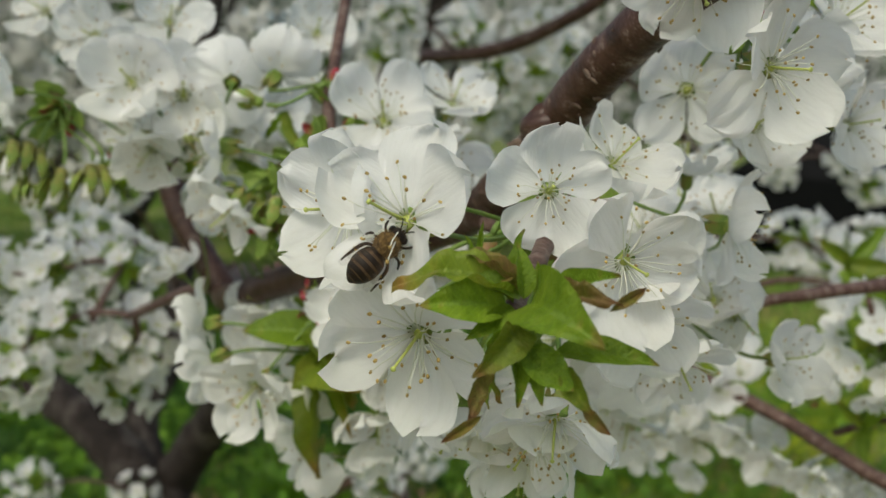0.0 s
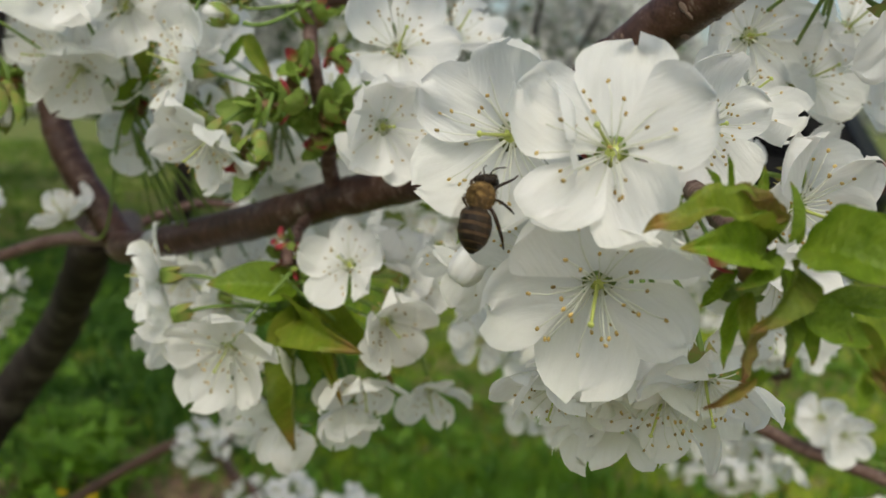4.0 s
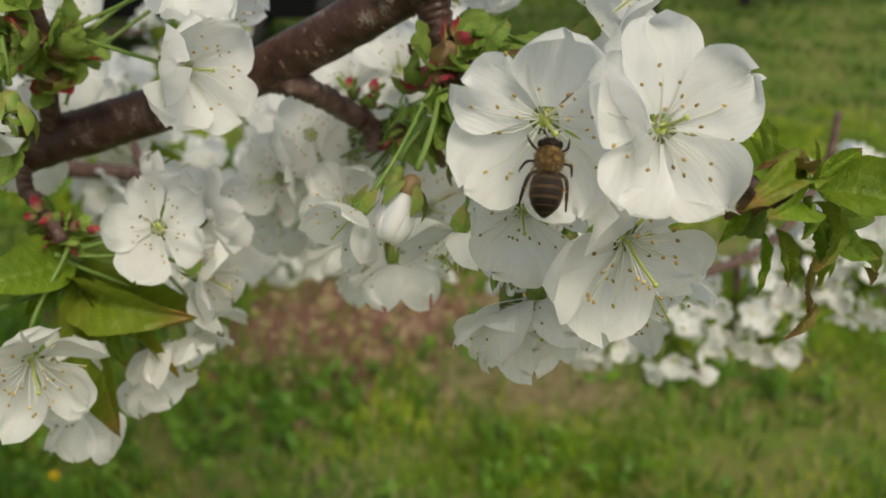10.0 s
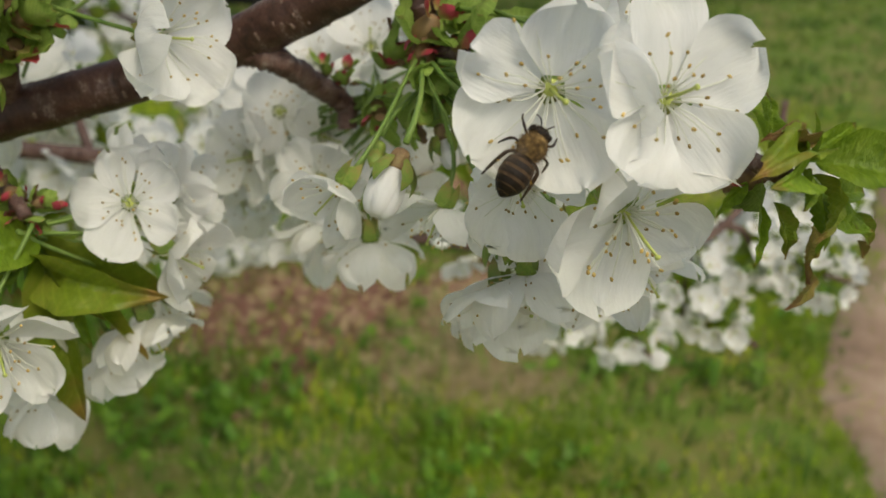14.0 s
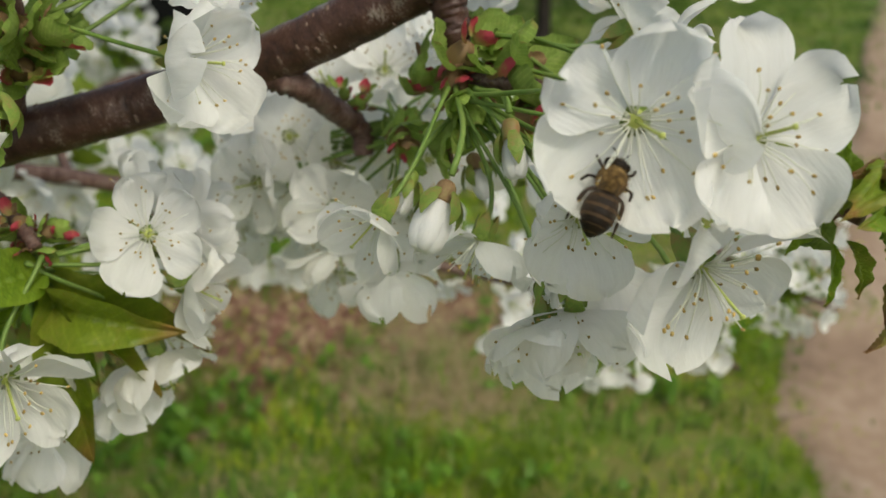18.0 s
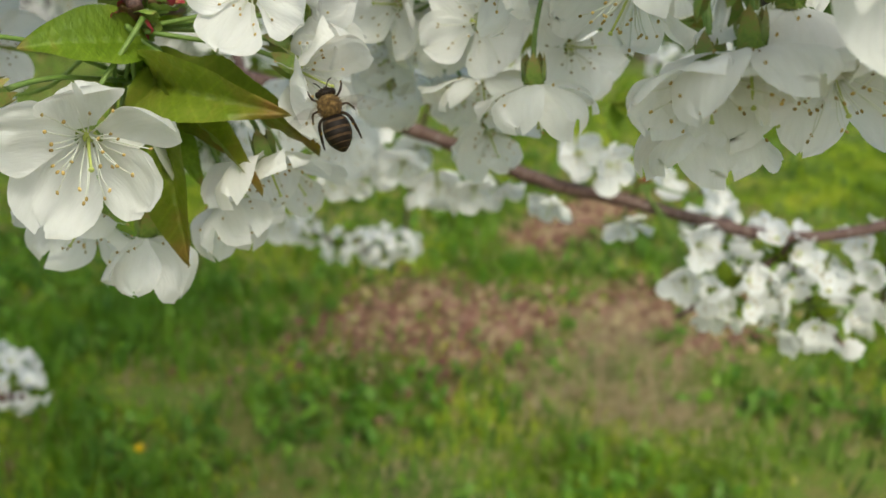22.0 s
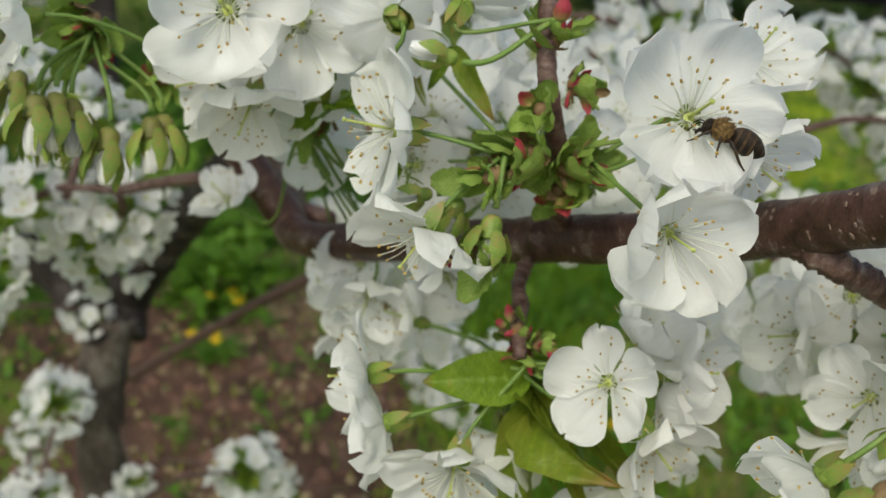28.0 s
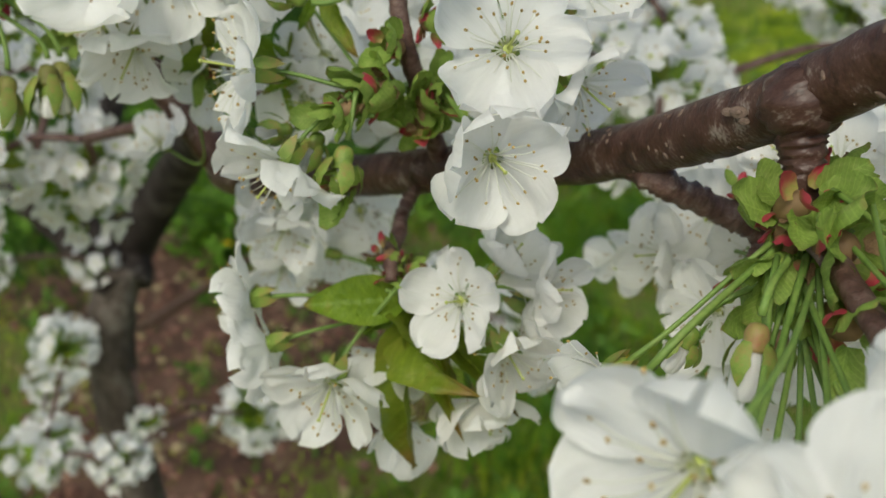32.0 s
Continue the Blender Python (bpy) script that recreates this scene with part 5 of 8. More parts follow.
spur_rosette((0.0371, 0.2551, 1.3644), (-0.009, 0.073, 0.997), 0.007, 4, green=5, red=6)
spur_rosette((0.0324, 0.2574, 1.3665), (-0.409, 0.166, 0.897), 0.006, 5, green=4, red=3)
spur_rosette((-0.0432, 0.2778, 1.3861), (-0.873, -0.487, -0.008), 0.0125, 6, green=11, red=4)
spur_rosette((-0.0319, 0.2808, 1.3828), (0.627, -0.733, 0.266), 0.0115, 7, green=9, red=5)
spur_rosette((-0.0366, 0.2878, 1.4090), (0.154, -0.085, 0.984), 0.0105, 8, green=8, red=5)
spur_rosette((-0.0417, 0.2780, 1.3400), (-0.325, -0.863, -0.386), 0.0105, 9, green=7, red=9)
spur_rosette((-0.0431, 0.2776, 1.3461), (-0.861, -0.169, 0.480), 0.008, 21, green=4, red=5)
spur_rosette((-0.0372, 0.2747, 1.3433), (0.745, -0.594, 0.303), 0.008, 22, green=5, red=4)
spur_rosette((-0.0872, 0.3251, 1.3804), (-0.684, -0.728, -0.039), 0.01, 10, green=8, red=5)
spur_rosette((0.2520, 0.5619, 1.3091), (-0.670, -0.667, 0.326), 0.01, 11)
spur_rosette((0.2020, 0.4198, 1.2574), (-0.194, -0.364, 0.911), 0.009, 12)
spur_rosette((0.2429, 0.3674, 1.2345), (0.103, -0.514, 0.852), 0.01, 13)
spur_rosette((0.1862, 0.4480, 1.2586), (-0.053, 0.076, 0.996), 0.009, 14)
spur_rosette((0.1223, 0.4756, 1.2646), (-0.269, -0.487, 0.831), 0.009, 15)
spur_rosette((-0.1388, 0.3239, 1.4046), (-0.074, -0.869, -0.490), 0.014, 16, green=12, red=3)
spur_rosette((-0.1306, 0.3589, 1.3842), (-0.167, -0.887, -0.431), 0.012, 17)
spur_rosette((0.0644, 0.1977, 1.4211), (0.010, -0.849, -0.528), 0.01, 18)
spur_rosette((0.0288, 0.2125, 1.3851), (0.222, -0.972, -0.078), 0.009, 34, green=6, red=4)


spur_rosette((-0.0335, 0.2860, 1.3755), (-0.150, -0.850, 0.500), 0.0125, 41, green=10, red=4)
spur_rosette((-0.0300, 0.2850, 1.3835), (0.550, -0.800, 0.200), 0.0110, 42, green=8, red=4)
spur_rosette((-0.0395, 0.2810, 1.3950), (-0.450, -0.800, 0.400), 0.0105, 43, green=8, red=3)


# ---- blossoms of the bunch in the foreground ----
main_blossom = blossom((-0.0064, 0.1448, 1.3842), (-0.616, -0.726, 0.306), 0.0318, 10, root=(0.0193, 0.2095, 1.3747), open_angle=14, stamens=28, slim=0.98, wild=0.7, label='wide open white cherry blossom with spread yellow-tipped stamens', key=(-0.0042, 0.1454, 1.3842))
bee_blossom = blossom((-0.0170, 0.1580, 1.3850), (-0.740, -0.672, -0.040), 0.032, -8, root=(0.0245, 0.2151, 1.3738), open_angle=12, stamens=28, slim=1.0, wild=0.7, label='open white cherry blossom beside a bunch of buds', key=(-0.0162, 0.1569, 1.3842))
low_blossom = blossom((-0.0045, 0.1500, 1.3645), (-0.380, -0.790, -0.480), 0.0340, 30, root=(0.0210, 0.2094, 1.3769), open_angle=9, stamens=30, wild=0.35, key=(-0.0045, 0.1498, 1.3653))
blossom((0.0187, 0.1669, 1.3874), (-0.040, -0.995, 0.088), 0.0255, 0, root=(0.0308, 0.2091, 1.3880), open_angle=14)
blossom((0.0333, 0.1832, 1.3917), (0.502, -0.670, 0.546), 0.028, 20, root=(0.0267, 0.2118, 1.3872))
blossom((0.0309, 0.1562, 1.3761), (0.261, -0.939, -0.222), 0.029, 36, root=(0.0266, 0.2119, 1.3822))
blossom((0.0356, 0.1652, 1.3643), (0.317, -0.835, -0.451), 0.027, 10, root=(0.0314, 0.2125, 1.3870))
blossom((0.0628, 0.2016, 1.3771), (0.904, -0.425, -0.045), 0.028, 0, root=(0.0279, 0.2138, 1.3876))
blossom((0.0897, 0.2363, 1.3373), (0.474, -0.851, 0.225), 0.026, 15, root=(0.0274, 0.2119, 1.3828), open_angle=30)
blossom((0.0516, 0.1973, 1.3471), (0.117, -0.744, -0.658), 0.027, 0, root=(0.0310, 0.2120, 1.3856))
blossom((0.0610, 0.1750, 1.4103), (0.456, -0.872, -0.177), 0.031, 0, root=(0.0648, 0.1942, 1.4210))
blossom((0.0461, 0.1732, 1.4280), (0.008, -0.586, -0.811), 0.032, 18, root=(0.0630, 0.1948, 1.4242))
blossom((0.0572, 0.2210, 1.4077), (-0.202, -0.976, -0.078), 0.03, 0, root=(0.0618, 0.1988, 1.4228))
blossom((0.0888, 0.2298, 1.4124), (0.119, -0.859, 0.498), 0.031, 0, root=(0.0639, 0.2016, 1.4231), fine=False)
blossom((0.0735, 0.2205, 1.3991), (0.233, -0.928, 0.290), 0.03, 30, root=(0.0621, 0.1967, 1.4229))
blossom((0.1021, 0.2348, 1.3996), (0.531, -0.846, 0.050), 0.03, 10, root=(0.0628, 0.2006, 1.4226), fine=False)
blossom((0.0867, 0.2082, 1.4222), (0.556, -0.710, 0.433), 0.03, 30, root=(0.0632, 0.1961, 1.4193))
blossom((0.0021, 0.1779, 1.3404), (-0.409, -0.390, -0.825), 0.027, 0, root=(0.0193, 0.2138, 1.3760))
blossom((0.0198, 0.1588, 1.3467), (-0.148, -0.657, -0.739), 0.029, 15, root=(0.0213, 0.2097, 1.3709))
blossom((0.0146, 0.1756, 1.3389), (-0.254, -0.439, -0.862), 0.027, 40, root=(0.0228, 0.2123, 1.3754))
blossom((0.0037, 0.1730, 1.3442), (-0.120, -0.217, -0.969), 0.028, 0, root=(0.0243, 0.2102, 1.3737))
blossom((0.0080, 0.1975, 1.3502), (-0.457, 0.048, -0.888), 0.028, 10, root=(0.0238, 0.2138, 1.3706))
blossom((-0.0073, 0.2112, 1.3552), (-0.740, 0.114, -0.663), 0.027, 40, root=(0.0202, 0.2162, 1.3761), open_angle=35)
blossom((0.0159, 0.1855, 1.3294), (-0.096, -0.142, -0.985), 0.028, 0, root=(0.0239, 0.2105, 1.3738))
blossom((0.0170, 0.1671, 1.3403), (-0.493, -0.614, -0.617), 0.028, 30, root=(0.0219, 0.2115, 1.3708))
blossom((-0.0070, 0.1690, 1.3655), (-0.760, -0.600, -0.250), 0.026, 0, root=(0.0190, 0.2107, 1.3766), open_angle=30, wild=0.6)
blossom((0.0156, 0.1749, 1.3490), (0.025, -0.052, -0.998), 0.027, 0, root=(0.0248, 0.2150, 1.3757))
closed_bud((-0.0080, 0.1956, 1.3636), (-0.602, -0.063, -0.796), 0.0095, root=(0.0221, 0.2156, 1.3765))
closed_bud((0.0088, 0.1929, 1.3728), (-0.272, -0.392, -0.879), 0.0090, root=(0.0205, 0.2096, 1.3769), tone=2, white=0.72)
closed_bud((-0.0026, 0.1740, 1.3530), (-0.390, -0.231, -0.891), 0.0085, root=(0.0241, 0.2107, 1.3764), white=0.3)
closed_bud((0.0209, 0.2087, 1.3610), (-0.056, -0.499, -0.865), 0.008, root=(0.0219, 0.2121, 1.3743), white=0.7)
closed_bud((0.0079, 0.2159, 1.3583), (-0.434, 0.007, -0.901), 0.008, root=(0.0231, 0.2160, 1.3704), tone=1, white=0.6)
blossom((0.0570, 0.2647, 1.3684), (-0.606, -0.456, 0.652), 0.029, 2, root=(0.0379, 0.2459, 1.3614), fine=False)
blossom((0.0416, 0.2904, 1.3510), (-0.857, -0.266, 0.441), 0.029, 38, root=(0.0418, 0.2446, 1.3569), fine=False)
blossom((0.0269, 0.2834, 1.3385), (-0.971, -0.240, 0.009), 0.029, 70, root=(0.0367, 0.2408, 1.3578), fine=False)
blossom((0.0315, 0.2588, 1.3367), (-0.777, -0.626, 0.067), 0.029, 56, root=(0.0408, 0.2453, 1.3586), fine=False)
blossom((0.0500, 0.2432, 1.3490), (-0.601, -0.750, 0.277), 0.029, 0, root=(0.0428, 0.2407, 1.3563), fine=False)
blossom((0.0773, 0.2592, 1.3727), (-0.406, -0.421, 0.811), 0.029, 40, root=(0.0383, 0.2438, 1.3630), fine=False)
blossom((0.0566, 0.2858, 1.3616), (-0.802, -0.397, 0.446), 0.03, 16, root=(0.0384, 0.2463, 1.3627), fine=False)
blossom((0.0758, 0.2833, 1.3717), (-0.544, -0.448, 0.710), 0.03, 34, root=(0.0397, 0.2412, 1.3591), fine=False)
blossom((0.0526, 0.2982, 1.3430), (-0.941, -0.255, 0.222), 0.03, 18, root=(0.0391, 0.2421, 1.3616), fine=False)
blossom((0.0634, 0.2535, 1.3580), (-0.644, -0.672, 0.365), 0.03, 52, root=(0.0382, 0.2456, 1.3586), fine=False)
blossom((0.0483, 0.3115, 1.3248), (-0.951, -0.298, -0.087), 0.03, 20, root=(0.0375, 0.2441, 1.3618), fine=False)
blossom((0.0781, 0.2435, 1.3477), (-0.752, -0.637, 0.166), 0.03, 8, root=(0.0378, 0.2417, 1.3590), fine=False)
blossom((0.0454, 0.2881, 1.3324), (-0.045, 0.251, -0.967), 0.03, 0, root=(0.0379, 0.2410, 1.3564))
blossom((0.0470, 0.3065, 1.3411), (-0.852, 0.323, 0.413), 0.029, 0, root=(0.0409, 0.2439, 1.3569), fine=False)
blossom((0.0514, 0.3147, 1.3212), (-0.881, -0.121, -0.456), 0.029, 0, root=(0.0419, 0.2410, 1.3586), fine=False)
blossom((0.0335, 0.2589, 1.3242), (-0.026, -0.153, -0.988), 0.03, 0, root=(0.0388, 0.2404, 1.3568))
blossom((0.0257, 0.2347, 1.3271), (-0.026, -0.153, -0.988), 0.031, 0, root=(0.0400, 0.2438, 1.3581))
blossom((0.0628, 0.2962, 1.3589), (-0.360, 0.080, 0.929), 0.028, 0, root=(0.0406, 0.2427, 1.3593), fine=False)
blossom((0.0702, 0.2762, 1.3719), (-0.108, -0.011, 0.994), 0.028, 0, root=(0.0389, 0.2441, 1.3592), fine=False)
blossom((0.0632, 0.2404, 1.3867), (0.045, -0.041, 0.998), 0.027, 0, root=(0.0404, 0.2423, 1.3588), fine=False)
blossom((0.0721, 0.2418, 1.3522), (-0.381, -0.721, 0.579), 0.029, 0, root=(0.0386, 0.2404, 1.3570), fine=False)
blossom((0.0678, 0.2772, 1.3408), (-0.759, -0.542, 0.361), 0.029, 0, root=(0.0407, 0.2414, 1.3605), fine=False)
blossom((0.0723, 0.3050, 1.3088), (-0.837, -0.368, -0.405), 0.029, 0, root=(0.0383, 0.2460, 1.3616), fine=False)


# ---- blossoms on the upright twig ----
blossom((-0.0224, 0.2474, 1.3815), (0.104, -0.994, -0.028), 0.031, 8, root=(-0.0285, 0.2777, 1.3845), open_angle=32, stamens=28, slim=1.12, wild=0.45, seed=5, label='open white cherry blossom in front of the reddish-brown branch')
blossom((-0.0183, 0.2555, 1.4002), (-0.035, -0.887, 0.460), 0.035, -16, root=(-0.0300, 0.2798, 1.3871), open_angle=22, stamens=30, slim=0.88, label='large open white cherry blossom with long stamens')
blossom((-0.0016, 0.2663, 1.3892), (0.511, -0.705, -0.492), 0.03, 0, root=(-0.0265, 0.2789, 1.3821))
blossom((0.0010, 0.2771, 1.4059), (0.349, -0.560, 0.751), 0.029, 25, root=(-0.0261, 0.2792, 1.3863))
blossom((-0.0700, 0.2755, 1.3931), (-0.974, -0.136, 0.180), 0.0345, 0, root=(-0.0501, 0.2734, 1.3887), stamens=36, open_angle=5, wild=0.35, key=(-0.0707, 0.2759, 1.3931))
blossom((-0.0640, 0.2660, 1.3752), (-0.600, -0.430, -0.680), 0.031, 10, root=(-0.0491, 0.2738, 1.3874), stamens=34, open_angle=12, wild=0.5, key=(-0.0654, 0.2660, 1.3742))
blossom((-0.1029, 0.2962, 1.4127), (-0.043, -0.967, 0.251), 0.037, 0, root=(-0.0897, 0.3251, 1.3806), stamens=30)
blossom((-0.0922, 0.3207, 1.3929), (-0.082, -0.965, 0.251), 0.033, 40, root=(-0.0881, 0.3254, 1.3838))
blossom((-0.1072, 0.3268, 1.3964), (-0.415, -0.907, 0.073), 0.033, 20, root=(-0.0892, 0.3210, 1.3796), fine=False)
blossom((-0.0775, 0.3292, 1.3970), (0.077, -0.852, 0.518), 0.032, 10, root=(-0.0894, 0.3226, 1.3794), fine=False)
blossom((-0.0888, 0.3436, 1.3697), (-0.114, -0.989, -0.090), 0.03, 10, root=(-0.0895, 0.3273, 1.3770), fine=False)
blossom((-0.0888, 0.3038, 1.4088), (0.269, -0.921, 0.281), 0.036, 25, root=(-0.0887, 0.3199, 1.3812), stamens=30)
blossom((-0.1008, 0.3055, 1.3908), (-0.292, -0.711, -0.640), 0.03, 0, root=(-0.0923, 0.3193, 1.3835))
blossom((-0.0692, 0.2903, 1.4126), (-0.254, 0.962, 0.103), 0.032, 0, root=(-0.0901, 0.3195, 1.3796))
blossom((-0.0546, 0.2903, 1.4152), (0.478, 0.455, 0.752), 0.031, 30, root=(-0.0360, 0.2859, 1.4124))
blossom((-0.1102, 0.3155, 1.3942), (-0.809, -0.575, -0.122), 0.031, 0, root=(-0.0929, 0.3233, 1.3838))
blossom((-0.1187, 0.3079, 1.4284), (-0.094, -0.995, 0.034), 0.031, 0, root=(-0.0870, 0.3202, 1.3843), fine=False)
blossom((-0.1494, 0.3396, 1.4406), (-0.428, -0.839, 0.336), 0.03, 0, root=(-0.0872, 0.3213, 1.3786), fine=False)
blossom((-0.0972, 0.3190, 1.4343), (0.339, -0.826, 0.451), 0.03, 0, root=(-0.0880, 0.3255, 1.3840), fine=False)
blossom((-0.0801, 0.3258, 1.4094), (0.557, -0.791, 0.251), 0.03, 0, root=(-0.0865, 0.3219, 1.3841), fine=False)
blossom((-0.0680, 0.3456, 1.4058), (0.391, -0.912, -0.128), 0.03, 0, root=(-0.0437, 0.2776, 1.3852), fine=False)
blossom((-0.0493, 0.3395, 1.4325), (0.236, -0.853, 0.465), 0.03, 0, root=(-0.0394, 0.2898, 1.4100), fine=False)
blossom((-0.1471, 0.3051, 1.4106), (-0.808, -0.584, 0.079), 0.028, 0, root=(-0.0920, 0.3203, 1.3811), fine=False)
blossom((-0.0364, 0.3509, 1.3717), (-0.123, -0.821, 0.557), 0.029, 14, root=(-0.0466, 0.2802, 1.3840), fine=False)
blossom((-0.0514, 0.3436, 1.3703), (-0.489, -0.826, 0.282), 0.029, 1, root=(-0.0481, 0.2805, 1.3855), fine=False)
blossom((-0.0386, 0.3438, 1.3534), (-0.307, -0.937, 0.168), 0.029, 24, root=(-0.0481, 0.2802, 1.3862), fine=False)
blossom((-0.0546, 0.3612, 1.3561), (-0.558, -0.738, 0.381), 0.029, 48, root=(-0.0439, 0.2804, 1.3851), fine=False)
blossom((-0.0293, 0.3885, 1.3854), (0.049, -0.696, 0.716), 0.029, 71, root=(-0.0455, 0.2771, 1.3885), fine=False)
blossom((0.0065, 0.3799, 1.3647), (-0.226, -0.791, 0.568), 0.029, 70, root=(-0.0442, 0.2748, 1.3830), fine=False)
blossom((0.0197, 0.3922, 1.3766), (0.049, -0.696, 0.716), 0.029, 38, root=(-0.0428, 0.2763, 1.3854), fine=False)
blossom((-0.0167, 0.3545, 1.3414), (-0.217, -0.974, 0.058), 0.029, 0, root=(-0.0477, 0.2784, 1.3872), fine=False)
blossom((-0.0572, 0.3320, 1.3795), (-0.184, -0.825, 0.534), 0.03, 0, root=(-0.0436, 0.2750, 1.3886), fine=False)
blossom((-0.0467, 0.3318, 1.3700), (0.016, -0.937, 0.349), 0.03, 70, root=(-0.0435, 0.2804, 1.3879), fine=False)
blossom((-0.0498, 0.3509, 1.3850), (-0.070, -0.704, 0.706), 0.03, 40, root=(-0.0482, 0.2801, 1.3865), fine=False)
blossom((-0.0622, 0.3221, 1.3699), (-0.299, -0.925, 0.234), 0.03, 42, root=(-0.0483, 0.2748, 1.3862), fine=False)
blossom((-0.0185, 0.3452, 1.3796), (0.137, -0.775, 0.617), 0.03, 24, root=(-0.0470, 0.2773, 1.3838), fine=False)
blossom((-0.0150, 0.3280, 1.3682), (0.016, -0.937, 0.349), 0.03, 64, root=(-0.0479, 0.2766, 1.3876), fine=False)
blossom((-0.0234, 0.3722, 1.3876), (-0.070, -0.704, 0.706), 0.03, 41, root=(-0.0483, 0.2803, 1.3881), fine=False)
blossom((-0.0448, 0.3588, 1.3576), (0.030, -0.765, 0.643), 0.029, 0, root=(-0.0470, 0.2799, 1.3834), fine=False)
blossom((-0.0361, 0.3747, 1.3748), (-0.161, -0.641, 0.750), 0.029, 0, root=(-0.0486, 0.2799, 1.3852), fine=False)
blossom((-0.0045, 0.3450, 1.3545), (-0.100, -0.763, 0.639), 0.028, 0, root=(-0.0286, 0.2816, 1.3811), fine=False)
closed_bud((-0.0517, 0.2655, 1.3751), (-0.271, -0.447, -0.852), 0.011, root=(-0.0480, 0.2736, 1.3877), tone=1, white=0.3)
closed_bud((-0.0578, 0.2736, 1.3764), (-0.521, -0.395, -0.757), 0.009, root=(-0.0444, 0.2737, 1.3823), tone=1, white=0.5)
closed_bud((-0.0596, 0.2802, 1.4064), (-0.952, 0.138, 0.272), 0.0085, root=(-0.0376, 0.2844, 1.4122), tone=1, white=0.5)
closed_bud((-0.0644, 0.2748, 1.3796), (-0.998, 0.016, -0.060), 0.007, root=(-0.0492, 0.2735, 1.3858), tone=1, white=0.5)
closed_bud((-0.1462, 0.3015, 1.3908), (-0.090, -0.462, -0.882), 0.012, root=(-0.1367, 0.3208, 1.4045), tone=3, white=0.46)
closed_bud((-0.1433, 0.3054, 1.3902), (-0.030, -0.469, -0.883), 0.012, root=(-0.1373, 0.3225, 1.4021), tone=3, white=0.46)
closed_bud((-0.1409, 0.3085, 1.3880), (0.029, -0.473, -0.880), 0.012, root=(-0.1370, 0.3185, 1.4045), tone=3, white=0.46)
closed_bud((-0.1340, 0.3090, 1.3810), (-0.090, -0.462, -0.882), 0.012, root=(-0.1370, 0.3197, 1.4038), tone=3, white=0.46)
closed_bud((-0.1251, 0.3131, 1.3823), (-0.030, -0.469, -0.883), 0.012, root=(-0.1355, 0.3183, 1.3989), tone=3, white=0.46)
closed_bud((-0.1231, 0.3171, 1.3818), (0.029, -0.473, -0.880), 0.012, root=(-0.1389, 0.3234, 1.4040), tone=3, white=0.46)
closed_bud((-0.1592, 0.3291, 1.3900), (-0.090, -0.462, -0.882), 0.012, root=(-0.1384, 0.3196, 1.4048), tone=3, white=0.46)
closed_bud((-0.1498, 0.3277, 1.3796), (-0.030, -0.469, -0.883), 0.012, root=(-0.1402, 0.3205, 1.4029), tone=3, white=0.46)
closed_bud((-0.1562, 0.3321, 1.3783), (0.029, -0.473, -0.880), 0.012, root=(-0.1371, 0.3186, 1.3993), tone=3, white=0.46)


# ---- blossoms on the hanging spur ----
blossom((-0.0280, 0.2553, 1.3454), (-0.502, -0.796, 0.338), 0.027, 22, root=(-0.0404, 0.2758, 1.3374), open_angle=16, stamens=26, slim=0.90, wild=1.2, label='small white cherry blossom with separate rounded petals')
blossom((-0.0176, 0.2568, 1.3302), (0.260, -0.910, -0.320), 0.0295, 20, root=(-0.0408, 0.2740, 1.3372), open_angle=36)
blossom((-0.0090, 0.2660, 1.3405), (0.827, -0.543, 0.142), 0.028, 0, root=(-0.0433, 0.2770, 1.3378), open_angle=34)
blossom((-0.0110, 0.2705, 1.3330), (0.740, -0.640, -0.210), 0.028, 30, root=(-0.0433, 0.2770, 1.3378), open_angle=34)
blossom((-0.0165, 0.2720, 1.3440), (0.560, -0.300, 0.770), 0.027, 12, root=(-0.0433, 0.2770, 1.3378), open_angle=40)
blossom((-0.0580, 0.2609, 1.3216), (-0.340, -0.850, -0.400), 0.0345, 0, root=(-0.0417, 0.2721, 1.3399), open_angle=26, stamens=30, wild=1.3)
blossom((-0.0763, 0.2752, 1.3374), (-0.997, -0.023, -0.077), 0.029, 20, root=(-0.0400, 0.2850, 1.3270), open_angle=25)
blossom((-0.0726, 0.2699, 1.3278), (-0.944, 0.035, -0.327), 0.029, 0, root=(-0.0390, 0.2840, 1.3260))
blossom((-0.0424, 0.2780, 1.2948), (-0.046, -0.036, -0.998), 0.029, 0, root=(-0.0419, 0.2785, 1.3400), open_angle=52)
blossom((-0.0239, 0.2769, 1.3000), (0.004, -0.454, -0.891), 0.029, 20, root=(-0.0446, 0.2770, 1.3403), open_angle=46)
blossom((-0.0487, 0.2927, 1.2974), (-0.610, -0.392, -0.688), 0.031, 50, root=(-0.0454, 0.2757, 1.3376), open_angle=35)
blossom((-0.0455, 0.2794, 1.3166), (-0.351, -0.523, -0.776), 0.029, 0, root=(-0.0407, 0.2787, 1.3382))
blossom((-0.0214, 0.2642, 1.3116), (-0.006, -0.491, -0.871), 0.029, 0, root=(-0.0420, 0.2763, 1.3362))
blossom((-0.0622, 0.3344, 1.3183), (-0.952, 0.127, 0.279), 0.03, 0, root=(-0.0431, 0.2794, 1.3367), fine=False)
blossom((0.0046, 0.2984, 1.2966), (-0.026, -0.734, -0.678), 0.028, 0, root=(-0.0442, 0.2742, 1.3382), fine=False)
blossom((-0.0771, 0.3588, 1.3256), (-0.529, -0.620, 0.579), 0.029, 0, root=(-0.0907, 0.3264, 1.3768), fine=False)
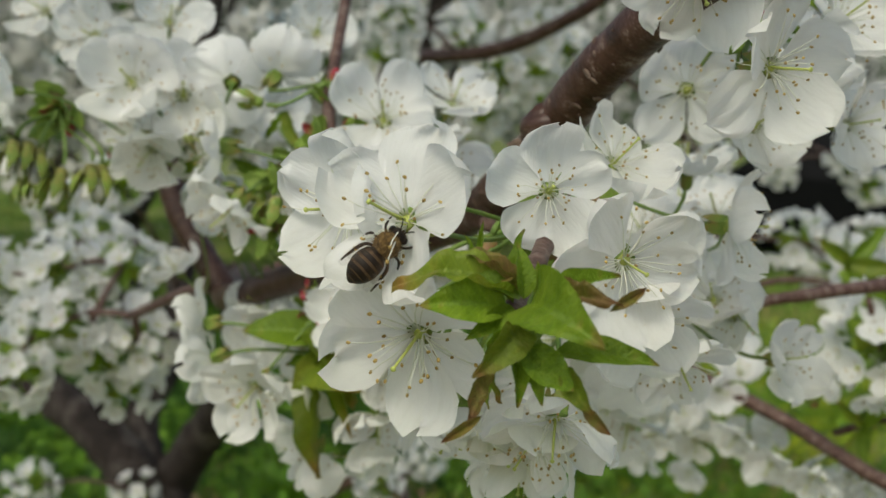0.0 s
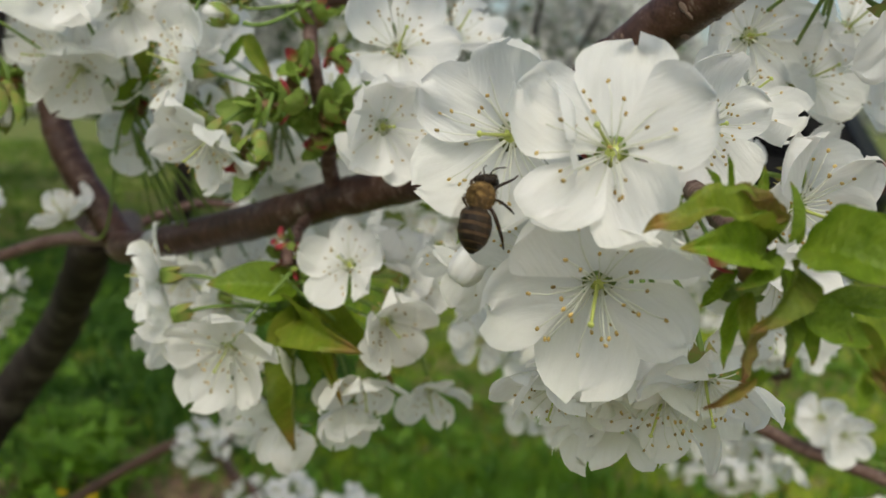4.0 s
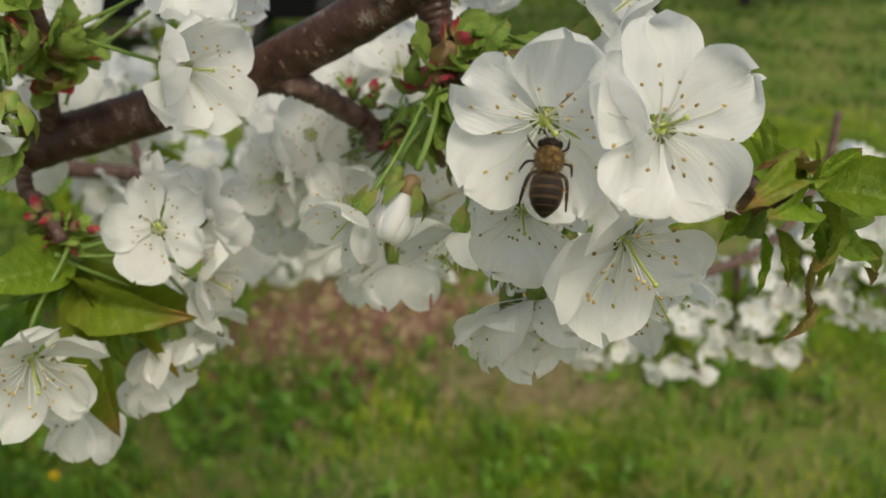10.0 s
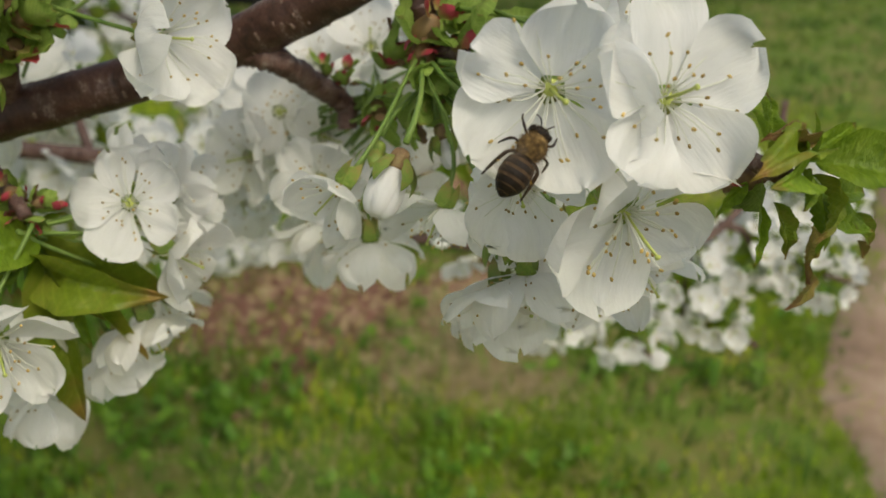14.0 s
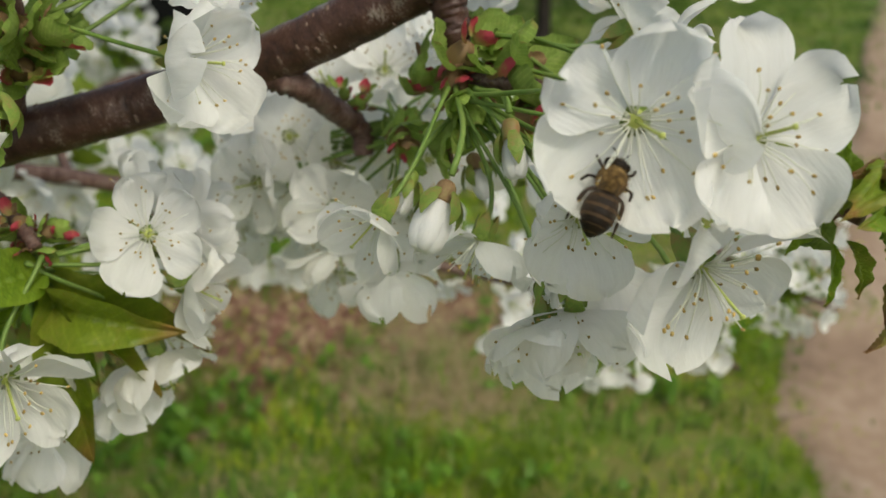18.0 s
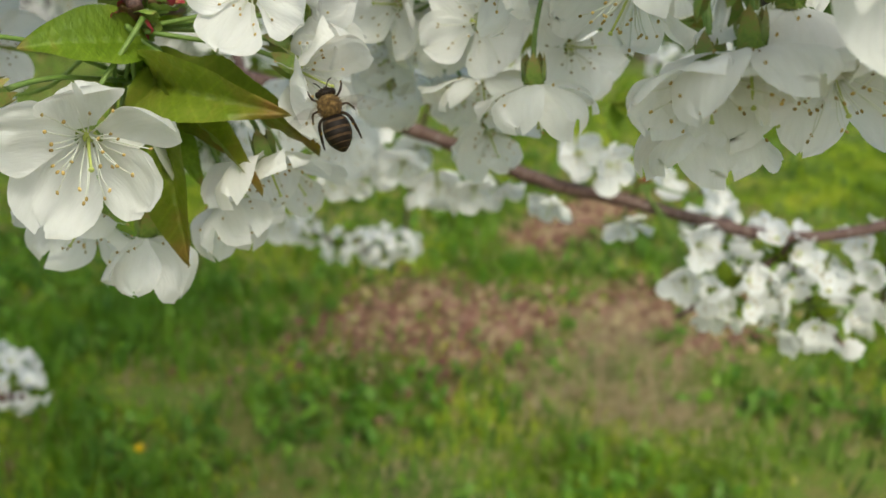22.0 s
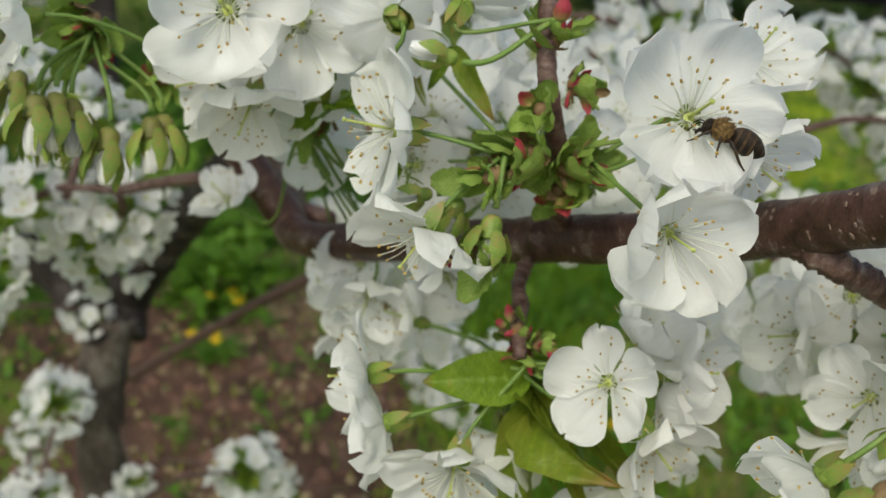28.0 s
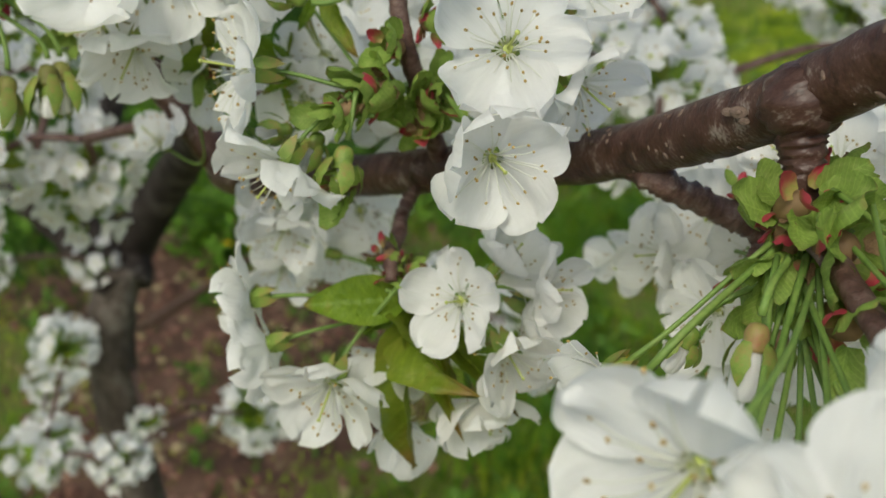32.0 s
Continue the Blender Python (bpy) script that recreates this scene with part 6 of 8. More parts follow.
blossom((-0.0847, 0.3689, 1.3171), (-0.789, -0.614, 0.026), 0.029, 0, root=(-0.0913, 0.3242, 1.3814), fine=False)
blossom((-0.0750, 0.3420, 1.3229), (-0.325, -0.863, -0.386), 0.029, 0, root=(-0.0879, 0.3216, 1.3794), fine=False)
blossom((-0.0591, 0.3540, 1.3094), (-0.108, -0.965, -0.240), 0.029, 0, root=(-0.0860, 0.3264, 1.3780), fine=False)
blossom((-0.0802, 0.3663, 1.2965), (-0.288, -0.696, -0.657), 0.029, 0, root=(-0.0905, 0.3265, 1.3791), fine=False)
blossom((-0.1217, 0.3953, 1.3345), (-0.566, -0.325, 0.758), 0.029, 0, root=(-0.0909, 0.3222, 1.3786), fine=False)
blossom((-0.0512, 0.3472, 1.3258), (0.010, -1.000, 0.003), 0.029, 0, root=(-0.0880, 0.3228, 1.3764), fine=False)
blossom((-0.0860, 0.4132, 1.3141), (-0.091, -0.465, 0.881), 0.029, 0, root=(-0.0897, 0.3263, 1.3767), fine=False)
blossom((0.0548, 0.2937, 1.3566), (-0.100, -0.763, 0.639), 0.03, 4, root=(0.0422, 0.2429, 1.3578), fine=False)
blossom((0.0810, 0.2954, 1.3530), (-0.123, -0.821, 0.557), 0.03, 0, root=(0.0395, 0.2432, 1.3576), fine=False)
blossom((0.0358, 0.2800, 1.3505), (-0.500, -0.847, 0.179), 0.03, 16, root=(0.0416, 0.2425, 1.3572), fine=False)
blossom((0.0429, 0.2695, 1.3442), (-0.228, -0.973, -0.038), 0.03, 34, root=(0.0419, 0.2443, 1.3564), fine=False)
blossom((0.0528, 0.2495, 1.3308), (-0.116, -0.992, 0.049), 0.03, 50, root=(0.0369, 0.2431, 1.3587), fine=False)
blossom((0.0414, 0.3038, 1.3440), (-0.449, -0.753, 0.481), 0.03, 28, root=(0.0386, 0.2438, 1.3618), fine=False)
blossom((0.0504, 0.3061, 1.3295), (-0.116, -0.992, 0.049), 0.029, 0, root=(0.0387, 0.2463, 1.3612), fine=False)
blossom((0.0523, 0.3200, 1.3104), (-0.532, -0.766, -0.359), 0.029, 0, root=(0.0364, 0.2429, 1.3614), fine=False)
blossom((0.0621, 0.2952, 1.3123), (-0.088, -0.840, -0.535), 0.029, 0, root=(0.0368, 0.2457, 1.3564), fine=False)
blossom((0.0514, 0.3533, 1.3084), (-0.307, -0.937, 0.168), 0.029, 0, root=(0.0412, 0.2423, 1.3615), fine=False)
blossom((0.0579, 0.2812, 1.3029), (-0.288, -0.696, -0.657), 0.029, 0, root=(0.0402, 0.2454, 1.3606), fine=False)
blossom((0.0389, 0.3625, 1.2944), (-0.526, -0.849, -0.058), 0.029, 0, root=(0.0393, 0.2410, 1.3591), fine=False)
blossom((0.0707, 0.3151, 1.3122), (-0.215, -0.432, -0.876), 0.029, 0, root=(0.0371, 0.2406, 1.3612), fine=False)
blossom((0.0675, 0.3701, 1.2798), (-0.325, -0.945, -0.030), 0.029, 0, root=(0.0393, 0.2426, 1.3618), fine=False)


# ---- blossoms along the thin branch ----
blossom((0.1134, 0.4406, 1.2577), (-0.411, -0.899, 0.149), 0.029, 8, root=(0.1188, 0.4704, 1.2685), fine=False)
blossom((0.0918, 0.4592, 1.2429), (-0.672, -0.717, -0.188), 0.029, 42, root=(0.1214, 0.4719, 1.2630), fine=False)
blossom((0.1618, 0.4926, 1.2714), (-0.334, -0.592, 0.734), 0.029, 58, root=(0.1257, 0.4738, 1.2652), fine=False)
blossom((0.1580, 0.5312, 1.2697), (-0.636, -0.448, 0.628), 0.029, 50, root=(0.1202, 0.4729, 1.2684), fine=False)
blossom((0.1867, 0.4883, 1.2665), (0.008, -0.699, 0.715), 0.029, 66, root=(0.1859, 0.4472, 1.2614), fine=False)
blossom((0.1707, 0.4517, 1.2462), (-0.693, -0.501, -0.518), 0.029, 24, root=(0.1877, 0.4478, 1.2600), fine=False)
blossom((0.1706, 0.4417, 1.2233), (-0.385, -0.404, -0.830), 0.029, 44, root=(0.2027, 0.4201, 1.2613), fine=False)
blossom((0.1829, 0.4232, 1.2257), (-0.152, -0.434, -0.888), 0.029, 52, root=(0.2031, 0.4181, 1.2555), fine=False)
blossom((0.2038, 0.4231, 1.2250), (0.048, -0.722, -0.690), 0.029, 40, root=(0.1990, 0.4213, 1.2600), fine=False)
blossom((0.2122, 0.3804, 1.2518), (-0.393, -0.887, 0.243), 0.029, 46, root=(0.2036, 0.4195, 1.2586), fine=False)
blossom((0.2082, 0.3581, 1.2521), (-0.197, -0.980, -0.005), 0.029, 34, root=(0.2441, 0.3663, 1.2358), fine=False)
blossom((0.2042, 0.3867, 1.2271), (-0.681, -0.289, -0.672), 0.029, 68, root=(0.2397, 0.3653, 1.2336), fine=False)
blossom((0.2762, 0.3694, 1.2554), (0.324, -0.781, 0.533), 0.029, 40, root=(0.2461, 0.3658, 1.2395), fine=False)
blossom((0.2428, 0.3707, 1.2136), (-0.336, -0.534, -0.776), 0.029, 2, root=(0.2437, 0.3680, 1.2347), fine=False)
blossom((0.2537, 0.3609, 1.2343), (0.008, -0.699, 0.715), 0.029, 0, root=(0.2460, 0.3628, 1.2338), fine=False)
blossom((0.2477, 0.3302, 1.2126), (-0.321, -0.946, 0.034), 0.029, 8, root=(0.2413, 0.3635, 1.2335), fine=False)
blossom((0.2467, 0.3347, 1.1930), (-0.657, -0.678, -0.329), 0.029, 50, root=(0.2410, 0.3624, 1.2369), fine=False)
blossom((0.2492, 0.3195, 1.1900), (-0.264, -0.840, -0.474), 0.029, 38, root=(0.2421, 0.3653, 1.2355), fine=False)
blossom((0.2480, 0.3297, 1.2401), (0.157, -0.863, 0.480), 0.029, 28, root=(0.2441, 0.3642, 1.2360), fine=False)
blossom((0.1598, 0.5736, 1.1709), (-0.456, -0.749, -0.481), 0.029, 0, root=(0.1248, 0.4783, 1.2681), fine=False)
blossom((0.1226, 0.5432, 1.1933), (-0.693, -0.501, -0.518), 0.029, 12, root=(0.1214, 0.4767, 1.2636), fine=False)
blossom((0.1601, 0.4648, 1.2338), (-0.315, -0.928, -0.197), 0.029, 36, root=(0.1833, 0.4471, 1.2573), fine=False)
blossom((0.1213, 0.4503, 1.2700), (-0.887, -0.418, -0.195), 0.029, 12, fine=False)
blossom((0.1414, 0.4259, 1.2479), (-0.621, -0.507, -0.598), 0.029, 60, fine=False)
blossom((0.1556, 0.4173, 1.2372), (-0.547, -0.706, -0.449), 0.029, 48, fine=False)
blossom((0.1355, 0.4528, 1.2482), (-0.812, -0.233, -0.535), 0.029, 52, fine=False)
blossom((0.1725, 0.4102, 1.2343), (-0.555, -0.588, -0.588), 0.029, 36, fine=False)
blossom((0.1232, 0.4737, 1.2815), (-0.638, -0.011, 0.770), 0.029, 34, fine=False)
blossom((0.1489, 0.4503, 1.2727), (-0.207, -0.378, 0.902), 0.029, 20, fine=False)
blossom((0.0892, 0.4791, 1.2733), (-0.744, -0.580, -0.331), 0.029, 58, fine=False)
blossom((0.0687, 0.4761, 1.2812), (-0.925, -0.326, -0.195), 0.029, 60, fine=False)
blossom((-0.0804, 0.3654, 1.3113), (-0.212, -0.976, -0.045), 0.029, 12, fine=False)
blossom((-0.0647, 0.3743, 1.3227), (-0.008, -0.958, 0.287), 0.029, 20, fine=False)
blossom((0.1124, 0.4284, 1.2621), (0.209, -0.940, -0.270), 0.029, 48, fine=False)
blossom((0.1348, 0.4395, 1.2674), (0.319, -0.945, -0.075), 0.029, 46, fine=False)
blossom((0.0985, 0.4263, 1.2483), (0.009, -0.798, -0.603), 0.029, 70, fine=False)
blossom((0.1844, 0.4440, 1.2243), (0.217, -0.891, -0.398), 0.029, 62, fine=False)
blossom((0.1262, 0.4454, 1.2386), (-0.202, -0.825, -0.528), 0.029, 6, fine=False)
blossom((0.2092, 0.4535, 1.2176), (0.228, -0.923, -0.311), 0.029, 60, fine=False)


# ---- rounder bunches further off ----
bunch((0.268, 0.324, 1.187), 0, 0.75, (0, 0, 0))
bunch((0.295, 0.313, 1.200), 1, 0.7, (47, 83, 29))
bunch((0.300, 0.295, 1.180), 2, 0.75, (94, 166, 58))
bunch((0.344, 0.280, 1.190), 3, 0.8, (141, 249, 87))
bunch((0.353, 0.260, 1.177), 0, 0.7, (188, 332, 116))
bunch((0.377, 0.254, 1.215), 1, 0.85, (235, 55, 145))
bunch((0.395, 0.225, 1.206), 2, 0.8, (282, 138, 174))
bunch((0.421, 0.253, 1.249), 3, 0.8, (329, 221, 203))
bunch((0.440, 0.234, 1.229), 0, 0.8, (16, 304, 232))
bunch((0.295, 0.352, 1.205), 1, 0.6, (63, 27, 261))
bunch((0.014, 1.045, 0.865), 2, 1.1, (110, 110, 290))
bunch((-0.035, 1.110, 0.863), 3, 0.9, (157, 193, 319))
bunch((0.093, 0.993, 0.880), 0, 0.8, (204, 276, 348))
bunch((0.019, 1.088, 0.886), 1, 0.8, (251, 359, 17))
bunch((-0.040, 1.258, 0.913), 2, 0.9, (298, 82, 46))
bunch((0.031, 1.002, 0.846), 3, 0.9, (345, 165, 75))
bunch((0.514, 1.128, 0.930), 0, 0.8, (32, 248, 104))
bunch((0.566, 1.120, 0.896), 1, 0.8, (79, 331, 133))
bunch((0.620, 1.099, 0.891), 2, 0.9, (126, 54, 162))
bunch((0.661, 1.086, 0.887), 3, 0.7, (173, 137, 191))
bunch((0.620, 1.094, 0.886), 0, 0.8, (220, 220, 220))
bunch((0.986, 0.889, 1.156), 1, 0.9, (267, 303, 249))
bunch((1.024, 0.863, 1.147), 2, 0.9, (314, 26, 278))
bunch((1.054, 0.885, 1.095), 3, 0.9, (1, 109, 307))
bunch((-0.235, 0.602, 1.242), 1, 0.8, (20, 60, 110))
bunch((-0.205, 0.585, 1.258), 2, 0.75, (75, 10, 200))
bunch((-0.230, 0.615, 1.214), 0, 0.8, (140, 80, 40))
bunch((-0.273, 0.611, 1.298), 0, 0.85, (48, 192, 336))
bunch((-0.226, 0.612, 1.302), 1, 0.85, (95, 275, 5))
bunch((-0.259, 0.567, 1.268), 2, 0.85, (142, 358, 34))
bunch((-0.275, 0.544, 1.248), 3, 0.8, (189, 81, 63))
bunch((-0.324, 0.650, 1.287), 0, 0.9, (236, 164, 92))
bunch((-0.278, 0.674, 1.312), 1, 0.8, (283, 247, 121))
bunch((-0.512, 1.046, 0.958), 2, 0.9, (330, 330, 150))
bunch((0.013, 1.065, 0.876), 3, 1.2, (17, 53, 179))
bunch((0.083, 1.023, 0.883), 0, 1.1, (64, 136, 208))
bunch((-0.102, 1.155, 0.924), 1, 1.1, (111, 219, 237))
bunch((-0.479, 1.093, 1.295), 2, 1.1, (158, 302, 266))
bunch((-0.435, 1.148, 1.320), 3, 1.1, (205, 25, 295))
bunch((-0.412, 1.113, 0.923), 0, 1.0, (252, 108, 324))
bunch((-0.449, 1.075, 0.835), 1, 1.1, (299, 191, 353))
bunch((-0.479, 1.052, 0.781), 2, 0.9, (346, 274, 22))
bunch((-0.443, 0.938, 0.781), 3, 1.0, (33, 357, 51))
bunch((-0.359, 1.019, 0.735), 0, 0.8, (80, 80, 80))
bunch((-0.237, 1.125, 0.634), 1, 1.1, (127, 163, 109))
bunch((-0.268, 1.138, 0.655), 2, 0.7, (174, 246, 138))
bunch((-0.197, 1.125, 0.642), 3, 0.7, (221, 329, 167))
bunch((-0.378, 0.888, 0.938), 0, 1.1, (268, 52, 196))
bunch((-0.391, 0.799, 0.870), 1, 1.1, (315, 135, 225))
bunch((-0.316, 0.790, 0.866), 2, 0.8, (2, 218, 254))
bunch((-0.207, 0.922, 0.816), 3, 1.15, (49, 301, 283))
bunch((0.340, 0.875, 1.287), 0, 1.1, (96, 24, 312))
bunch((0.375, 0.859, 1.260), 1, 1.1, (143, 107, 341))
bunch((0.126, 0.794, 1.304), 2, 1.0, (190, 190, 10))
bunch((0.158, 0.827, 1.264), 3, 0.9, (237, 273, 39))
bunch((0.425, 0.917, 1.278), 0, 1.0, (284, 356, 68))
bunch((-0.039, 0.509, 1.324), 1, 0.8, (331, 79, 97))
bunch((-0.020, 0.593, 1.318), 2, 0.8, (18, 162, 126))
bunch((0.193, 0.394, 1.300), 3, 0.8, (65, 245, 155))
bunch((0.620, 1.415, 1.348), 0, 1.2, (112, 328, 184))
bunch((0.378, 1.311, 1.343), 1, 1.0, (159, 51, 213))
bunch((0.550, 1.512, 1.325), 2, 1.0, (206, 134, 242))
bunch((0.655, 1.409, 1.304), 3, 1.0, (253, 217, 271))
bunch((0.086, 0.924, 1.490), 0, 1.0, (300, 300, 300))
bunch((0.051, 1.020, 1.456), 1, 1.1, (347, 23, 329))
bunch((0.013, 1.026, 1.500), 2, 1.0, (34, 106, 358))
bunch((0.093, 1.071, 1.452), 3, 1.1, (81, 189, 27))
bunch((-0.057, 0.925, 1.506), 0, 1.0, (128, 272, 56))
bunch((0.139, 1.127, 1.489), 1, 1.0, (175, 355, 85))
bunch((-0.068, 0.920, 1.467), 2, 0.9, (222, 78, 114))
bunch((0.042, 1.116, 1.420), 3, 1.0, (269, 161, 143))
bunch((0.152, 0.655, 1.295), 0, 0.9, (316, 244, 172))
bunch((0.111, 0.617, 1.285), 1, 0.9, (3, 327, 201))
bunch((0.162, 0.633, 1.270), 2, 0.8, (50, 50, 230))
bunch((0.309, 0.639, 1.278), 3, 1.0, (97, 133, 259))
bunch((0.322, 0.620, 1.266), 0, 0.9, (144, 216, 288))
bunch((0.463, 0.991, 1.246), 1, 1.1, (191, 299, 317))
bunch((0.440, 0.867, 1.204), 2, 1.1, (238, 22, 346))
bunch((0.555, 0.939, 1.191), 3, 1.0, (285, 105, 15))
bunch((0.406, 0.885, 1.222), 0, 1.0, (332, 188, 44))
bunch((0.673, 1.006, 1.169), 1, 0.9, (19, 271, 73))
bunch((0.114, 0.685, 1.336), 2, 1.0, (66, 354, 102))
bunch((0.082, 0.630, 1.316), 3, 0.9, (113, 77, 131))
bunch((0.156, 0.730, 1.341), 0, 1.0, (160, 160, 160))
bunch((0.027, 0.713, 1.339), 1, 0.8, (207, 243, 189))
bunch((0.090, 0.566, 1.304), 2, 0.8, (254, 326, 218))
bunch((-0.027, 0.604, 1.310), 3, 0.9, (301, 49, 247))
bunch((0.137, 0.560, 1.273), 0, 0.9, (348, 132, 276))
bunch((0.104, 0.533, 1.302), 1, 0.9, (35, 215, 305))
bunch((0.163, 0.665, 1.208), 2, 0.8, (82, 298, 334))
bunch((0.171, 0.647, 1.199), 3, 0.8, (129, 21, 3))


# ---- twigs that carry the bunches ----
branch_object(tree, 'twig', [(-0.0262, 1.1155, 0.8738), (-0.0307, 1.1133, 0.8701), (-0.0353, 1.1101, 0.8634), (-0.0537, 1.0991, 0.8425)], 0.0023, 0.0014, 14, 7, 0.2, M_TWIG, 85.0)
branch_object(tree, 'twig', [(0.2933, 0.3075, 1.2138), (0.2936, 0.3104, 1.2082), (0.2954, 0.3133, 1.1996), (0.2994, 0.3246, 1.1721)], 0.0023, 0.0014, 14, 7, 0.2, M_TWIG, 84.0)
branch_object(tree, 'twig', [(0.0792, 0.9832, 0.8816), (0.0864, 0.9873, 0.8823), (0.0931, 0.9927, 0.8797), (0.1177, 1.0096, 0.8762)], 0.0023, 0.0014, 14, 7, 0.2, M_TWIG, 83.0)
branch_object(tree, 'twig', [(0.0127, 1.0650, 0.8756), (0.0169, 1.0780, 0.8834), (0.0186, 1.0884, 0.8859), (0.0253, 1.1152, 0.8976)], 0.0024, 0.0014, 14, 7, 0.2, M_TWIG, 82.0)
branch_object(tree, 'twig', [(0.2954, 0.3133, 1.1996), (0.2972, 0.3033, 1.1927), (0.3004, 0.2948, 1.1803), (0.3059, 0.2743, 1.1591)], 0.0024, 0.0014, 14, 7, 0.2, M_TWIG, 81.0)
branch_object(tree, 'twig', [(-0.4058, 1.1361, 0.9066), (-0.4102, 1.1242, 0.9178), (-0.4122, 1.1129, 0.9233), (-0.4188, 1.0891, 0.9404)], 0.0024, 0.0014, 14, 7, 0.2, M_TWIG, 80.0)
branch_object(tree, 'twig', [(0.0611, 1.0042, 0.8772), (0.0731, 1.0148, 0.8833), (0.0830, 1.0228, 0.8835), (0.1054, 1.0418, 0.8898)], 0.0024, 0.0014, 14, 7, 0.2, M_TWIG, 79.0)
branch_object(tree, 'twig', [(0.2954, 0.3133, 1.1996), (0.2825, 0.3169, 1.1964), (0.2675, 0.3235, 1.1868), (0.2417, 0.3331, 1.1750)], 0.0024, 0.0014, 14, 7, 0.2, M_TWIG, 78.0)
branch_object(tree, 'twig', [(0.2727, 0.3303, 1.2185), (0.2825, 0.3417, 1.2151), (0.2952, 0.3517, 1.2049), (0.3152, 0.3707, 1.1929)], 0.0024, 0.0014, 14, 7, 0.2, M_TWIG, 77.0)
branch_object(tree, 'twig', [(0.0635, 0.8976, 1.4804), (0.0738, 0.9118, 1.4887), (0.0855, 0.9244, 1.4898), (0.1040, 0.9468, 1.4976)], 0.0024, 0.0014, 14, 7, 0.2, M_TWIG, 76.0)
branch_object(tree, 'twig', [(0.3499, 0.2661, 1.2355), (0.3651, 0.2581, 1.2290), (0.3769, 0.2536, 1.2153), (0.3995, 0.2432, 1.1985)], 0.0024, 0.0014, 14, 7, 0.2, M_TWIG, 75.0)
branch_object(tree, 'twig', [(0.3769, 0.2536, 1.2153), (0.3861, 0.2406, 1.2141), (0.3948, 0.2246, 1.2058), (0.4100, 0.2000, 1.1977)], 0.0024, 0.0014, 14, 7, 0.2, M_TWIG, 74.0)
branch_object(tree, 'twig', [(0.0430, 1.0252, 0.8727), (0.0353, 1.0132, 0.8633), (0.0314, 1.0019, 0.8465), (0.0221, 0.9830, 0.8252)], 0.0024, 0.0014, 14, 7, 0.2, M_TWIG, 73.0)
branch_object(tree, 'twig', [(0.3328, 0.2778, 1.2261), (0.3388, 0.2775, 1.2120), (0.3444, 0.2796, 1.1905), (0.3537, 0.2811, 1.1620)], 0.0024, 0.0014, 14, 7, 0.2, M_TWIG, 72.0)
branch_object(tree, 'twig', [(0.3444, 0.2796, 1.1905), (0.3500, 0.2710, 1.1862), (0.3532, 0.2598, 1.1768), (0.3634, 0.2365, 1.1609)], 0.0024, 0.0014, 14, 7, 0.2, M_TWIG, 71.0)
branch_object(tree, 'twig', [(0.2115, 0.4100, 1.2619), (0.2015, 0.4004, 1.2853), (0.1931, 0.3941, 1.2998), (0.1809, 0.3835, 1.3250)], 0.0025, 0.0014, 14, 7, 0.2, M_TWIG, 70.0)
branch_object(tree, 'twig', [(-0.0144, 0.9968, 1.4735), (-0.0029, 1.0113, 1.4914), (0.0128, 1.0260, 1.4997), (0.0299, 1.0444, 1.5161)], 0.0025, 0.0014, 14, 7, 0.2, M_TWIG, 69.0)
branch_object(tree, 'twig', [(0.3779, 0.2536, 1.2726), (0.4009, 0.2552, 1.2657), (0.4211, 0.2530, 1.2489), (0.4474, 0.2527, 1.2345)], 0.0025, 0.0014, 14, 7, 0.2, M_TWIG, 68.0)
branch_object(tree, 'twig', [(0.4211, 0.2530, 1.2489), (0.4316, 0.2418, 1.2422), (0.4398, 0.2338, 1.2288), (0.4565, 0.2166, 1.2108)], 0.0024, 0.0014, 14, 7, 0.2, M_TWIG, 67.0)
branch_object(tree, 'twig', [(-0.2043, 0.5652, 1.2773), (-0.2339, 0.5675, 1.2784), (-0.2591, 0.5669, 1.2685), (-0.2887, 0.5678, 1.2637)], 0.0025, 0.0014, 14, 7, 0.2, M_TWIG, 66.0)
branch_object(tree, 'twig', [(-0.2591, 0.5669, 1.2685), (-0.2678, 0.5557, 1.2619), (-0.2748, 0.5437, 1.2484), (-0.2885, 0.5235, 1.2309)], 0.0024, 0.0014, 14, 7, 0.2, M_TWIG, 65.0)
branch_object(tree, 'twig', [(-0.2317, 0.5660, 1.2729), (-0.2264, 0.5867, 1.2930), (-0.2262, 0.6123, 1.3022), (-0.2232, 0.6375, 1.3181)], 0.0025, 0.0014, 14, 7, 0.2, M_TWIG, 64.0)
branch_object(tree, 'twig', [(-0.2262, 0.6123, 1.3022), (-0.2490, 0.6140, 1.3049), (-0.2732, 0.6113, 1.2982), (-0.3031, 0.6106, 1.2957)], 0.0025, 0.0014, 14, 7, 0.2, M_TWIG, 63.0)
branch_object(tree, 'twig', [(0.0128, 1.0260, 1.4997), (0.0290, 1.0222, 1.4836), (0.0509, 1.0203, 1.4559), (0.0705, 1.0174, 1.4334)], 0.0025, 0.0014, 14, 7, 0.2, M_TWIG, 62.0)
branch_object(tree, 'twig', [(-0.2732, 0.6113, 1.2982), (-0.2758, 0.6409, 1.3114), (-0.2783, 0.6737, 1.3118), (-0.2807, 0.7029, 1.3182)], 0.0026, 0.0014, 14, 7, 0.2, M_TWIG, 61.0)
branch_object(tree, 'twig', [(-0.2758, 0.6425, 1.3050), (-0.2974, 0.6486, 1.3015), (-0.3242, 0.6496, 1.2875), (-0.3522, 0.6537, 1.2774)], 0.0025, 0.0014, 14, 7, 0.2, M_TWIG, 60.0)
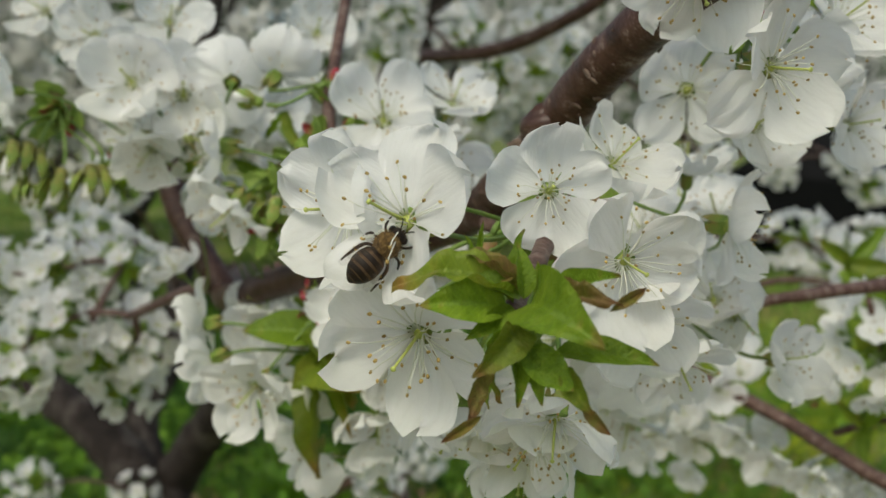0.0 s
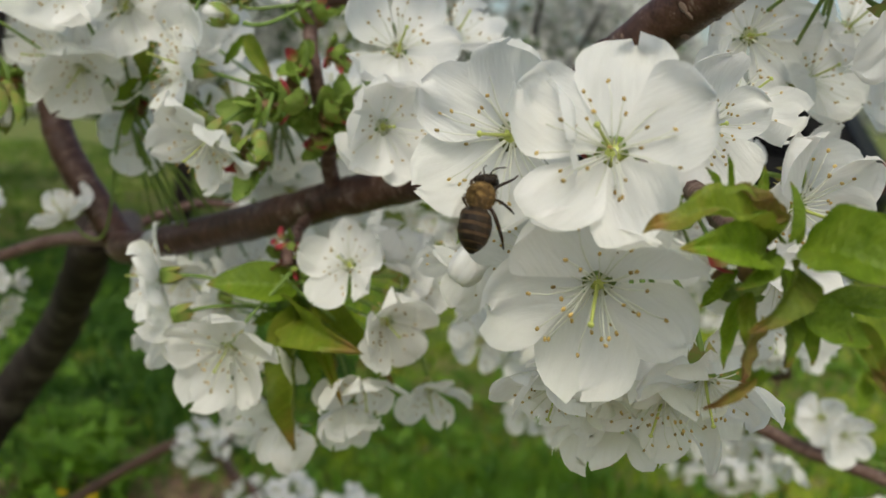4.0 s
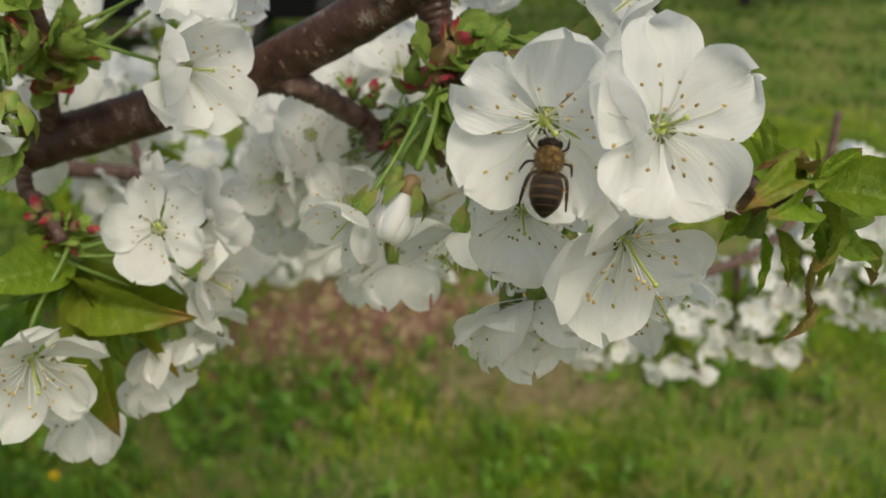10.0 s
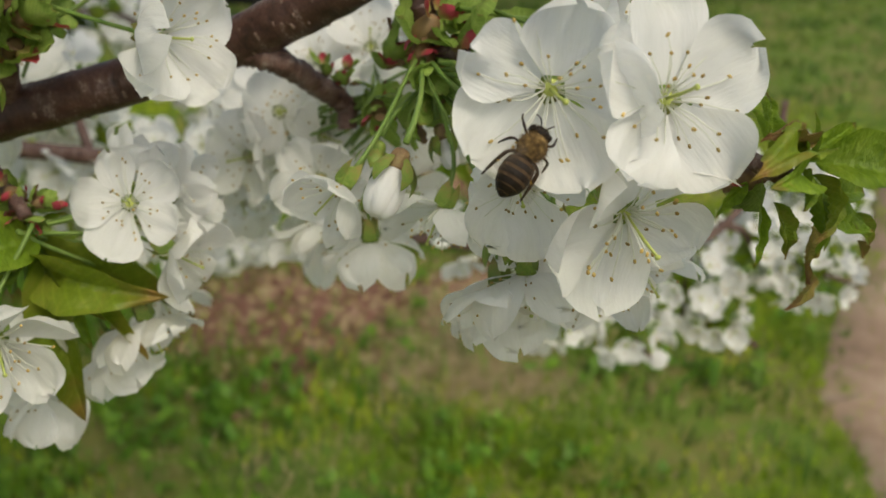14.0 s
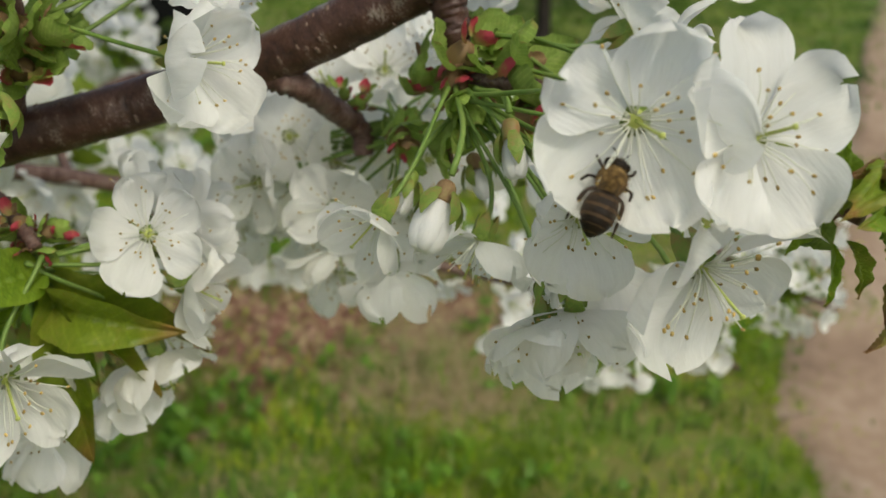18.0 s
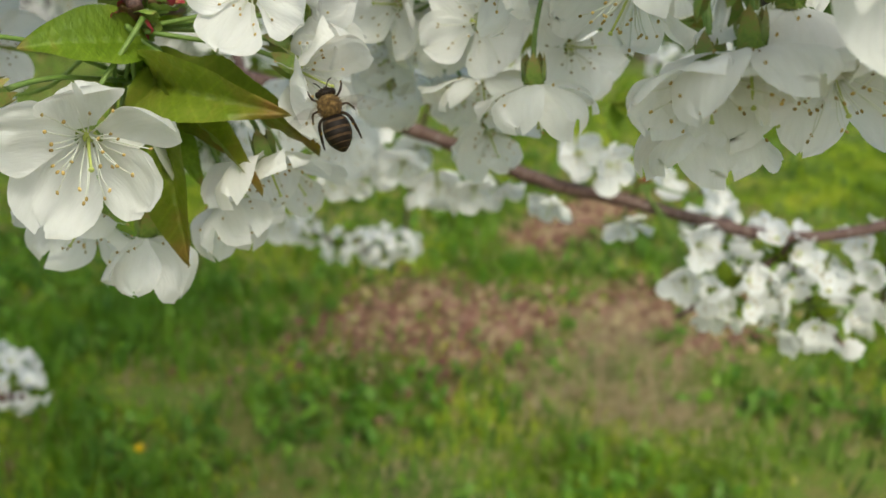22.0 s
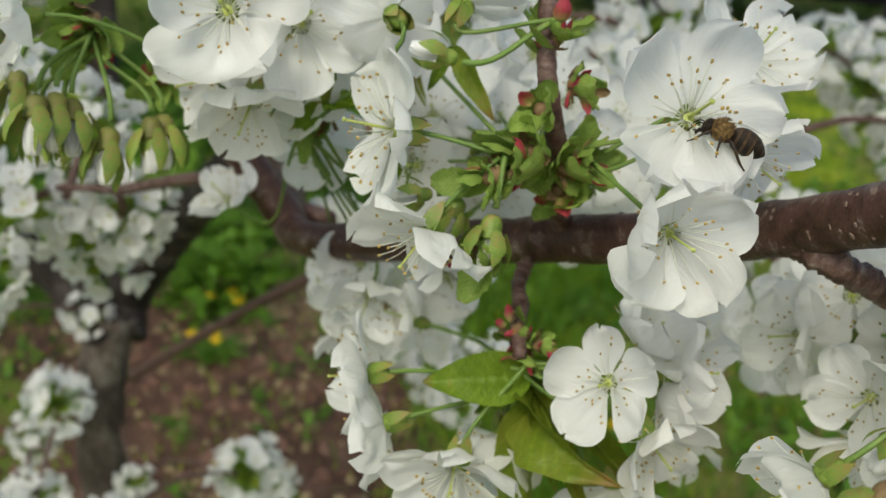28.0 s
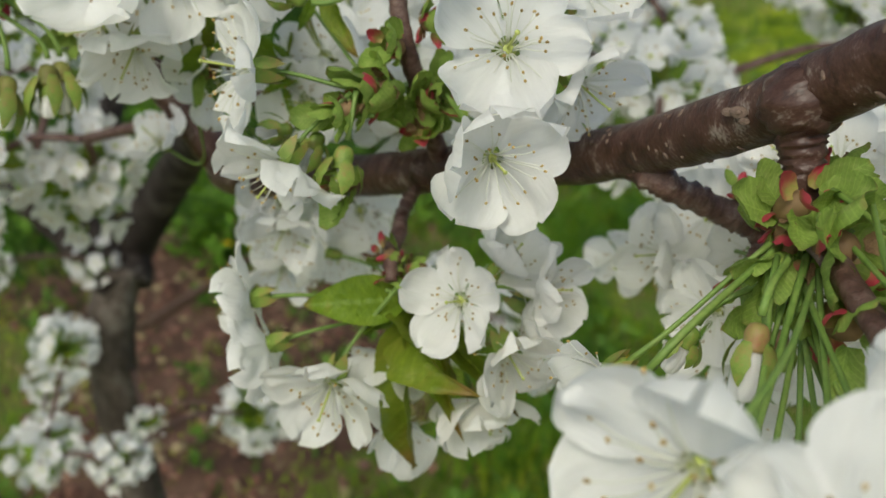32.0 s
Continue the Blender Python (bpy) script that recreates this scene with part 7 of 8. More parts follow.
branch_object(tree, 'twig', [(0.0853, 0.4737, 1.2848), (0.0940, 0.5005, 1.2998), (0.1041, 0.5326, 1.3019), (0.1128, 0.5602, 1.3099)], 0.0026, 0.0014, 14, 7, 0.2, M_TWIG, 59.0)
branch_object(tree, 'twig', [(0.1041, 0.5326, 1.3019), (0.0952, 0.5494, 1.3067), (0.0896, 0.5657, 1.3042), (0.0777, 0.5932, 1.3062)], 0.0024, 0.0014, 14, 7, 0.2, M_TWIG, 58.0)
branch_object(tree, 'twig', [(0.0968, 0.5492, 1.3031), (0.1180, 0.5562, 1.2932), (0.1367, 0.5599, 1.2731), (0.1602, 0.5662, 1.2554)], 0.0025, 0.0014, 14, 7, 0.2, M_TWIG, 57.0)
branch_object(tree, 'twig', [(0.0896, 0.5657, 1.3042), (0.1026, 0.5885, 1.3006), (0.1107, 0.6172, 1.2853), (0.1215, 0.6434, 1.2757)], 0.0026, 0.0014, 14, 7, 0.2, M_TWIG, 56.0)
branch_object(tree, 'twig', [(0.1107, 0.6172, 1.2853), (0.0947, 0.6249, 1.3049), (0.0817, 0.6296, 1.3158), (0.0619, 0.6381, 1.3366)], 0.0025, 0.0014, 14, 7, 0.2, M_TWIG, 55.0)
branch_object(tree, 'twig', [(0.1107, 0.6172, 1.2853), (0.1346, 0.6253, 1.2831), (0.1621, 0.6329, 1.2697), (0.1897, 0.6413, 1.2613)], 0.0025, 0.0014, 14, 7, 0.2, M_TWIG, 54.0)
branch_object(tree, 'twig', [(0.1621, 0.6329, 1.2697), (0.1586, 0.6425, 1.2857), (0.1522, 0.6551, 1.2948), (0.1437, 0.6741, 1.3163)], 0.0024, 0.0014, 14, 7, 0.2, M_TWIG, 53.0)
branch_object(tree, 'twig', [(0.1522, 0.6551, 1.2948), (0.1343, 0.6730, 1.3215), (0.1136, 0.6847, 1.3355), (0.0954, 0.6987, 1.3548)], 0.0026, 0.0014, 14, 7, 0.2, M_TWIG, 52.0)
branch_object(tree, 'twig', [(0.1136, 0.6847, 1.3355), (0.1319, 0.7059, 1.3443), (0.1562, 0.7302, 1.3405), (0.1766, 0.7520, 1.3429)], 0.0026, 0.0014, 14, 7, 0.2, M_TWIG, 51.0)
branch_object(tree, 'twig', [(0.0509, 1.0203, 1.4559), (0.0714, 1.0444, 1.4607), (0.0932, 1.0707, 1.4523), (0.1124, 1.0936, 1.4506)], 0.0026, 0.0014, 14, 7, 0.2, M_TWIG, 50.0)
branch_object(tree, 'twig', [(-0.0514, 1.1507, 0.8784), (-0.0731, 1.1561, 0.9078), (-0.1017, 1.1553, 0.9237), (-0.1239, 1.1573, 0.9437)], 0.0026, 0.0014, 14, 7, 0.2, M_TWIG, 49.0)
branch_object(tree, 'twig', [(0.1621, 0.6329, 1.2697), (0.1621, 0.6458, 1.2459), (0.1626, 0.6650, 1.2082), (0.1627, 0.6790, 1.1816)], 0.0026, 0.0014, 14, 7, 0.2, M_TWIG, 48.0)
branch_object(tree, 'twig', [(0.1626, 0.6650, 1.2082), (0.1657, 0.6563, 1.2056), (0.1710, 0.6469, 1.1987), (0.1824, 0.6224, 1.1858)], 0.0023, 0.0014, 14, 7, 0.2, M_TWIG, 47.0)
branch_object(tree, 'twig', [(-0.0861, 1.2460, 0.8589), (-0.0617, 1.2540, 0.8933), (-0.0397, 1.2581, 0.9132), (-0.0205, 1.2631, 0.9358)], 0.0026, 0.0014, 14, 7, 0.2, M_TWIG, 46.0)
branch_object(tree, 'twig', [(0.0932, 1.0707, 1.4523), (0.0710, 1.0897, 1.4438), (0.0421, 1.1162, 1.4203), (0.0218, 1.1343, 1.4076)], 0.0027, 0.0014, 14, 7, 0.2, M_TWIG, 45.0)
branch_object(tree, 'twig', [(-0.1116, 0.4814, 1.3147), (-0.0776, 0.4982, 1.3272), (-0.0393, 0.5089, 1.3240), (-0.0114, 0.5196, 1.3276)], 0.0027, 0.0014, 14, 7, 0.2, M_TWIG, 44.0)
branch_object(tree, 'twig', [(0.1562, 0.7302, 1.3405), (0.1380, 0.7617, 1.3304), (0.1258, 0.7937, 1.3043), (0.1143, 0.8178, 1.2906)], 0.0027, 0.0014, 14, 7, 0.2, M_TWIG, 43.0)
branch_object(tree, 'twig', [(0.1258, 0.7937, 1.3043), (0.1442, 0.8083, 1.2905), (0.1580, 0.8271, 1.2644), (0.1738, 0.8435, 1.2448)], 0.0026, 0.0014, 14, 7, 0.2, M_TWIG, 42.0)
branch_object(tree, 'twig', [(-0.3875, 1.1275, 0.8325), (-0.4162, 1.1052, 0.8417), (-0.4493, 1.0749, 0.8347), (-0.4722, 1.0554, 0.8354)], 0.0027, 0.0014, 14, 7, 0.2, M_TWIG, 41.0)
branch_object(tree, 'twig', [(-0.4493, 1.0749, 0.8347), (-0.4669, 1.0616, 0.8142), (-0.4785, 1.0524, 0.7807), (-0.4919, 1.0421, 0.7560)], 0.0026, 0.0014, 14, 7, 0.2, M_TWIG, 40.0)
branch_object(tree, 'twig', [(0.0932, 1.0707, 1.4523), (0.1149, 1.0981, 1.4789), (0.1392, 1.1268, 1.4893), (0.1561, 1.1475, 1.5029)], 0.0027, 0.0014, 14, 7, 0.2, M_TWIG, 39.0)
branch_object(tree, 'twig', [(0.0057, 0.9718, 1.4736), (-0.0214, 0.9521, 1.4985), (-0.0567, 0.9253, 1.5064), (-0.0788, 0.9087, 1.5181)], 0.0027, 0.0014, 14, 7, 0.2, M_TWIG, 38.0)
branch_object(tree, 'twig', [(-0.0567, 0.9253, 1.5064), (-0.0621, 0.9205, 1.4909), (-0.0679, 0.9197, 1.4670), (-0.0761, 0.9156, 1.4384)], 0.0024, 0.0014, 14, 7, 0.2, M_TWIG, 37.0)
branch_object(tree, 'twig', [(-0.0393, 0.5089, 1.3240), (-0.0338, 0.5528, 1.3296), (-0.0198, 0.5929, 1.3180), (-0.0130, 0.6221, 1.3159)], 0.0027, 0.0014, 14, 7, 0.2, M_TWIG, 36.0)
branch_object(tree, 'twig', [(-0.0198, 0.5929, 1.3180), (-0.0234, 0.5990, 1.3157), (-0.0272, 0.6044, 1.3103), (-0.0415, 0.6263, 1.2955)], 0.0023, 0.0014, 14, 7, 0.2, M_TWIG, 35.0)
branch_object(tree, 'twig', [(0.1136, 0.6847, 1.3355), (0.0747, 0.6944, 1.3462), (0.0271, 0.7127, 1.3387), (-0.0015, 0.7220, 1.3397)], 0.0027, 0.0014, 14, 7, 0.2, M_TWIG, 34.0)
branch_object(tree, 'twig', [(-0.4000, 1.1300, 0.7500), (-0.3820, 1.0797, 0.7547), (-0.3588, 1.0189, 0.7355), (-0.3484, 0.9910, 0.7318)], 0.0029, 0.0014, 14, 7, 0.2, M_TWIG, 33.0)
branch_object(tree, 'twig', [(-0.4785, 1.0524, 0.7807), (-0.4660, 0.9939, 0.7930), (-0.4434, 0.9381, 0.7813), (-0.4345, 0.9094, 0.7814)], 0.0029, 0.0014, 14, 7, 0.2, M_TWIG, 32.0)
branch_object(tree, 'twig', [(-0.4122, 1.1129, 0.9233), (-0.4582, 1.0758, 0.9533), (-0.5124, 1.0460, 0.9582), (-0.5364, 1.0300, 0.9665)], 0.0030, 0.0014, 14, 7, 0.2, M_TWIG, 31.0)
branch_object(tree, 'twig', [(-0.4063, 1.1375, 0.6625), (-0.3323, 1.1447, 0.6725), (-0.2676, 1.1381, 0.6548), (-0.2377, 1.1383, 0.6531)], 0.0030, 0.0014, 14, 7, 0.2, M_TWIG, 30.0)
branch_object(tree, 'twig', [(-0.2676, 1.1381, 0.6548), (-0.2539, 1.1301, 0.6482), (-0.2368, 1.1251, 0.6338), (-0.2134, 1.1152, 0.6179)], 0.0024, 0.0014, 14, 7, 0.2, M_TWIG, 29.0)
branch_object(tree, 'twig', [(-0.2368, 1.1251, 0.6338), (-0.2180, 1.1249, 0.6417), (-0.1973, 1.1248, 0.6416), (-0.1679, 1.1245, 0.6474)], 0.0024, 0.0014, 14, 7, 0.2, M_TWIG, 28.0)
branch_object(tree, 'twig', [(0.1621, 0.6329, 1.2697), (0.2427, 0.6415, 1.2888), (0.3095, 0.6391, 1.2784), (0.3394, 0.6403, 1.2801)], 0.0031, 0.0014, 14, 7, 0.2, M_TWIG, 27.0)
branch_object(tree, 'twig', [(0.3095, 0.6391, 1.2784), (0.3160, 0.6284, 1.2747), (0.3220, 0.6204, 1.2658), (0.3366, 0.5986, 1.2512)], 0.0024, 0.0014, 14, 7, 0.2, M_TWIG, 26.0)
branch_object(tree, 'twig', [(-0.4434, 0.9381, 0.7813), (-0.4258, 0.8736, 0.8431), (-0.3910, 0.7991, 0.8703), (-0.3820, 0.7750, 0.8858)], 0.0032, 0.0014, 14, 7, 0.2, M_TWIG, 25.0)
branch_object(tree, 'twig', [(-0.3910, 0.7991, 0.8703), (-0.3535, 0.7953, 0.8758), (-0.3163, 0.7899, 0.8662), (-0.2866, 0.7862, 0.8646)], 0.0027, 0.0014, 14, 7, 0.2, M_TWIG, 24.0)
branch_object(tree, 'twig', [(-0.3910, 0.7991, 0.8703), (-0.3790, 0.8386, 0.9156), (-0.3780, 0.8880, 0.9383), (-0.3746, 0.9117, 0.9564)], 0.0029, 0.0014, 14, 7, 0.2, M_TWIG, 23.0)
branch_object(tree, 'twig', [(-0.3163, 0.7899, 0.8662), (-0.2644, 0.8646, 0.8588), (-0.2072, 0.9225, 0.8155), (-0.1889, 0.9447, 0.8070)], 0.0033, 0.0014, 14, 7, 0.2, M_TWIG, 22.0)
branch_object(tree, 'twig', [(0.1580, 0.8271, 1.2644), (0.2405, 0.8473, 1.2946), (0.3403, 0.8747, 1.2869), (0.3692, 0.8822, 1.2904)], 0.0033, 0.0014, 14, 7, 0.2, M_TWIG, 21.0)
branch_object(tree, 'twig', [(0.3403, 0.8747, 1.2869), (0.3588, 0.8656, 1.2781), (0.3748, 0.8585, 1.2600), (0.3970, 0.8481, 1.2426)], 0.0025, 0.0014, 14, 7, 0.2, M_TWIG, 20.0)
branch_object(tree, 'twig', [(0.3748, 0.8585, 1.2600), (0.3923, 0.8746, 1.2467), (0.4056, 0.8853, 1.2224), (0.4222, 0.8999, 1.2021)], 0.0025, 0.0014, 14, 7, 0.2, M_TWIG, 19.0)
branch_object(tree, 'twig', [(0.4056, 0.8853, 1.2224), (0.4212, 0.8742, 1.2174), (0.4400, 0.8668, 1.2037), (0.4638, 0.8539, 1.1908)], 0.0025, 0.0014, 14, 7, 0.2, M_TWIG, 18.0)
branch_object(tree, 'twig', [(0.4056, 0.8853, 1.2224), (0.4133, 0.9019, 1.2568), (0.4250, 0.9173, 1.2778), (0.4337, 0.9317, 1.3026)], 0.0026, 0.0014, 14, 7, 0.2, M_TWIG, 17.0)
branch_object(tree, 'twig', [(0.4250, 0.9173, 1.2778), (0.4480, 0.9567, 1.2706), (0.4631, 0.9906, 1.2458), (0.4761, 1.0154, 1.2349)], 0.0027, 0.0014, 14, 7, 0.2, M_TWIG, 16.0)
branch_object(tree, 'twig', [(0.4631, 0.9906, 1.2458), (0.5113, 0.9588, 1.2304), (0.5551, 0.9390, 1.1913), (0.5784, 0.9259, 1.1775)], 0.0029, 0.0014, 14, 7, 0.2, M_TWIG, 15.0)
branch_object(tree, 'twig', [(0.5551, 0.9390, 1.1913), (0.6072, 0.9775, 1.1940), (0.6725, 1.0063, 1.1692), (0.6982, 1.0210, 1.1644)], 0.0030, 0.0014, 14, 7, 0.2, M_TWIG, 14.0)
branch_object(tree, 'twig', [(-0.4254, 1.3750, 1.1388), (-0.4319, 1.2622, 1.2583), (-0.4352, 1.1478, 1.3196), (-0.4362, 1.1243, 1.3383)], 0.0039, 0.0014, 14, 7, 0.2, M_TWIG, 13.0)
branch_object(tree, 'twig', [(-0.4352, 1.1478, 1.3196), (-0.4533, 1.1177, 1.3149), (-0.4787, 1.0935, 1.2955), (-0.4964, 1.0713, 1.2856)], 0.0026, 0.0014, 14, 7, 0.2, M_TWIG, 12.0)
branch_object(tree, 'twig', [(0.6725, 1.0063, 1.1692), (0.6644, 1.0604, 1.0574), (0.6606, 1.0855, 0.8870), (0.6594, 1.0936, 0.8581)], 0.0040, 0.0014, 14, 7, 0.2, M_TWIG, 11.0)
branch_object(tree, 'twig', [(0.6606, 1.0855, 0.8870), (0.6383, 1.0889, 0.8905), (0.6200, 1.0945, 0.8857), (0.5907, 1.1009, 0.8848)], 0.0024, 0.0014, 14, 7, 0.2, M_TWIG, 10.0)
branch_object(tree, 'twig', [(0.6198, 1.0988, 0.8914), (0.5953, 1.1121, 0.8996), (0.5657, 1.1201, 0.8961), (0.5379, 1.1310, 0.8985)], 0.0025, 0.0014, 14, 7, 0.2, M_TWIG, 8.0)
branch_object(tree, 'twig', [(0.5657, 1.1201, 0.8961), (0.5382, 1.1210, 0.9191), (0.5144, 1.1276, 0.9298), (0.4896, 1.1313, 0.9462)], 0.0026, 0.0014, 14, 7, 0.2, M_TWIG, 7.0)
branch_object(tree, 'twig', [(0.1392, 1.1268, 1.4893), (0.2470, 1.2244, 1.4498), (0.3783, 1.3108, 1.3432), (0.3997, 1.3273, 1.3302)], 0.0042, 0.0014, 14, 7, 0.2, M_TWIG, 6.0)
branch_object(tree, 'twig', [(0.3783, 1.3108, 1.3432), (0.5094, 1.3692, 1.3719), (0.6196, 1.4149, 1.3480), (0.6471, 1.4268, 1.3486)], 0.0038, 0.0014, 14, 7, 0.2, M_TWIG, 5.0)
branch_object(tree, 'twig', [(0.6196, 1.4149, 1.3480), (0.6387, 1.4093, 1.3318), (0.6551, 1.4092, 1.3043), (0.6739, 1.4062, 1.2811)], 0.0025, 0.0014, 14, 7, 0.2, M_TWIG, 4.0)
branch_object(tree, 'twig', [(0.6196, 1.4149, 1.3480), (0.5792, 1.4685, 1.3489), (0.5501, 1.5121, 1.3254), (0.5330, 1.5360, 1.3198)], 0.0029, 0.0014, 14, 7, 0.2, M_TWIG, 3.0)
branch_object(tree, 'twig', [(0.6725, 1.0063, 1.1692), (0.8252, 0.9457, 1.1959), (0.9864, 0.8889, 1.1555), (1.0145, 0.8784, 1.1543)], 0.0042, 0.0014, 14, 7, 0.2, M_TWIG, 2.0)
branch_object(tree, 'twig', [(0.9864, 0.8889, 1.1555), (1.0075, 0.8746, 1.1561), (1.0240, 0.8634, 1.1475), (1.0485, 0.8469, 1.1423)], 0.0025, 0.0014, 14, 7, 0.2, M_TWIG, 1.0)
branch_object(tree, 'twig', [(1.0240, 0.8634, 1.1475), (1.0391, 0.8773, 1.1277), (1.0541, 0.8848, 1.0950), (1.0681, 0.8949, 1.0704)], 0.0026, 0.0014, 14, 7, 0.2, M_TWIG, 0.0)


branch_object(tree, 'twig', [(-0.2043, 0.5652, 1.2773), (-0.2080, 0.5800, 1.2580), (-0.2340, 0.6010, 1.2440), (-0.2310, 0.6130, 1.2180)], 0.0026, 0.0014, 20, 7, 0.2, M_TWIG, 90.0)


# ---- young leaves ----
branch_object(tree, 'spur', [(0.0269, 0.2190, 1.3785), (0.0202, 0.1766, 1.3782), (0.0094, 0.1302, 1.3719)], 0.0022, 0.0016, 24, 8, 0.3, M_TWIG, 21.0, '', 5)
near_tuft = tuft = leaf_tuft((0.0094, 0.1302, 1.3719), 'tuft of curled fresh green and bronze cherry leaves')
leaf_at(tuft, (0.0006, 0.0005, 0.0022), (-0.0172, -0.0004, 0.0038), (0.00, -0.60, 0.80), 'bronze', 5, 0.85)
leaf_at(tuft, (-0.0005, -0.0007, 0.0013), (-0.0131, -0.0023, 0.0019), (0.00, -0.90, 0.40), 'green', 7, 0.90)
leaf_at(tuft, (0.0014, -0.0003, 0.0035), (-0.0101, 0.0018, 0.0075), (0.10, -0.60, 0.80), 'rusty', 5, 0.55)
leaf_at(tuft, (0.0014, -0.0005, 0.0029), (-0.0058, -0.0041, 0.0064), (0.20, -0.70, 0.70), 'green', 6, 0.90)
leaf_at(tuft, (0.0019, -0.0016, 0.0028), (0.0009, -0.0017, 0.0107), (0.40, -0.90, 0.10), 'green', 6, 0.75)
leaf_at(tuft, (0.0044, 0.0001, 0.0024), (0.0042, 0.0014, 0.0078), (-0.30, -0.95, 0.10), 'green', 9, 0.70)
leaf_at(tuft, (0.0049, -0.0009, 0.0029), (0.0152, -0.0041, 0.0066), (0.00, -0.75, 0.65), 'green', 9, 0.75)
leaf_at(tuft, (0.0029, -0.0028, 0.0024), (0.0110, -0.0167, -0.0005), (-0.35, -0.80, 0.50), 'green', 7, 1.00)
leaf_at(tuft, (0.0062, -0.0044, 0.0016), (0.0144, -0.0120, 0.0037), (0.10, -0.80, 0.60), 'rusty', 5, 0.70)
leaf_at(tuft, (0.0126, -0.0109, 0.0030), (0.0180, -0.0078, 0.0055), (0.10, -0.90, 0.30), 'rusty', 9, 0.60)
leaf_at(tuft, (0.0067, -0.0019, -0.0050), (0.0205, -0.0066, -0.0057), (0.00, -0.75, 0.65), 'green', 6, 0.60)
leaf_at(tuft, (0.0022, -0.0052, -0.0035), (0.0078, -0.0120, -0.0078), (-0.20, -0.90, 0.40), 'green', 8, 0.80)
leaf_at(tuft, (0.0076, -0.0073, -0.0057), (0.0108, -0.0111, -0.0116), (-0.40, -0.90, 0.20), 'bronze', 7, 0.75)
leaf_at(tuft, (0.0096, -0.0096, -0.0104), (0.0134, -0.0100, -0.0145), (-0.40, -0.90, 0.20), 'rusty', 9, 0.80)
leaf_at(tuft, (0.0018, -0.0031, 0.0009), (-0.0055, -0.0074, -0.0073), (0.40, -0.85, 0.30), 'bronze', 7, 0.75)
leaf_at(tuft, (-0.0032, -0.0061, -0.0055), (-0.0060, -0.0080, -0.0144), (0.50, -0.80, 0.20), 'rusty', 8, 0.50)
leaf_at(tuft, (-0.0042, -0.0077, -0.0126), (-0.0099, -0.0061, -0.0171), (0.20, -0.90, 0.40), 'rusty', 9, 0.50)
leaf_at(tuft, (0.0003, -0.0017, 0.0015), (-0.0066, -0.0051, -0.0025), (0.30, -0.85, 0.40), 'green', 9, 0.90)
leaf_at(tuft, (0.0007, -0.0022, -0.0002), (0.0008, -0.0060, -0.0120), (0.20, -0.95, 0.10), 'green', 9, 0.60)
leaf_at(tuft, (0.0033, -0.0032, -0.0032), (0.0043, -0.0063, -0.0117), (-0.20, -0.95, 0.10), 'green', 6, 0.60)
leaf_at(tuft, (-0.0047, 0.0030, 0.0062), (-0.0067, 0.0054, 0.0113), (0.30, -0.90, 0.20), 'green', 9, 0.32)
leaf_at(tuft, (-0.0043, 0.0032, 0.0071), (-0.0037, 0.0056, 0.0132), (-0.20, -0.95, 0.10), 'green', 9, 0.35)
spur_rosette((0.0123, 0.1380, 1.3693), (-0.842, -0.223, 0.491), 0.010, 30, green=3, red=4)
tuft = leaf_tuft((0.0094, 0.1302, 1.3719), 'folded leaf bud with a pale membrane')
leaf_at(tuft, (-0.0002, 0.0035, -0.0054), (-0.0030, 0.0017, -0.0147), (-0.67, -0.67, 0.33), 'green', 1, 0.45)
leaf_at(tuft, (0.0001, 0.0062, -0.0022), (-0.0029, 0.0093, -0.0082), (-0.44, -0.74, 0.51), 'green', 3, 0.7)
leaf_at(tuft, (0.0007, 0.0042, 0.0009), (0.0024, 0.0064, 0.0120), (-0.41, -0.86, 0.31), 'green', 1, 0.42)
leaf_at(tuft, (-0.0004, 0.0013, -0.0042), (-0.0012, -0.0021, -0.0127), (-0.67, -0.67, 0.33), 'bronze', 5, 0.6)
leaf_at(tuft, (-0.0015, 0.0030, 0.0000), (-0.0000, -0.0030, 0.0063), (-0.53, -0.25, 0.81), 'bronze', 2, 1.0)
tuft = leaf_tuft((-0.0372, 0.2862, 1.3275), 'tuft of fresh green and bronze leaves under the branch')
leaf_at(tuft, (-0.0022, -0.0105, 0.0068), (-0.0270, -0.0120, 0.0080), (-0.10, -0.80, 0.58), 'green', 6, 0.95)
leaf_at(tuft, (-0.0020, -0.0105, 0.0030), (-0.0022, -0.0215, -0.0360), (-0.60, -0.76, 0.25), 'bronze', 9, 0.62)
leaf_at(tuft, (-0.0008, -0.0060, -0.0010), (0.0124, -0.0374, -0.0035), (-0.88, -0.40, 0.26), 'bronze', 7, 0.64)
leaf_at(tuft, (0.0000, 0.0000, 0.0000), (0.0221, -0.0327, -0.0135), (-0.19, -0.66, 0.72), 'bronze', 9, 0.42)
leaf_at(tuft, (0.0000, 0.0000, 0.0000), (0.0092, -0.0321, -0.0200), (-0.12, -0.93, 0.35), 'bronze', 9, 0.36)
leaf_at(tuft, (0.0000, 0.0000, 0.0000), (0.0042, -0.0162, -0.0215), (-0.31, -0.88, 0.36), 'green', 4, 0.6)
leaf_at(tuft, (0.0000, 0.0000, 0.0000), (0.0082, -0.0202, -0.0145), (-0.41, -0.84, 0.37), 'bronze', 3, 0.6)
leaf_at(tuft, (0.0000, 0.0000, 0.0000), (-0.0145, -0.0077, -0.0041), (-0.28, -0.54, 0.79), 'green', 3, 0.7)
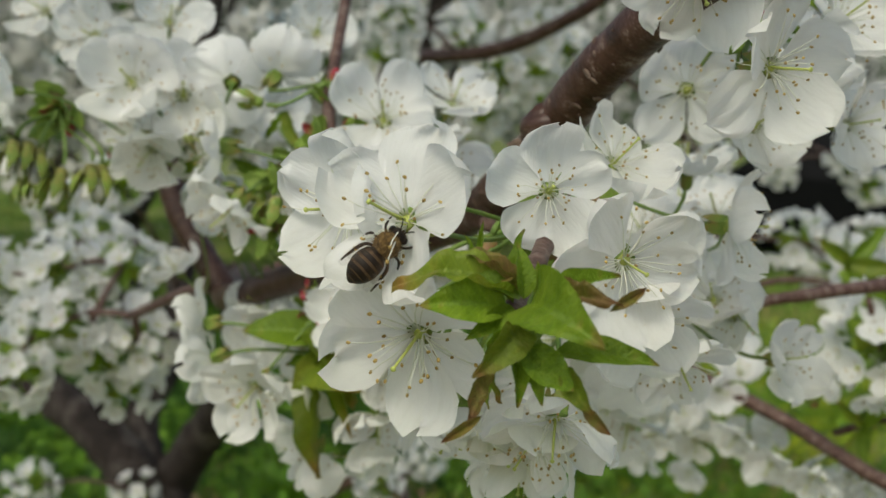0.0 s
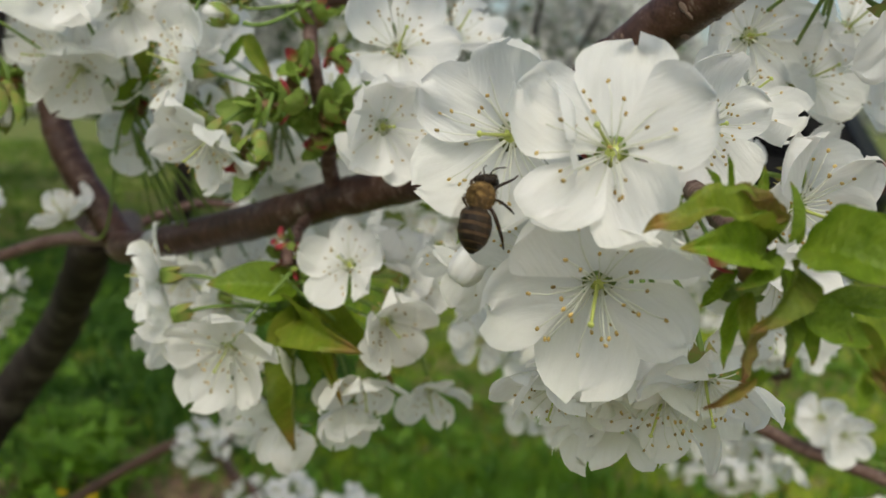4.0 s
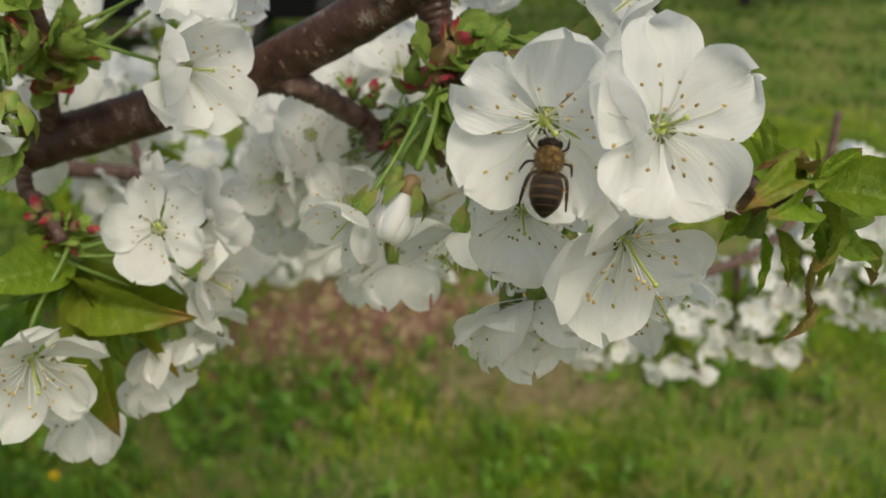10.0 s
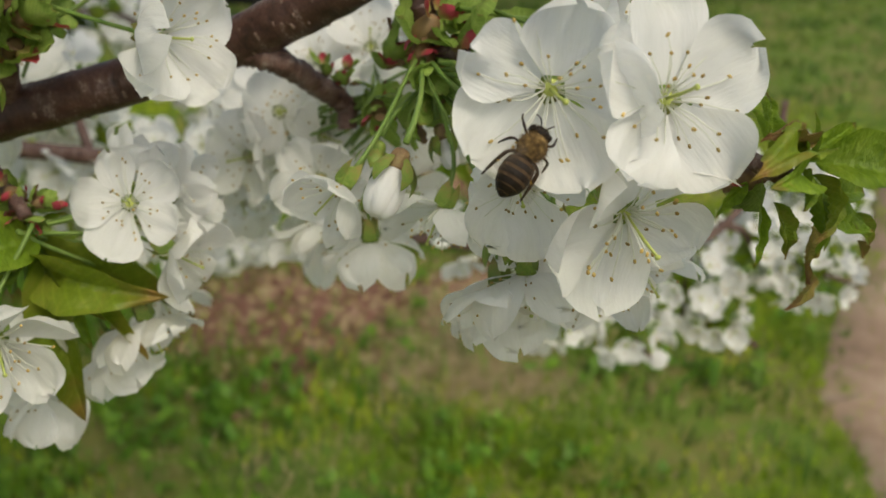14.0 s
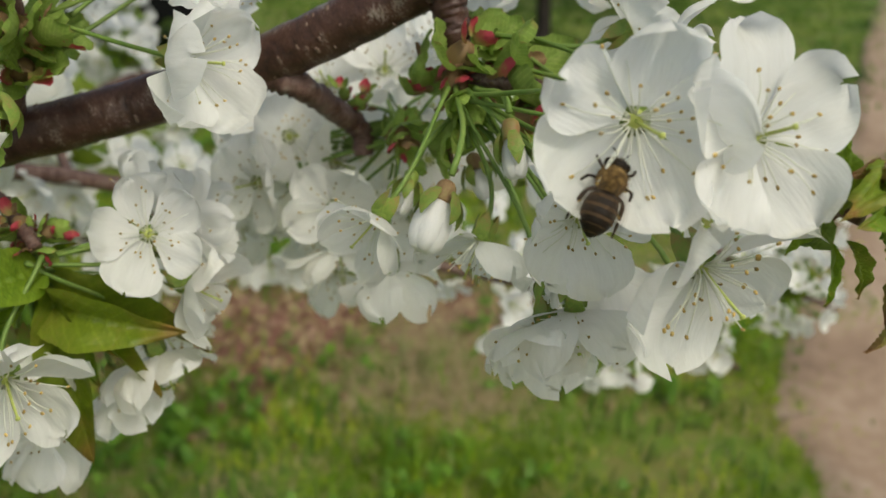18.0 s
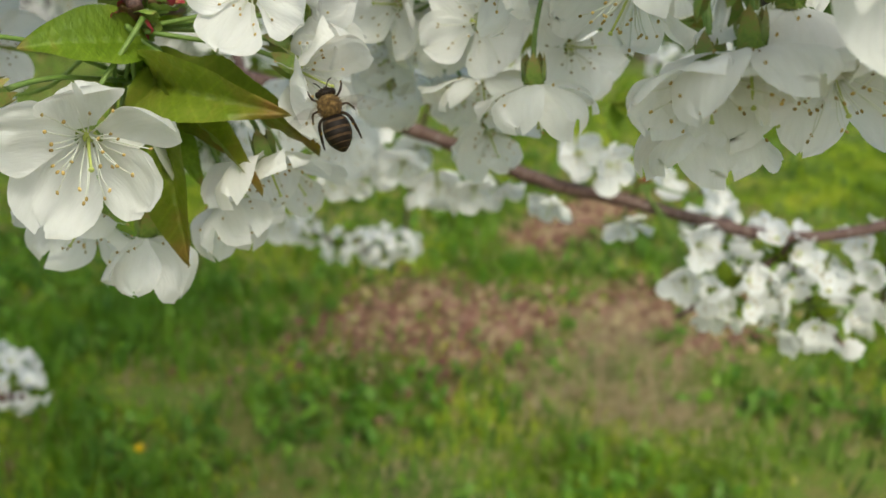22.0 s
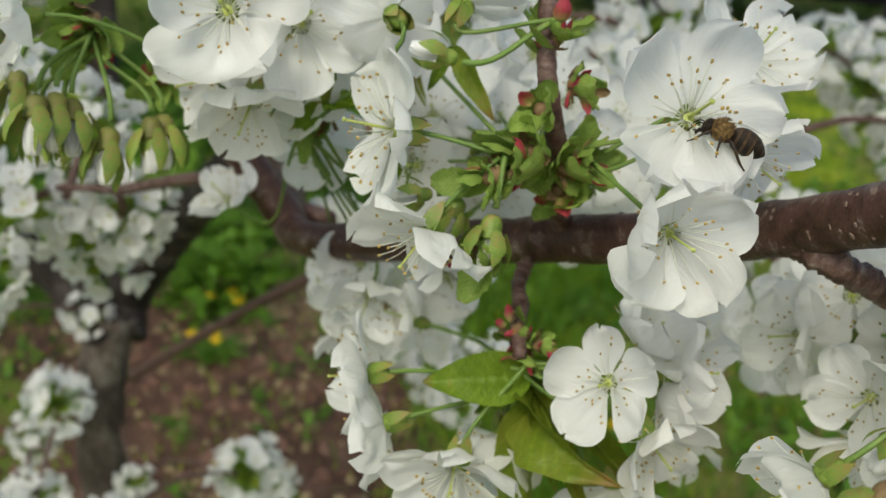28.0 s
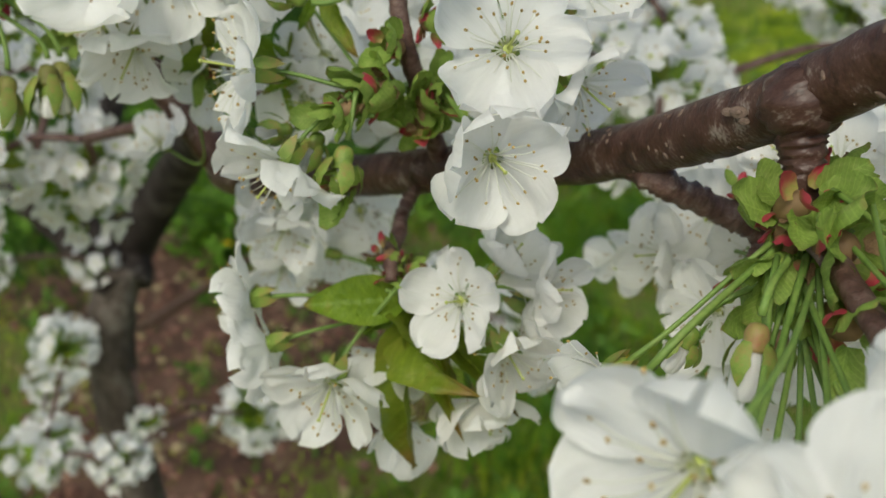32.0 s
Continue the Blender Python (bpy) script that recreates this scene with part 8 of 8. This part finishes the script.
leaf_at(tuft, (0.0000, 0.0000, 0.0000), (0.0040, -0.0120, 0.0123), (-0.28, -0.54, 0.79), 'green', 1, 0.5)
tuft = leaf_tuft((-0.0835, 0.3159, 1.3881), 'young bronze leaf between the blossoms')
leaf_at(tuft, (0.0000, 0.0000, 0.0000), (0.0082, -0.0054, 0.0198), (-0.63, -0.68, 0.37), 'bronze', 1, 0.7)
leaf_at(tuft, (0.0000, 0.0000, 0.0000), (0.0070, -0.0173, 0.0042), (-0.09, -0.45, 0.89), 'green', 3, 0.9)
leaf_at(tuft, (0.0000, 0.0000, 0.0000), (-0.0103, -0.0008, -0.0093), (-0.27, -0.88, 0.38), 'green', 1, 0.7)
tuft = leaf_tuft((0.1980, 0.4153, 1.2561), 'young leaves between the blossoms of the thin branch')
leaf_at(tuft, (0.0000, 0.0000, 0.0000), (0.0072, -0.0090, 0.0173), (-0.47, -0.81, 0.35), 'green', 0, 0.6)
leaf_at(tuft, (0.0000, 0.0000, 0.0000), (-0.0100, 0.0107, 0.0112), (-0.47, -0.81, 0.35), 'bronze', 1, 0.6)
leaf_at(tuft, (0.0000, 0.0000, 0.0000), (-0.0063, -0.0155, -0.0156), (-0.47, -0.81, 0.35), 'green', 4, 0.6)
leaf_at(tuft, (0.0000, 0.0000, 0.0000), (-0.0090, 0.0005, -0.0107), (-0.47, -0.81, 0.35), 'bronze', 0, 0.5)
tuft = leaf_tuft((-0.0553, 0.3046, 1.4036), 'young leaf beside the upright twig')
leaf_at(tuft, (0.0000, 0.0000, 0.0000), (0.0077, -0.0132, -0.0136), (-0.56, -0.54, 0.63), 'bronze', 0, 0.55)
leaf_at(tuft, (0.0000, 0.0000, 0.0000), (-0.0060, -0.0040, -0.0091), (-0.08, -0.89, 0.45), 'green', 3, 0.6)
tuft = leaf_tuft((0.2319, 0.3788, 1.2745), 'tuft of yellow-green leaves on the thin branch')
leaf_at(tuft, (0.0000, 0.0000, 0.0000), (0.0106, -0.0281, 0.0064), (-0.19, -0.36, 0.91), 'bronze', 0, 0.6)
leaf_at(tuft, (0.0000, 0.0000, 0.0000), (0.0043, -0.0282, -0.0165), (0.06, -0.96, 0.29), 'green', 4, 0.6)
leaf_at(tuft, (0.0000, 0.0000, 0.0000), (0.0146, -0.0026, 0.0135), (-0.47, -0.81, 0.35), 'green', 1, 0.6)
leaf_at(tuft, (0.0000, 0.0000, 0.0000), (-0.0108, -0.0131, -0.0161), (-0.47, -0.81, 0.35), 'green', 3, 0.8)
leaf_at(tuft, (0.0000, 0.0000, 0.0000), (0.0030, -0.0203, -0.0142), (-0.47, -0.81, 0.35), 'bronze', 2, 0.7)
tuft = leaf_tuft((-0.0658, 0.3315, 1.3767), 'pair of young leaves behind the blossoms')
leaf_at(tuft, (0.0000, 0.0000, 0.0000), (-0.0146, 0.0013, 0.0103), (0.01, -0.99, 0.14), 'green', 3, 0.8)
leaf_at(tuft, (0.0000, 0.0000, 0.0000), (0.0065, 0.0121, 0.0142), (0.01, -0.99, 0.14), 'bronze', 3, 0.9)
leaf_at(tuft, (0.0000, 0.0000, 0.0000), (0.0167, 0.0002, 0.0000), (0.01, -0.99, 0.14), 'bronze', 0, 0.9)
leaf_at(tuft, (0.0000, 0.0000, 0.0000), (0.0000, -0.0120, -0.0133), (0.01, -0.99, 0.14), 'green', 1, 0.8)
leaf_at(tuft, (0.0000, 0.0000, 0.0000), (-0.0081, -0.0106, -0.0033), (0.01, -0.99, 0.14), 'green', 2, 0.8)
leaf_at(tuft, (0.0000, 0.0000, 0.0000), (0.0126, -0.0019, -0.0144), (0.01, -0.99, 0.14), 'green', 4, 0.7)
tuft = leaf_tuft((0.2000, 0.4488, 1.3295), 'tuft of leaves on a branch to the side')
leaf_at(tuft, (0.0000, 0.0000, 0.0000), (0.0193, 0.0030, 0.0197), (0.01, -0.99, 0.14), 'green', 0, 0.7)
leaf_at(tuft, (0.0000, 0.0000, 0.0000), (-0.0171, 0.0018, 0.0140), (0.01, -0.99, 0.14), 'bronze', 1, 0.7)
leaf_at(tuft, (0.0000, 0.0000, 0.0000), (0.0234, -0.0100, -0.0011), (0.01, -0.99, 0.14), 'bronze', 0, 0.8)
leaf_at(tuft, (0.0000, 0.0000, 0.0000), (0.0012, -0.0133, -0.0232), (0.01, -0.99, 0.14), 'green', 3, 0.7)
leaf_at(tuft, (0.0000, 0.0000, 0.0000), (0.0228, -0.0025, -0.0197), (0.01, -0.99, 0.14), 'green', 4, 0.7)
tuft = leaf_tuft((0.0766, 0.2091, 1.4297), 'pale leaf at the top of the spray')
leaf_at(tuft, (0.0000, 0.0000, 0.0000), (0.0022, -0.0109, -0.0063), (0.01, -0.99, 0.14), 'green', 0, 1.0)
leaf_at(tuft, (0.0000, 0.0000, 0.0000), (-0.0025, -0.0007, -0.0050), (0.01, -0.99, 0.14), 'green', 3, 0.8)


# ---- on the ground ----
dandelion(-0.51, 2.86)
dandelion(-0.48, 2.78)
dandelion(-0.53, 2.58)
dandelion(-0.52, 2.53)
dandelion(-0.58, 2.83)
dandelion(-0.13, 2.46)
dandelion(-0.60, 2.58)
dandelion(4.36, 6.21, 0.06)
dandelion(4.01, 6.15, 0.06)
dandelion(0.56, 1.99, 0.018)
bush(-0.55, 2.98, 0.24, 0.20, 410)
bush(-0.58, 3.00, 0.17, 0.12, 90)
bush(-0.62, 3.38, 0.2, 0.12, 520)
car(4.0, 8.4, 138)
# unseen crown above the tree, added and placed to shade the ground
shade_crown = tagged(put('crown', CROWNS[1][0], tree, Matrix.Translation((-0.85, 1.05, 2.75)) @ Matrix.Diagonal((0.85, 0.80, 0.60, 1))), kind='stuff')
tagged(put('leaves', CROWNS[1][1], tree, Matrix.Translation((-0.85, 1.05, 2.75)) @ Matrix.Diagonal((0.85, 0.80, 0.60, 1))), kind='stuff')
orchard_tree(7.71, 4.659999999999999, 1.0, 0, 0)
orchard_tree(11.8, 5.6, 1.05, 1, 67)
orchard_tree(14.5, 6.6, 1.0, 2, 134)
orchard_tree(3.0, 10.5, 1.1, 3, 201)
orchard_tree(-2.2, 6.0, 1.0, 4, 268)
orchard_tree(-0.6, 8.5, 1.1, 5, 335)
orchard_tree(1.2, 12.5, 1.1, 6, 42)
orchard_tree(10.5, 11, 1.1, 7, 109)
orchard_tree(-5, 5, 1.0, 8, 176)
orchard_tree(-4.5, 10, 1.1, 9, 243)
orchard_tree(17, 10, 1.1, 10, 310)
orchard_tree(6, 15, 1.1, 11, 17)
orchard_tree(13, 15, 1.1, 12, 84)
orchard_tree(-1, 15, 1.1, 13, 151)
orchard_tree(-8, 8, 1.1, 14, 218)

# ---- what moves ----
SWAYING = [(main_blossom, (-0.0026, -0.0016, 0.0004), (0.0030, -0.0026, -0.0012)), (bee_blossom, (-0.0034, -0.0024, 0.0014), (0.0031, -0.0028, -0.0010)), (low_blossom, (-0.0015, -0.0022, -0.0018), (0.0031, -0.0028, -0.0010))]


def motions():
    walk(bee, [
        (0, pose(-0.0103, 0.1397, 1.3798, 68.4, 46.3, -7.8)),
        (0.4, pose(-0.0104, 0.1395, 1.3794, 68.2, 45.1, -7.7)),
        (0.8, pose(-0.0115, 0.1395, 1.3792, 68.5, 40.3, -7.0)),
        (1.2, pose(-0.0102, 0.1397, 1.3805, 69.2, 32.5, -5.5)),
        (1.6, pose(-0.0103, 0.1394, 1.3792, 69.3, 30.5, -5.0)),
        (2, pose(-0.0112, 0.1393, 1.3786, 69.4, 28.5, -4.3)),
        (2.4, pose(-0.0130, 0.1394, 1.3788, 70.2, 12.4, -2.0)),
        (2.6, pose(-0.0149, 0.1397, 1.3802, 70.3, 5.3, -1.2)),
        (2.8, pose(-0.0336, 0.1519, 1.3812, 56.6, 40.7, -38.0)),
        (3.0, pose(-0.0266, 0.1510, 1.3777, 40.9, 40.7, -56.0)),
        (3.2, pose(-0.0206, 0.1512, 1.3751, 76.4, 0.5, -43.3)),
        (3.4, pose(-0.0191, 0.1536, 1.3752, 89.3, -15.2, -42.6)),
        (3.6, pose(-0.0229, 0.1503, 1.3750, 72.2, -4.3, -45.9)),
        (3.8, pose(-0.0243, 0.1510, 1.3754, 72.5, -4.0, -44.4)),
        (4.2, pose(-0.0218, 0.1508, 1.3747, 67.5, 4.5, -46.0)),
        (4.5, pose(-0.0229, 0.1516, 1.3766, 65.4, 13.1, -40.2)),
        (6.5, pose(-0.0203, 0.1507, 1.3781, 66.3, 7.8, -30.6)),
        (7, pose(-0.0209, 0.1506, 1.3763, 66.7, 1.7, -32.9)),
        (7.5, pose(-0.0209, 0.1513, 1.3785, 66.5, 1.0, -36.8)),
        (8, pose(-0.0213, 0.1522, 1.3803, 65.3, 4.1, -40.9)),
        (8.5, pose(-0.0223, 0.1524, 1.3790, 64.0, 5.4, -44.8)),
        (9, pose(-0.0229, 0.1527, 1.3788, 62.7, 9.5, -48.4)),
        (9.5, pose(-0.0234, 0.1531, 1.3789, 61.5, 7.4, -48.4)),
        (10, pose(-0.0229, 0.1526, 1.3795, 60.0, 5.1, -49.1)),
        (10.5, pose(-0.0236, 0.1524, 1.3778, 59.8, 7.2, -50.0)),
        (11, pose(-0.0230, 0.1521, 1.3786, 59.5, 3.3, -49.5)),
        (11.5, pose(-0.0233, 0.1529, 1.3791, 59.8, 2.6, -50.5)),
        (12, pose(-0.0235, 0.1529, 1.3788, 59.5, 6.1, -53.4)),
        (12.5, pose(-0.0241, 0.1528, 1.3773, 59.8, -2.5, -50.9)),
        (13, pose(-0.0254, 0.1528, 1.3749, 53.7, -37.1, -34.0)),
        (13.5, pose(-0.0261, 0.1544, 1.3758, 55.2, -33.7, -36.7)),
        (14.0, pose(-0.0262, 0.1553, 1.3772, 61.2, 33.0, -54.2)),
        (14.5, pose(-0.0267, 0.1556, 1.3768, 61.6, 37.0, -55.1)),
        (16.5, pose(-0.0250, 0.1555, 1.3794, 62.2, 38.3, -56.1)),
        (17, pose(-0.0255, 0.1559, 1.3791, 56.2, 32.7, -66.9)),
        (17.5, pose(-0.0253, 0.1557, 1.3787, 58.0, 26.9, -64.8)),
        (18, pose(-0.0259, 0.1558, 1.3775, 59.7, 18.1, -61.8)),
        (18.5, pose(-0.0249, 0.1554, 1.3788, 59.0, 22.6, -64.9)),
        (19, pose(-0.0262, 0.1558, 1.3763, 60.8, -5.5, -54.4)),
        (19.2, pose(-0.0270, 0.1572, 1.3765, 60.5, 10.1, -60.8)),
        (19.4, pose(-0.0277, 0.1576, 1.3754, 35.9, -34.7, -11.5)),
        (19.6, pose(-0.0286, 0.1596, 1.3763, 20.7, -33.1, 6.1)),
        (19.8, pose(-0.0298, 0.1591, 1.3730, 15.4, -45.3, 8.9)),
        (20, pose(-0.0237, 0.1720, 1.3663, 62.9, -3.7, -118.0)),
        (20.2, pose(-0.0195, 0.1829, 1.3601, 60.0, 5.0, -112.0)),
        (20.4, pose(-0.0081, 0.1778, 1.3466, 68.3, -9.3, -53.1)),
        (20.6, pose(-0.0040, 0.1939, 1.3449, 67.4, -18.6, -48.1)),
        (20.8, pose(-0.0139, 0.2089, 1.3387, 68.6, -6.6, -51.3)),
        (21, pose(-0.0127, 0.2098, 1.3439, 67.6, 18.6, -59.5)),
        (21.4, pose(-0.0048, 0.2065, 1.3404, 68.7, 1.3, -46.7)),
        (21.8, pose(-0.0233, 0.2306, 1.3329, 65.8, -28.3, -30.4)),
        (22, pose(-0.0253, 0.2335, 1.3268, 67.8, -18.6, -33.4)),
        (22.2, pose(-0.0162, 0.2387, 1.3301, 36.7, -29.4, 17.6)),
        (22.4, pose(-0.0104, 0.2491, 1.3358, 65.9, -27.9, -24.8)),
        (23, pose(0.0136, 0.2959, 1.3597, 69.1, -8.2, -27.2)),
        (23.8, pose(-0.0140, 0.2561, 1.3972, 69.7, -17.6, -22.4)),
        (24.4, pose(-0.0152, 0.2441, 1.3946, 63.0, -14.5, -2.6)),
        (24.8, pose(-0.0138, 0.2435, 1.3951, 57.7, -6.1, 16.8)),
        (25.1, pose(-0.0142, 0.2443, 1.3963, 54.2, -1.9, 27.5)),
        (25.4, pose(-0.0142, 0.2455, 1.3985, 24.0, -1.0, 34.0)),
        (25.7, pose(-0.0155, 0.2463, 1.3975, 18.0, 0.6, 40.0)),
        (26, pose(-0.0135, 0.2470, 1.3997, 18.6, -0.2, 48.0)),
        (26.3, pose(-0.0135, 0.2473, 1.3991, 18.7, -0.1, 53.2)),
        (26.5, pose(-0.0137, 0.2476, 1.3989, 18.0, -0.4, 55.6)),
        (28.5, pose(-0.0132, 0.2481, 1.3996, 22.0, -4.0, 61.0)),
        (29, pose(-0.0138, 0.2482, 1.3999, 26.0, -8.0, 57.0)),
        (29.5, pose(-0.0095, 0.2478, 1.4002, 62.8, -7.7, -1.8)),
        (29.8, pose(0.0006, 0.2461, 1.4074, 66.7, -18.0, -19.9)),
        (30, pose(0.0034, 0.2443, 1.4029, 59.2, -24.8, 7.6)),
        (30.4, pose(0.0014, 0.2474, 1.4104, 60.0, -22.0, 5.8)),
        (30.8, pose(-0.0043, 0.2462, 1.4104, 32.9, -34.0, 48.7)),
        (31, pose(0.0044, 0.2496, 1.4134, 25.9, -27.3, 59.0)),
        (31.2, pose(0.0328, 0.2817, 1.3948, 21.3, -29.0, 63.5)),
        (31.4, pose(0.0633, 0.3395, 1.4037, 44.7, -49.3, 31.9)),
        (32, pose(0.1039, 0.4110, 1.4336, 51.9, -41.6, 23.5)),
    ])
    # the wings: folded over the abdomen while the bee feeds, opened when it shifts or flies
    spread = [(0, 10), (2.5, 10), (2.7, 55), (3.0, 50), (3.3, 14), (4.5, 10), (12.6, 10), (13.0, 42), (13.6, 38), (14.0, 14), (14.5, 12), (18.8, 12), (19.4, 40), (19.9, 70), (23.4, 70), (24.0, 24), (25.0, 14), (29.2, 14), (29.6, 60), (32.0, 70)]
    for wing, side, at, wider in WINGS:
        walk(wing, [(t, pose(side * 0.00107, at, 0.00155, 4, side * 10, side * a * wider)) for t, a in spread])
    # the near spray leans over in a breath of wind, then swings back past its rest
    for thing, lean, swing in SWAYING:
        rest = thing.matrix_basis.copy()
        leaning, swung = Matrix.Translation(lean) @ rest, Matrix.Translation(swing) @ rest
        walk(thing, [(0.0, rest), (14.5, rest), (16.5, leaning), (20.5, leaning), (23.5, swung), (32.0, swung)])


motions()
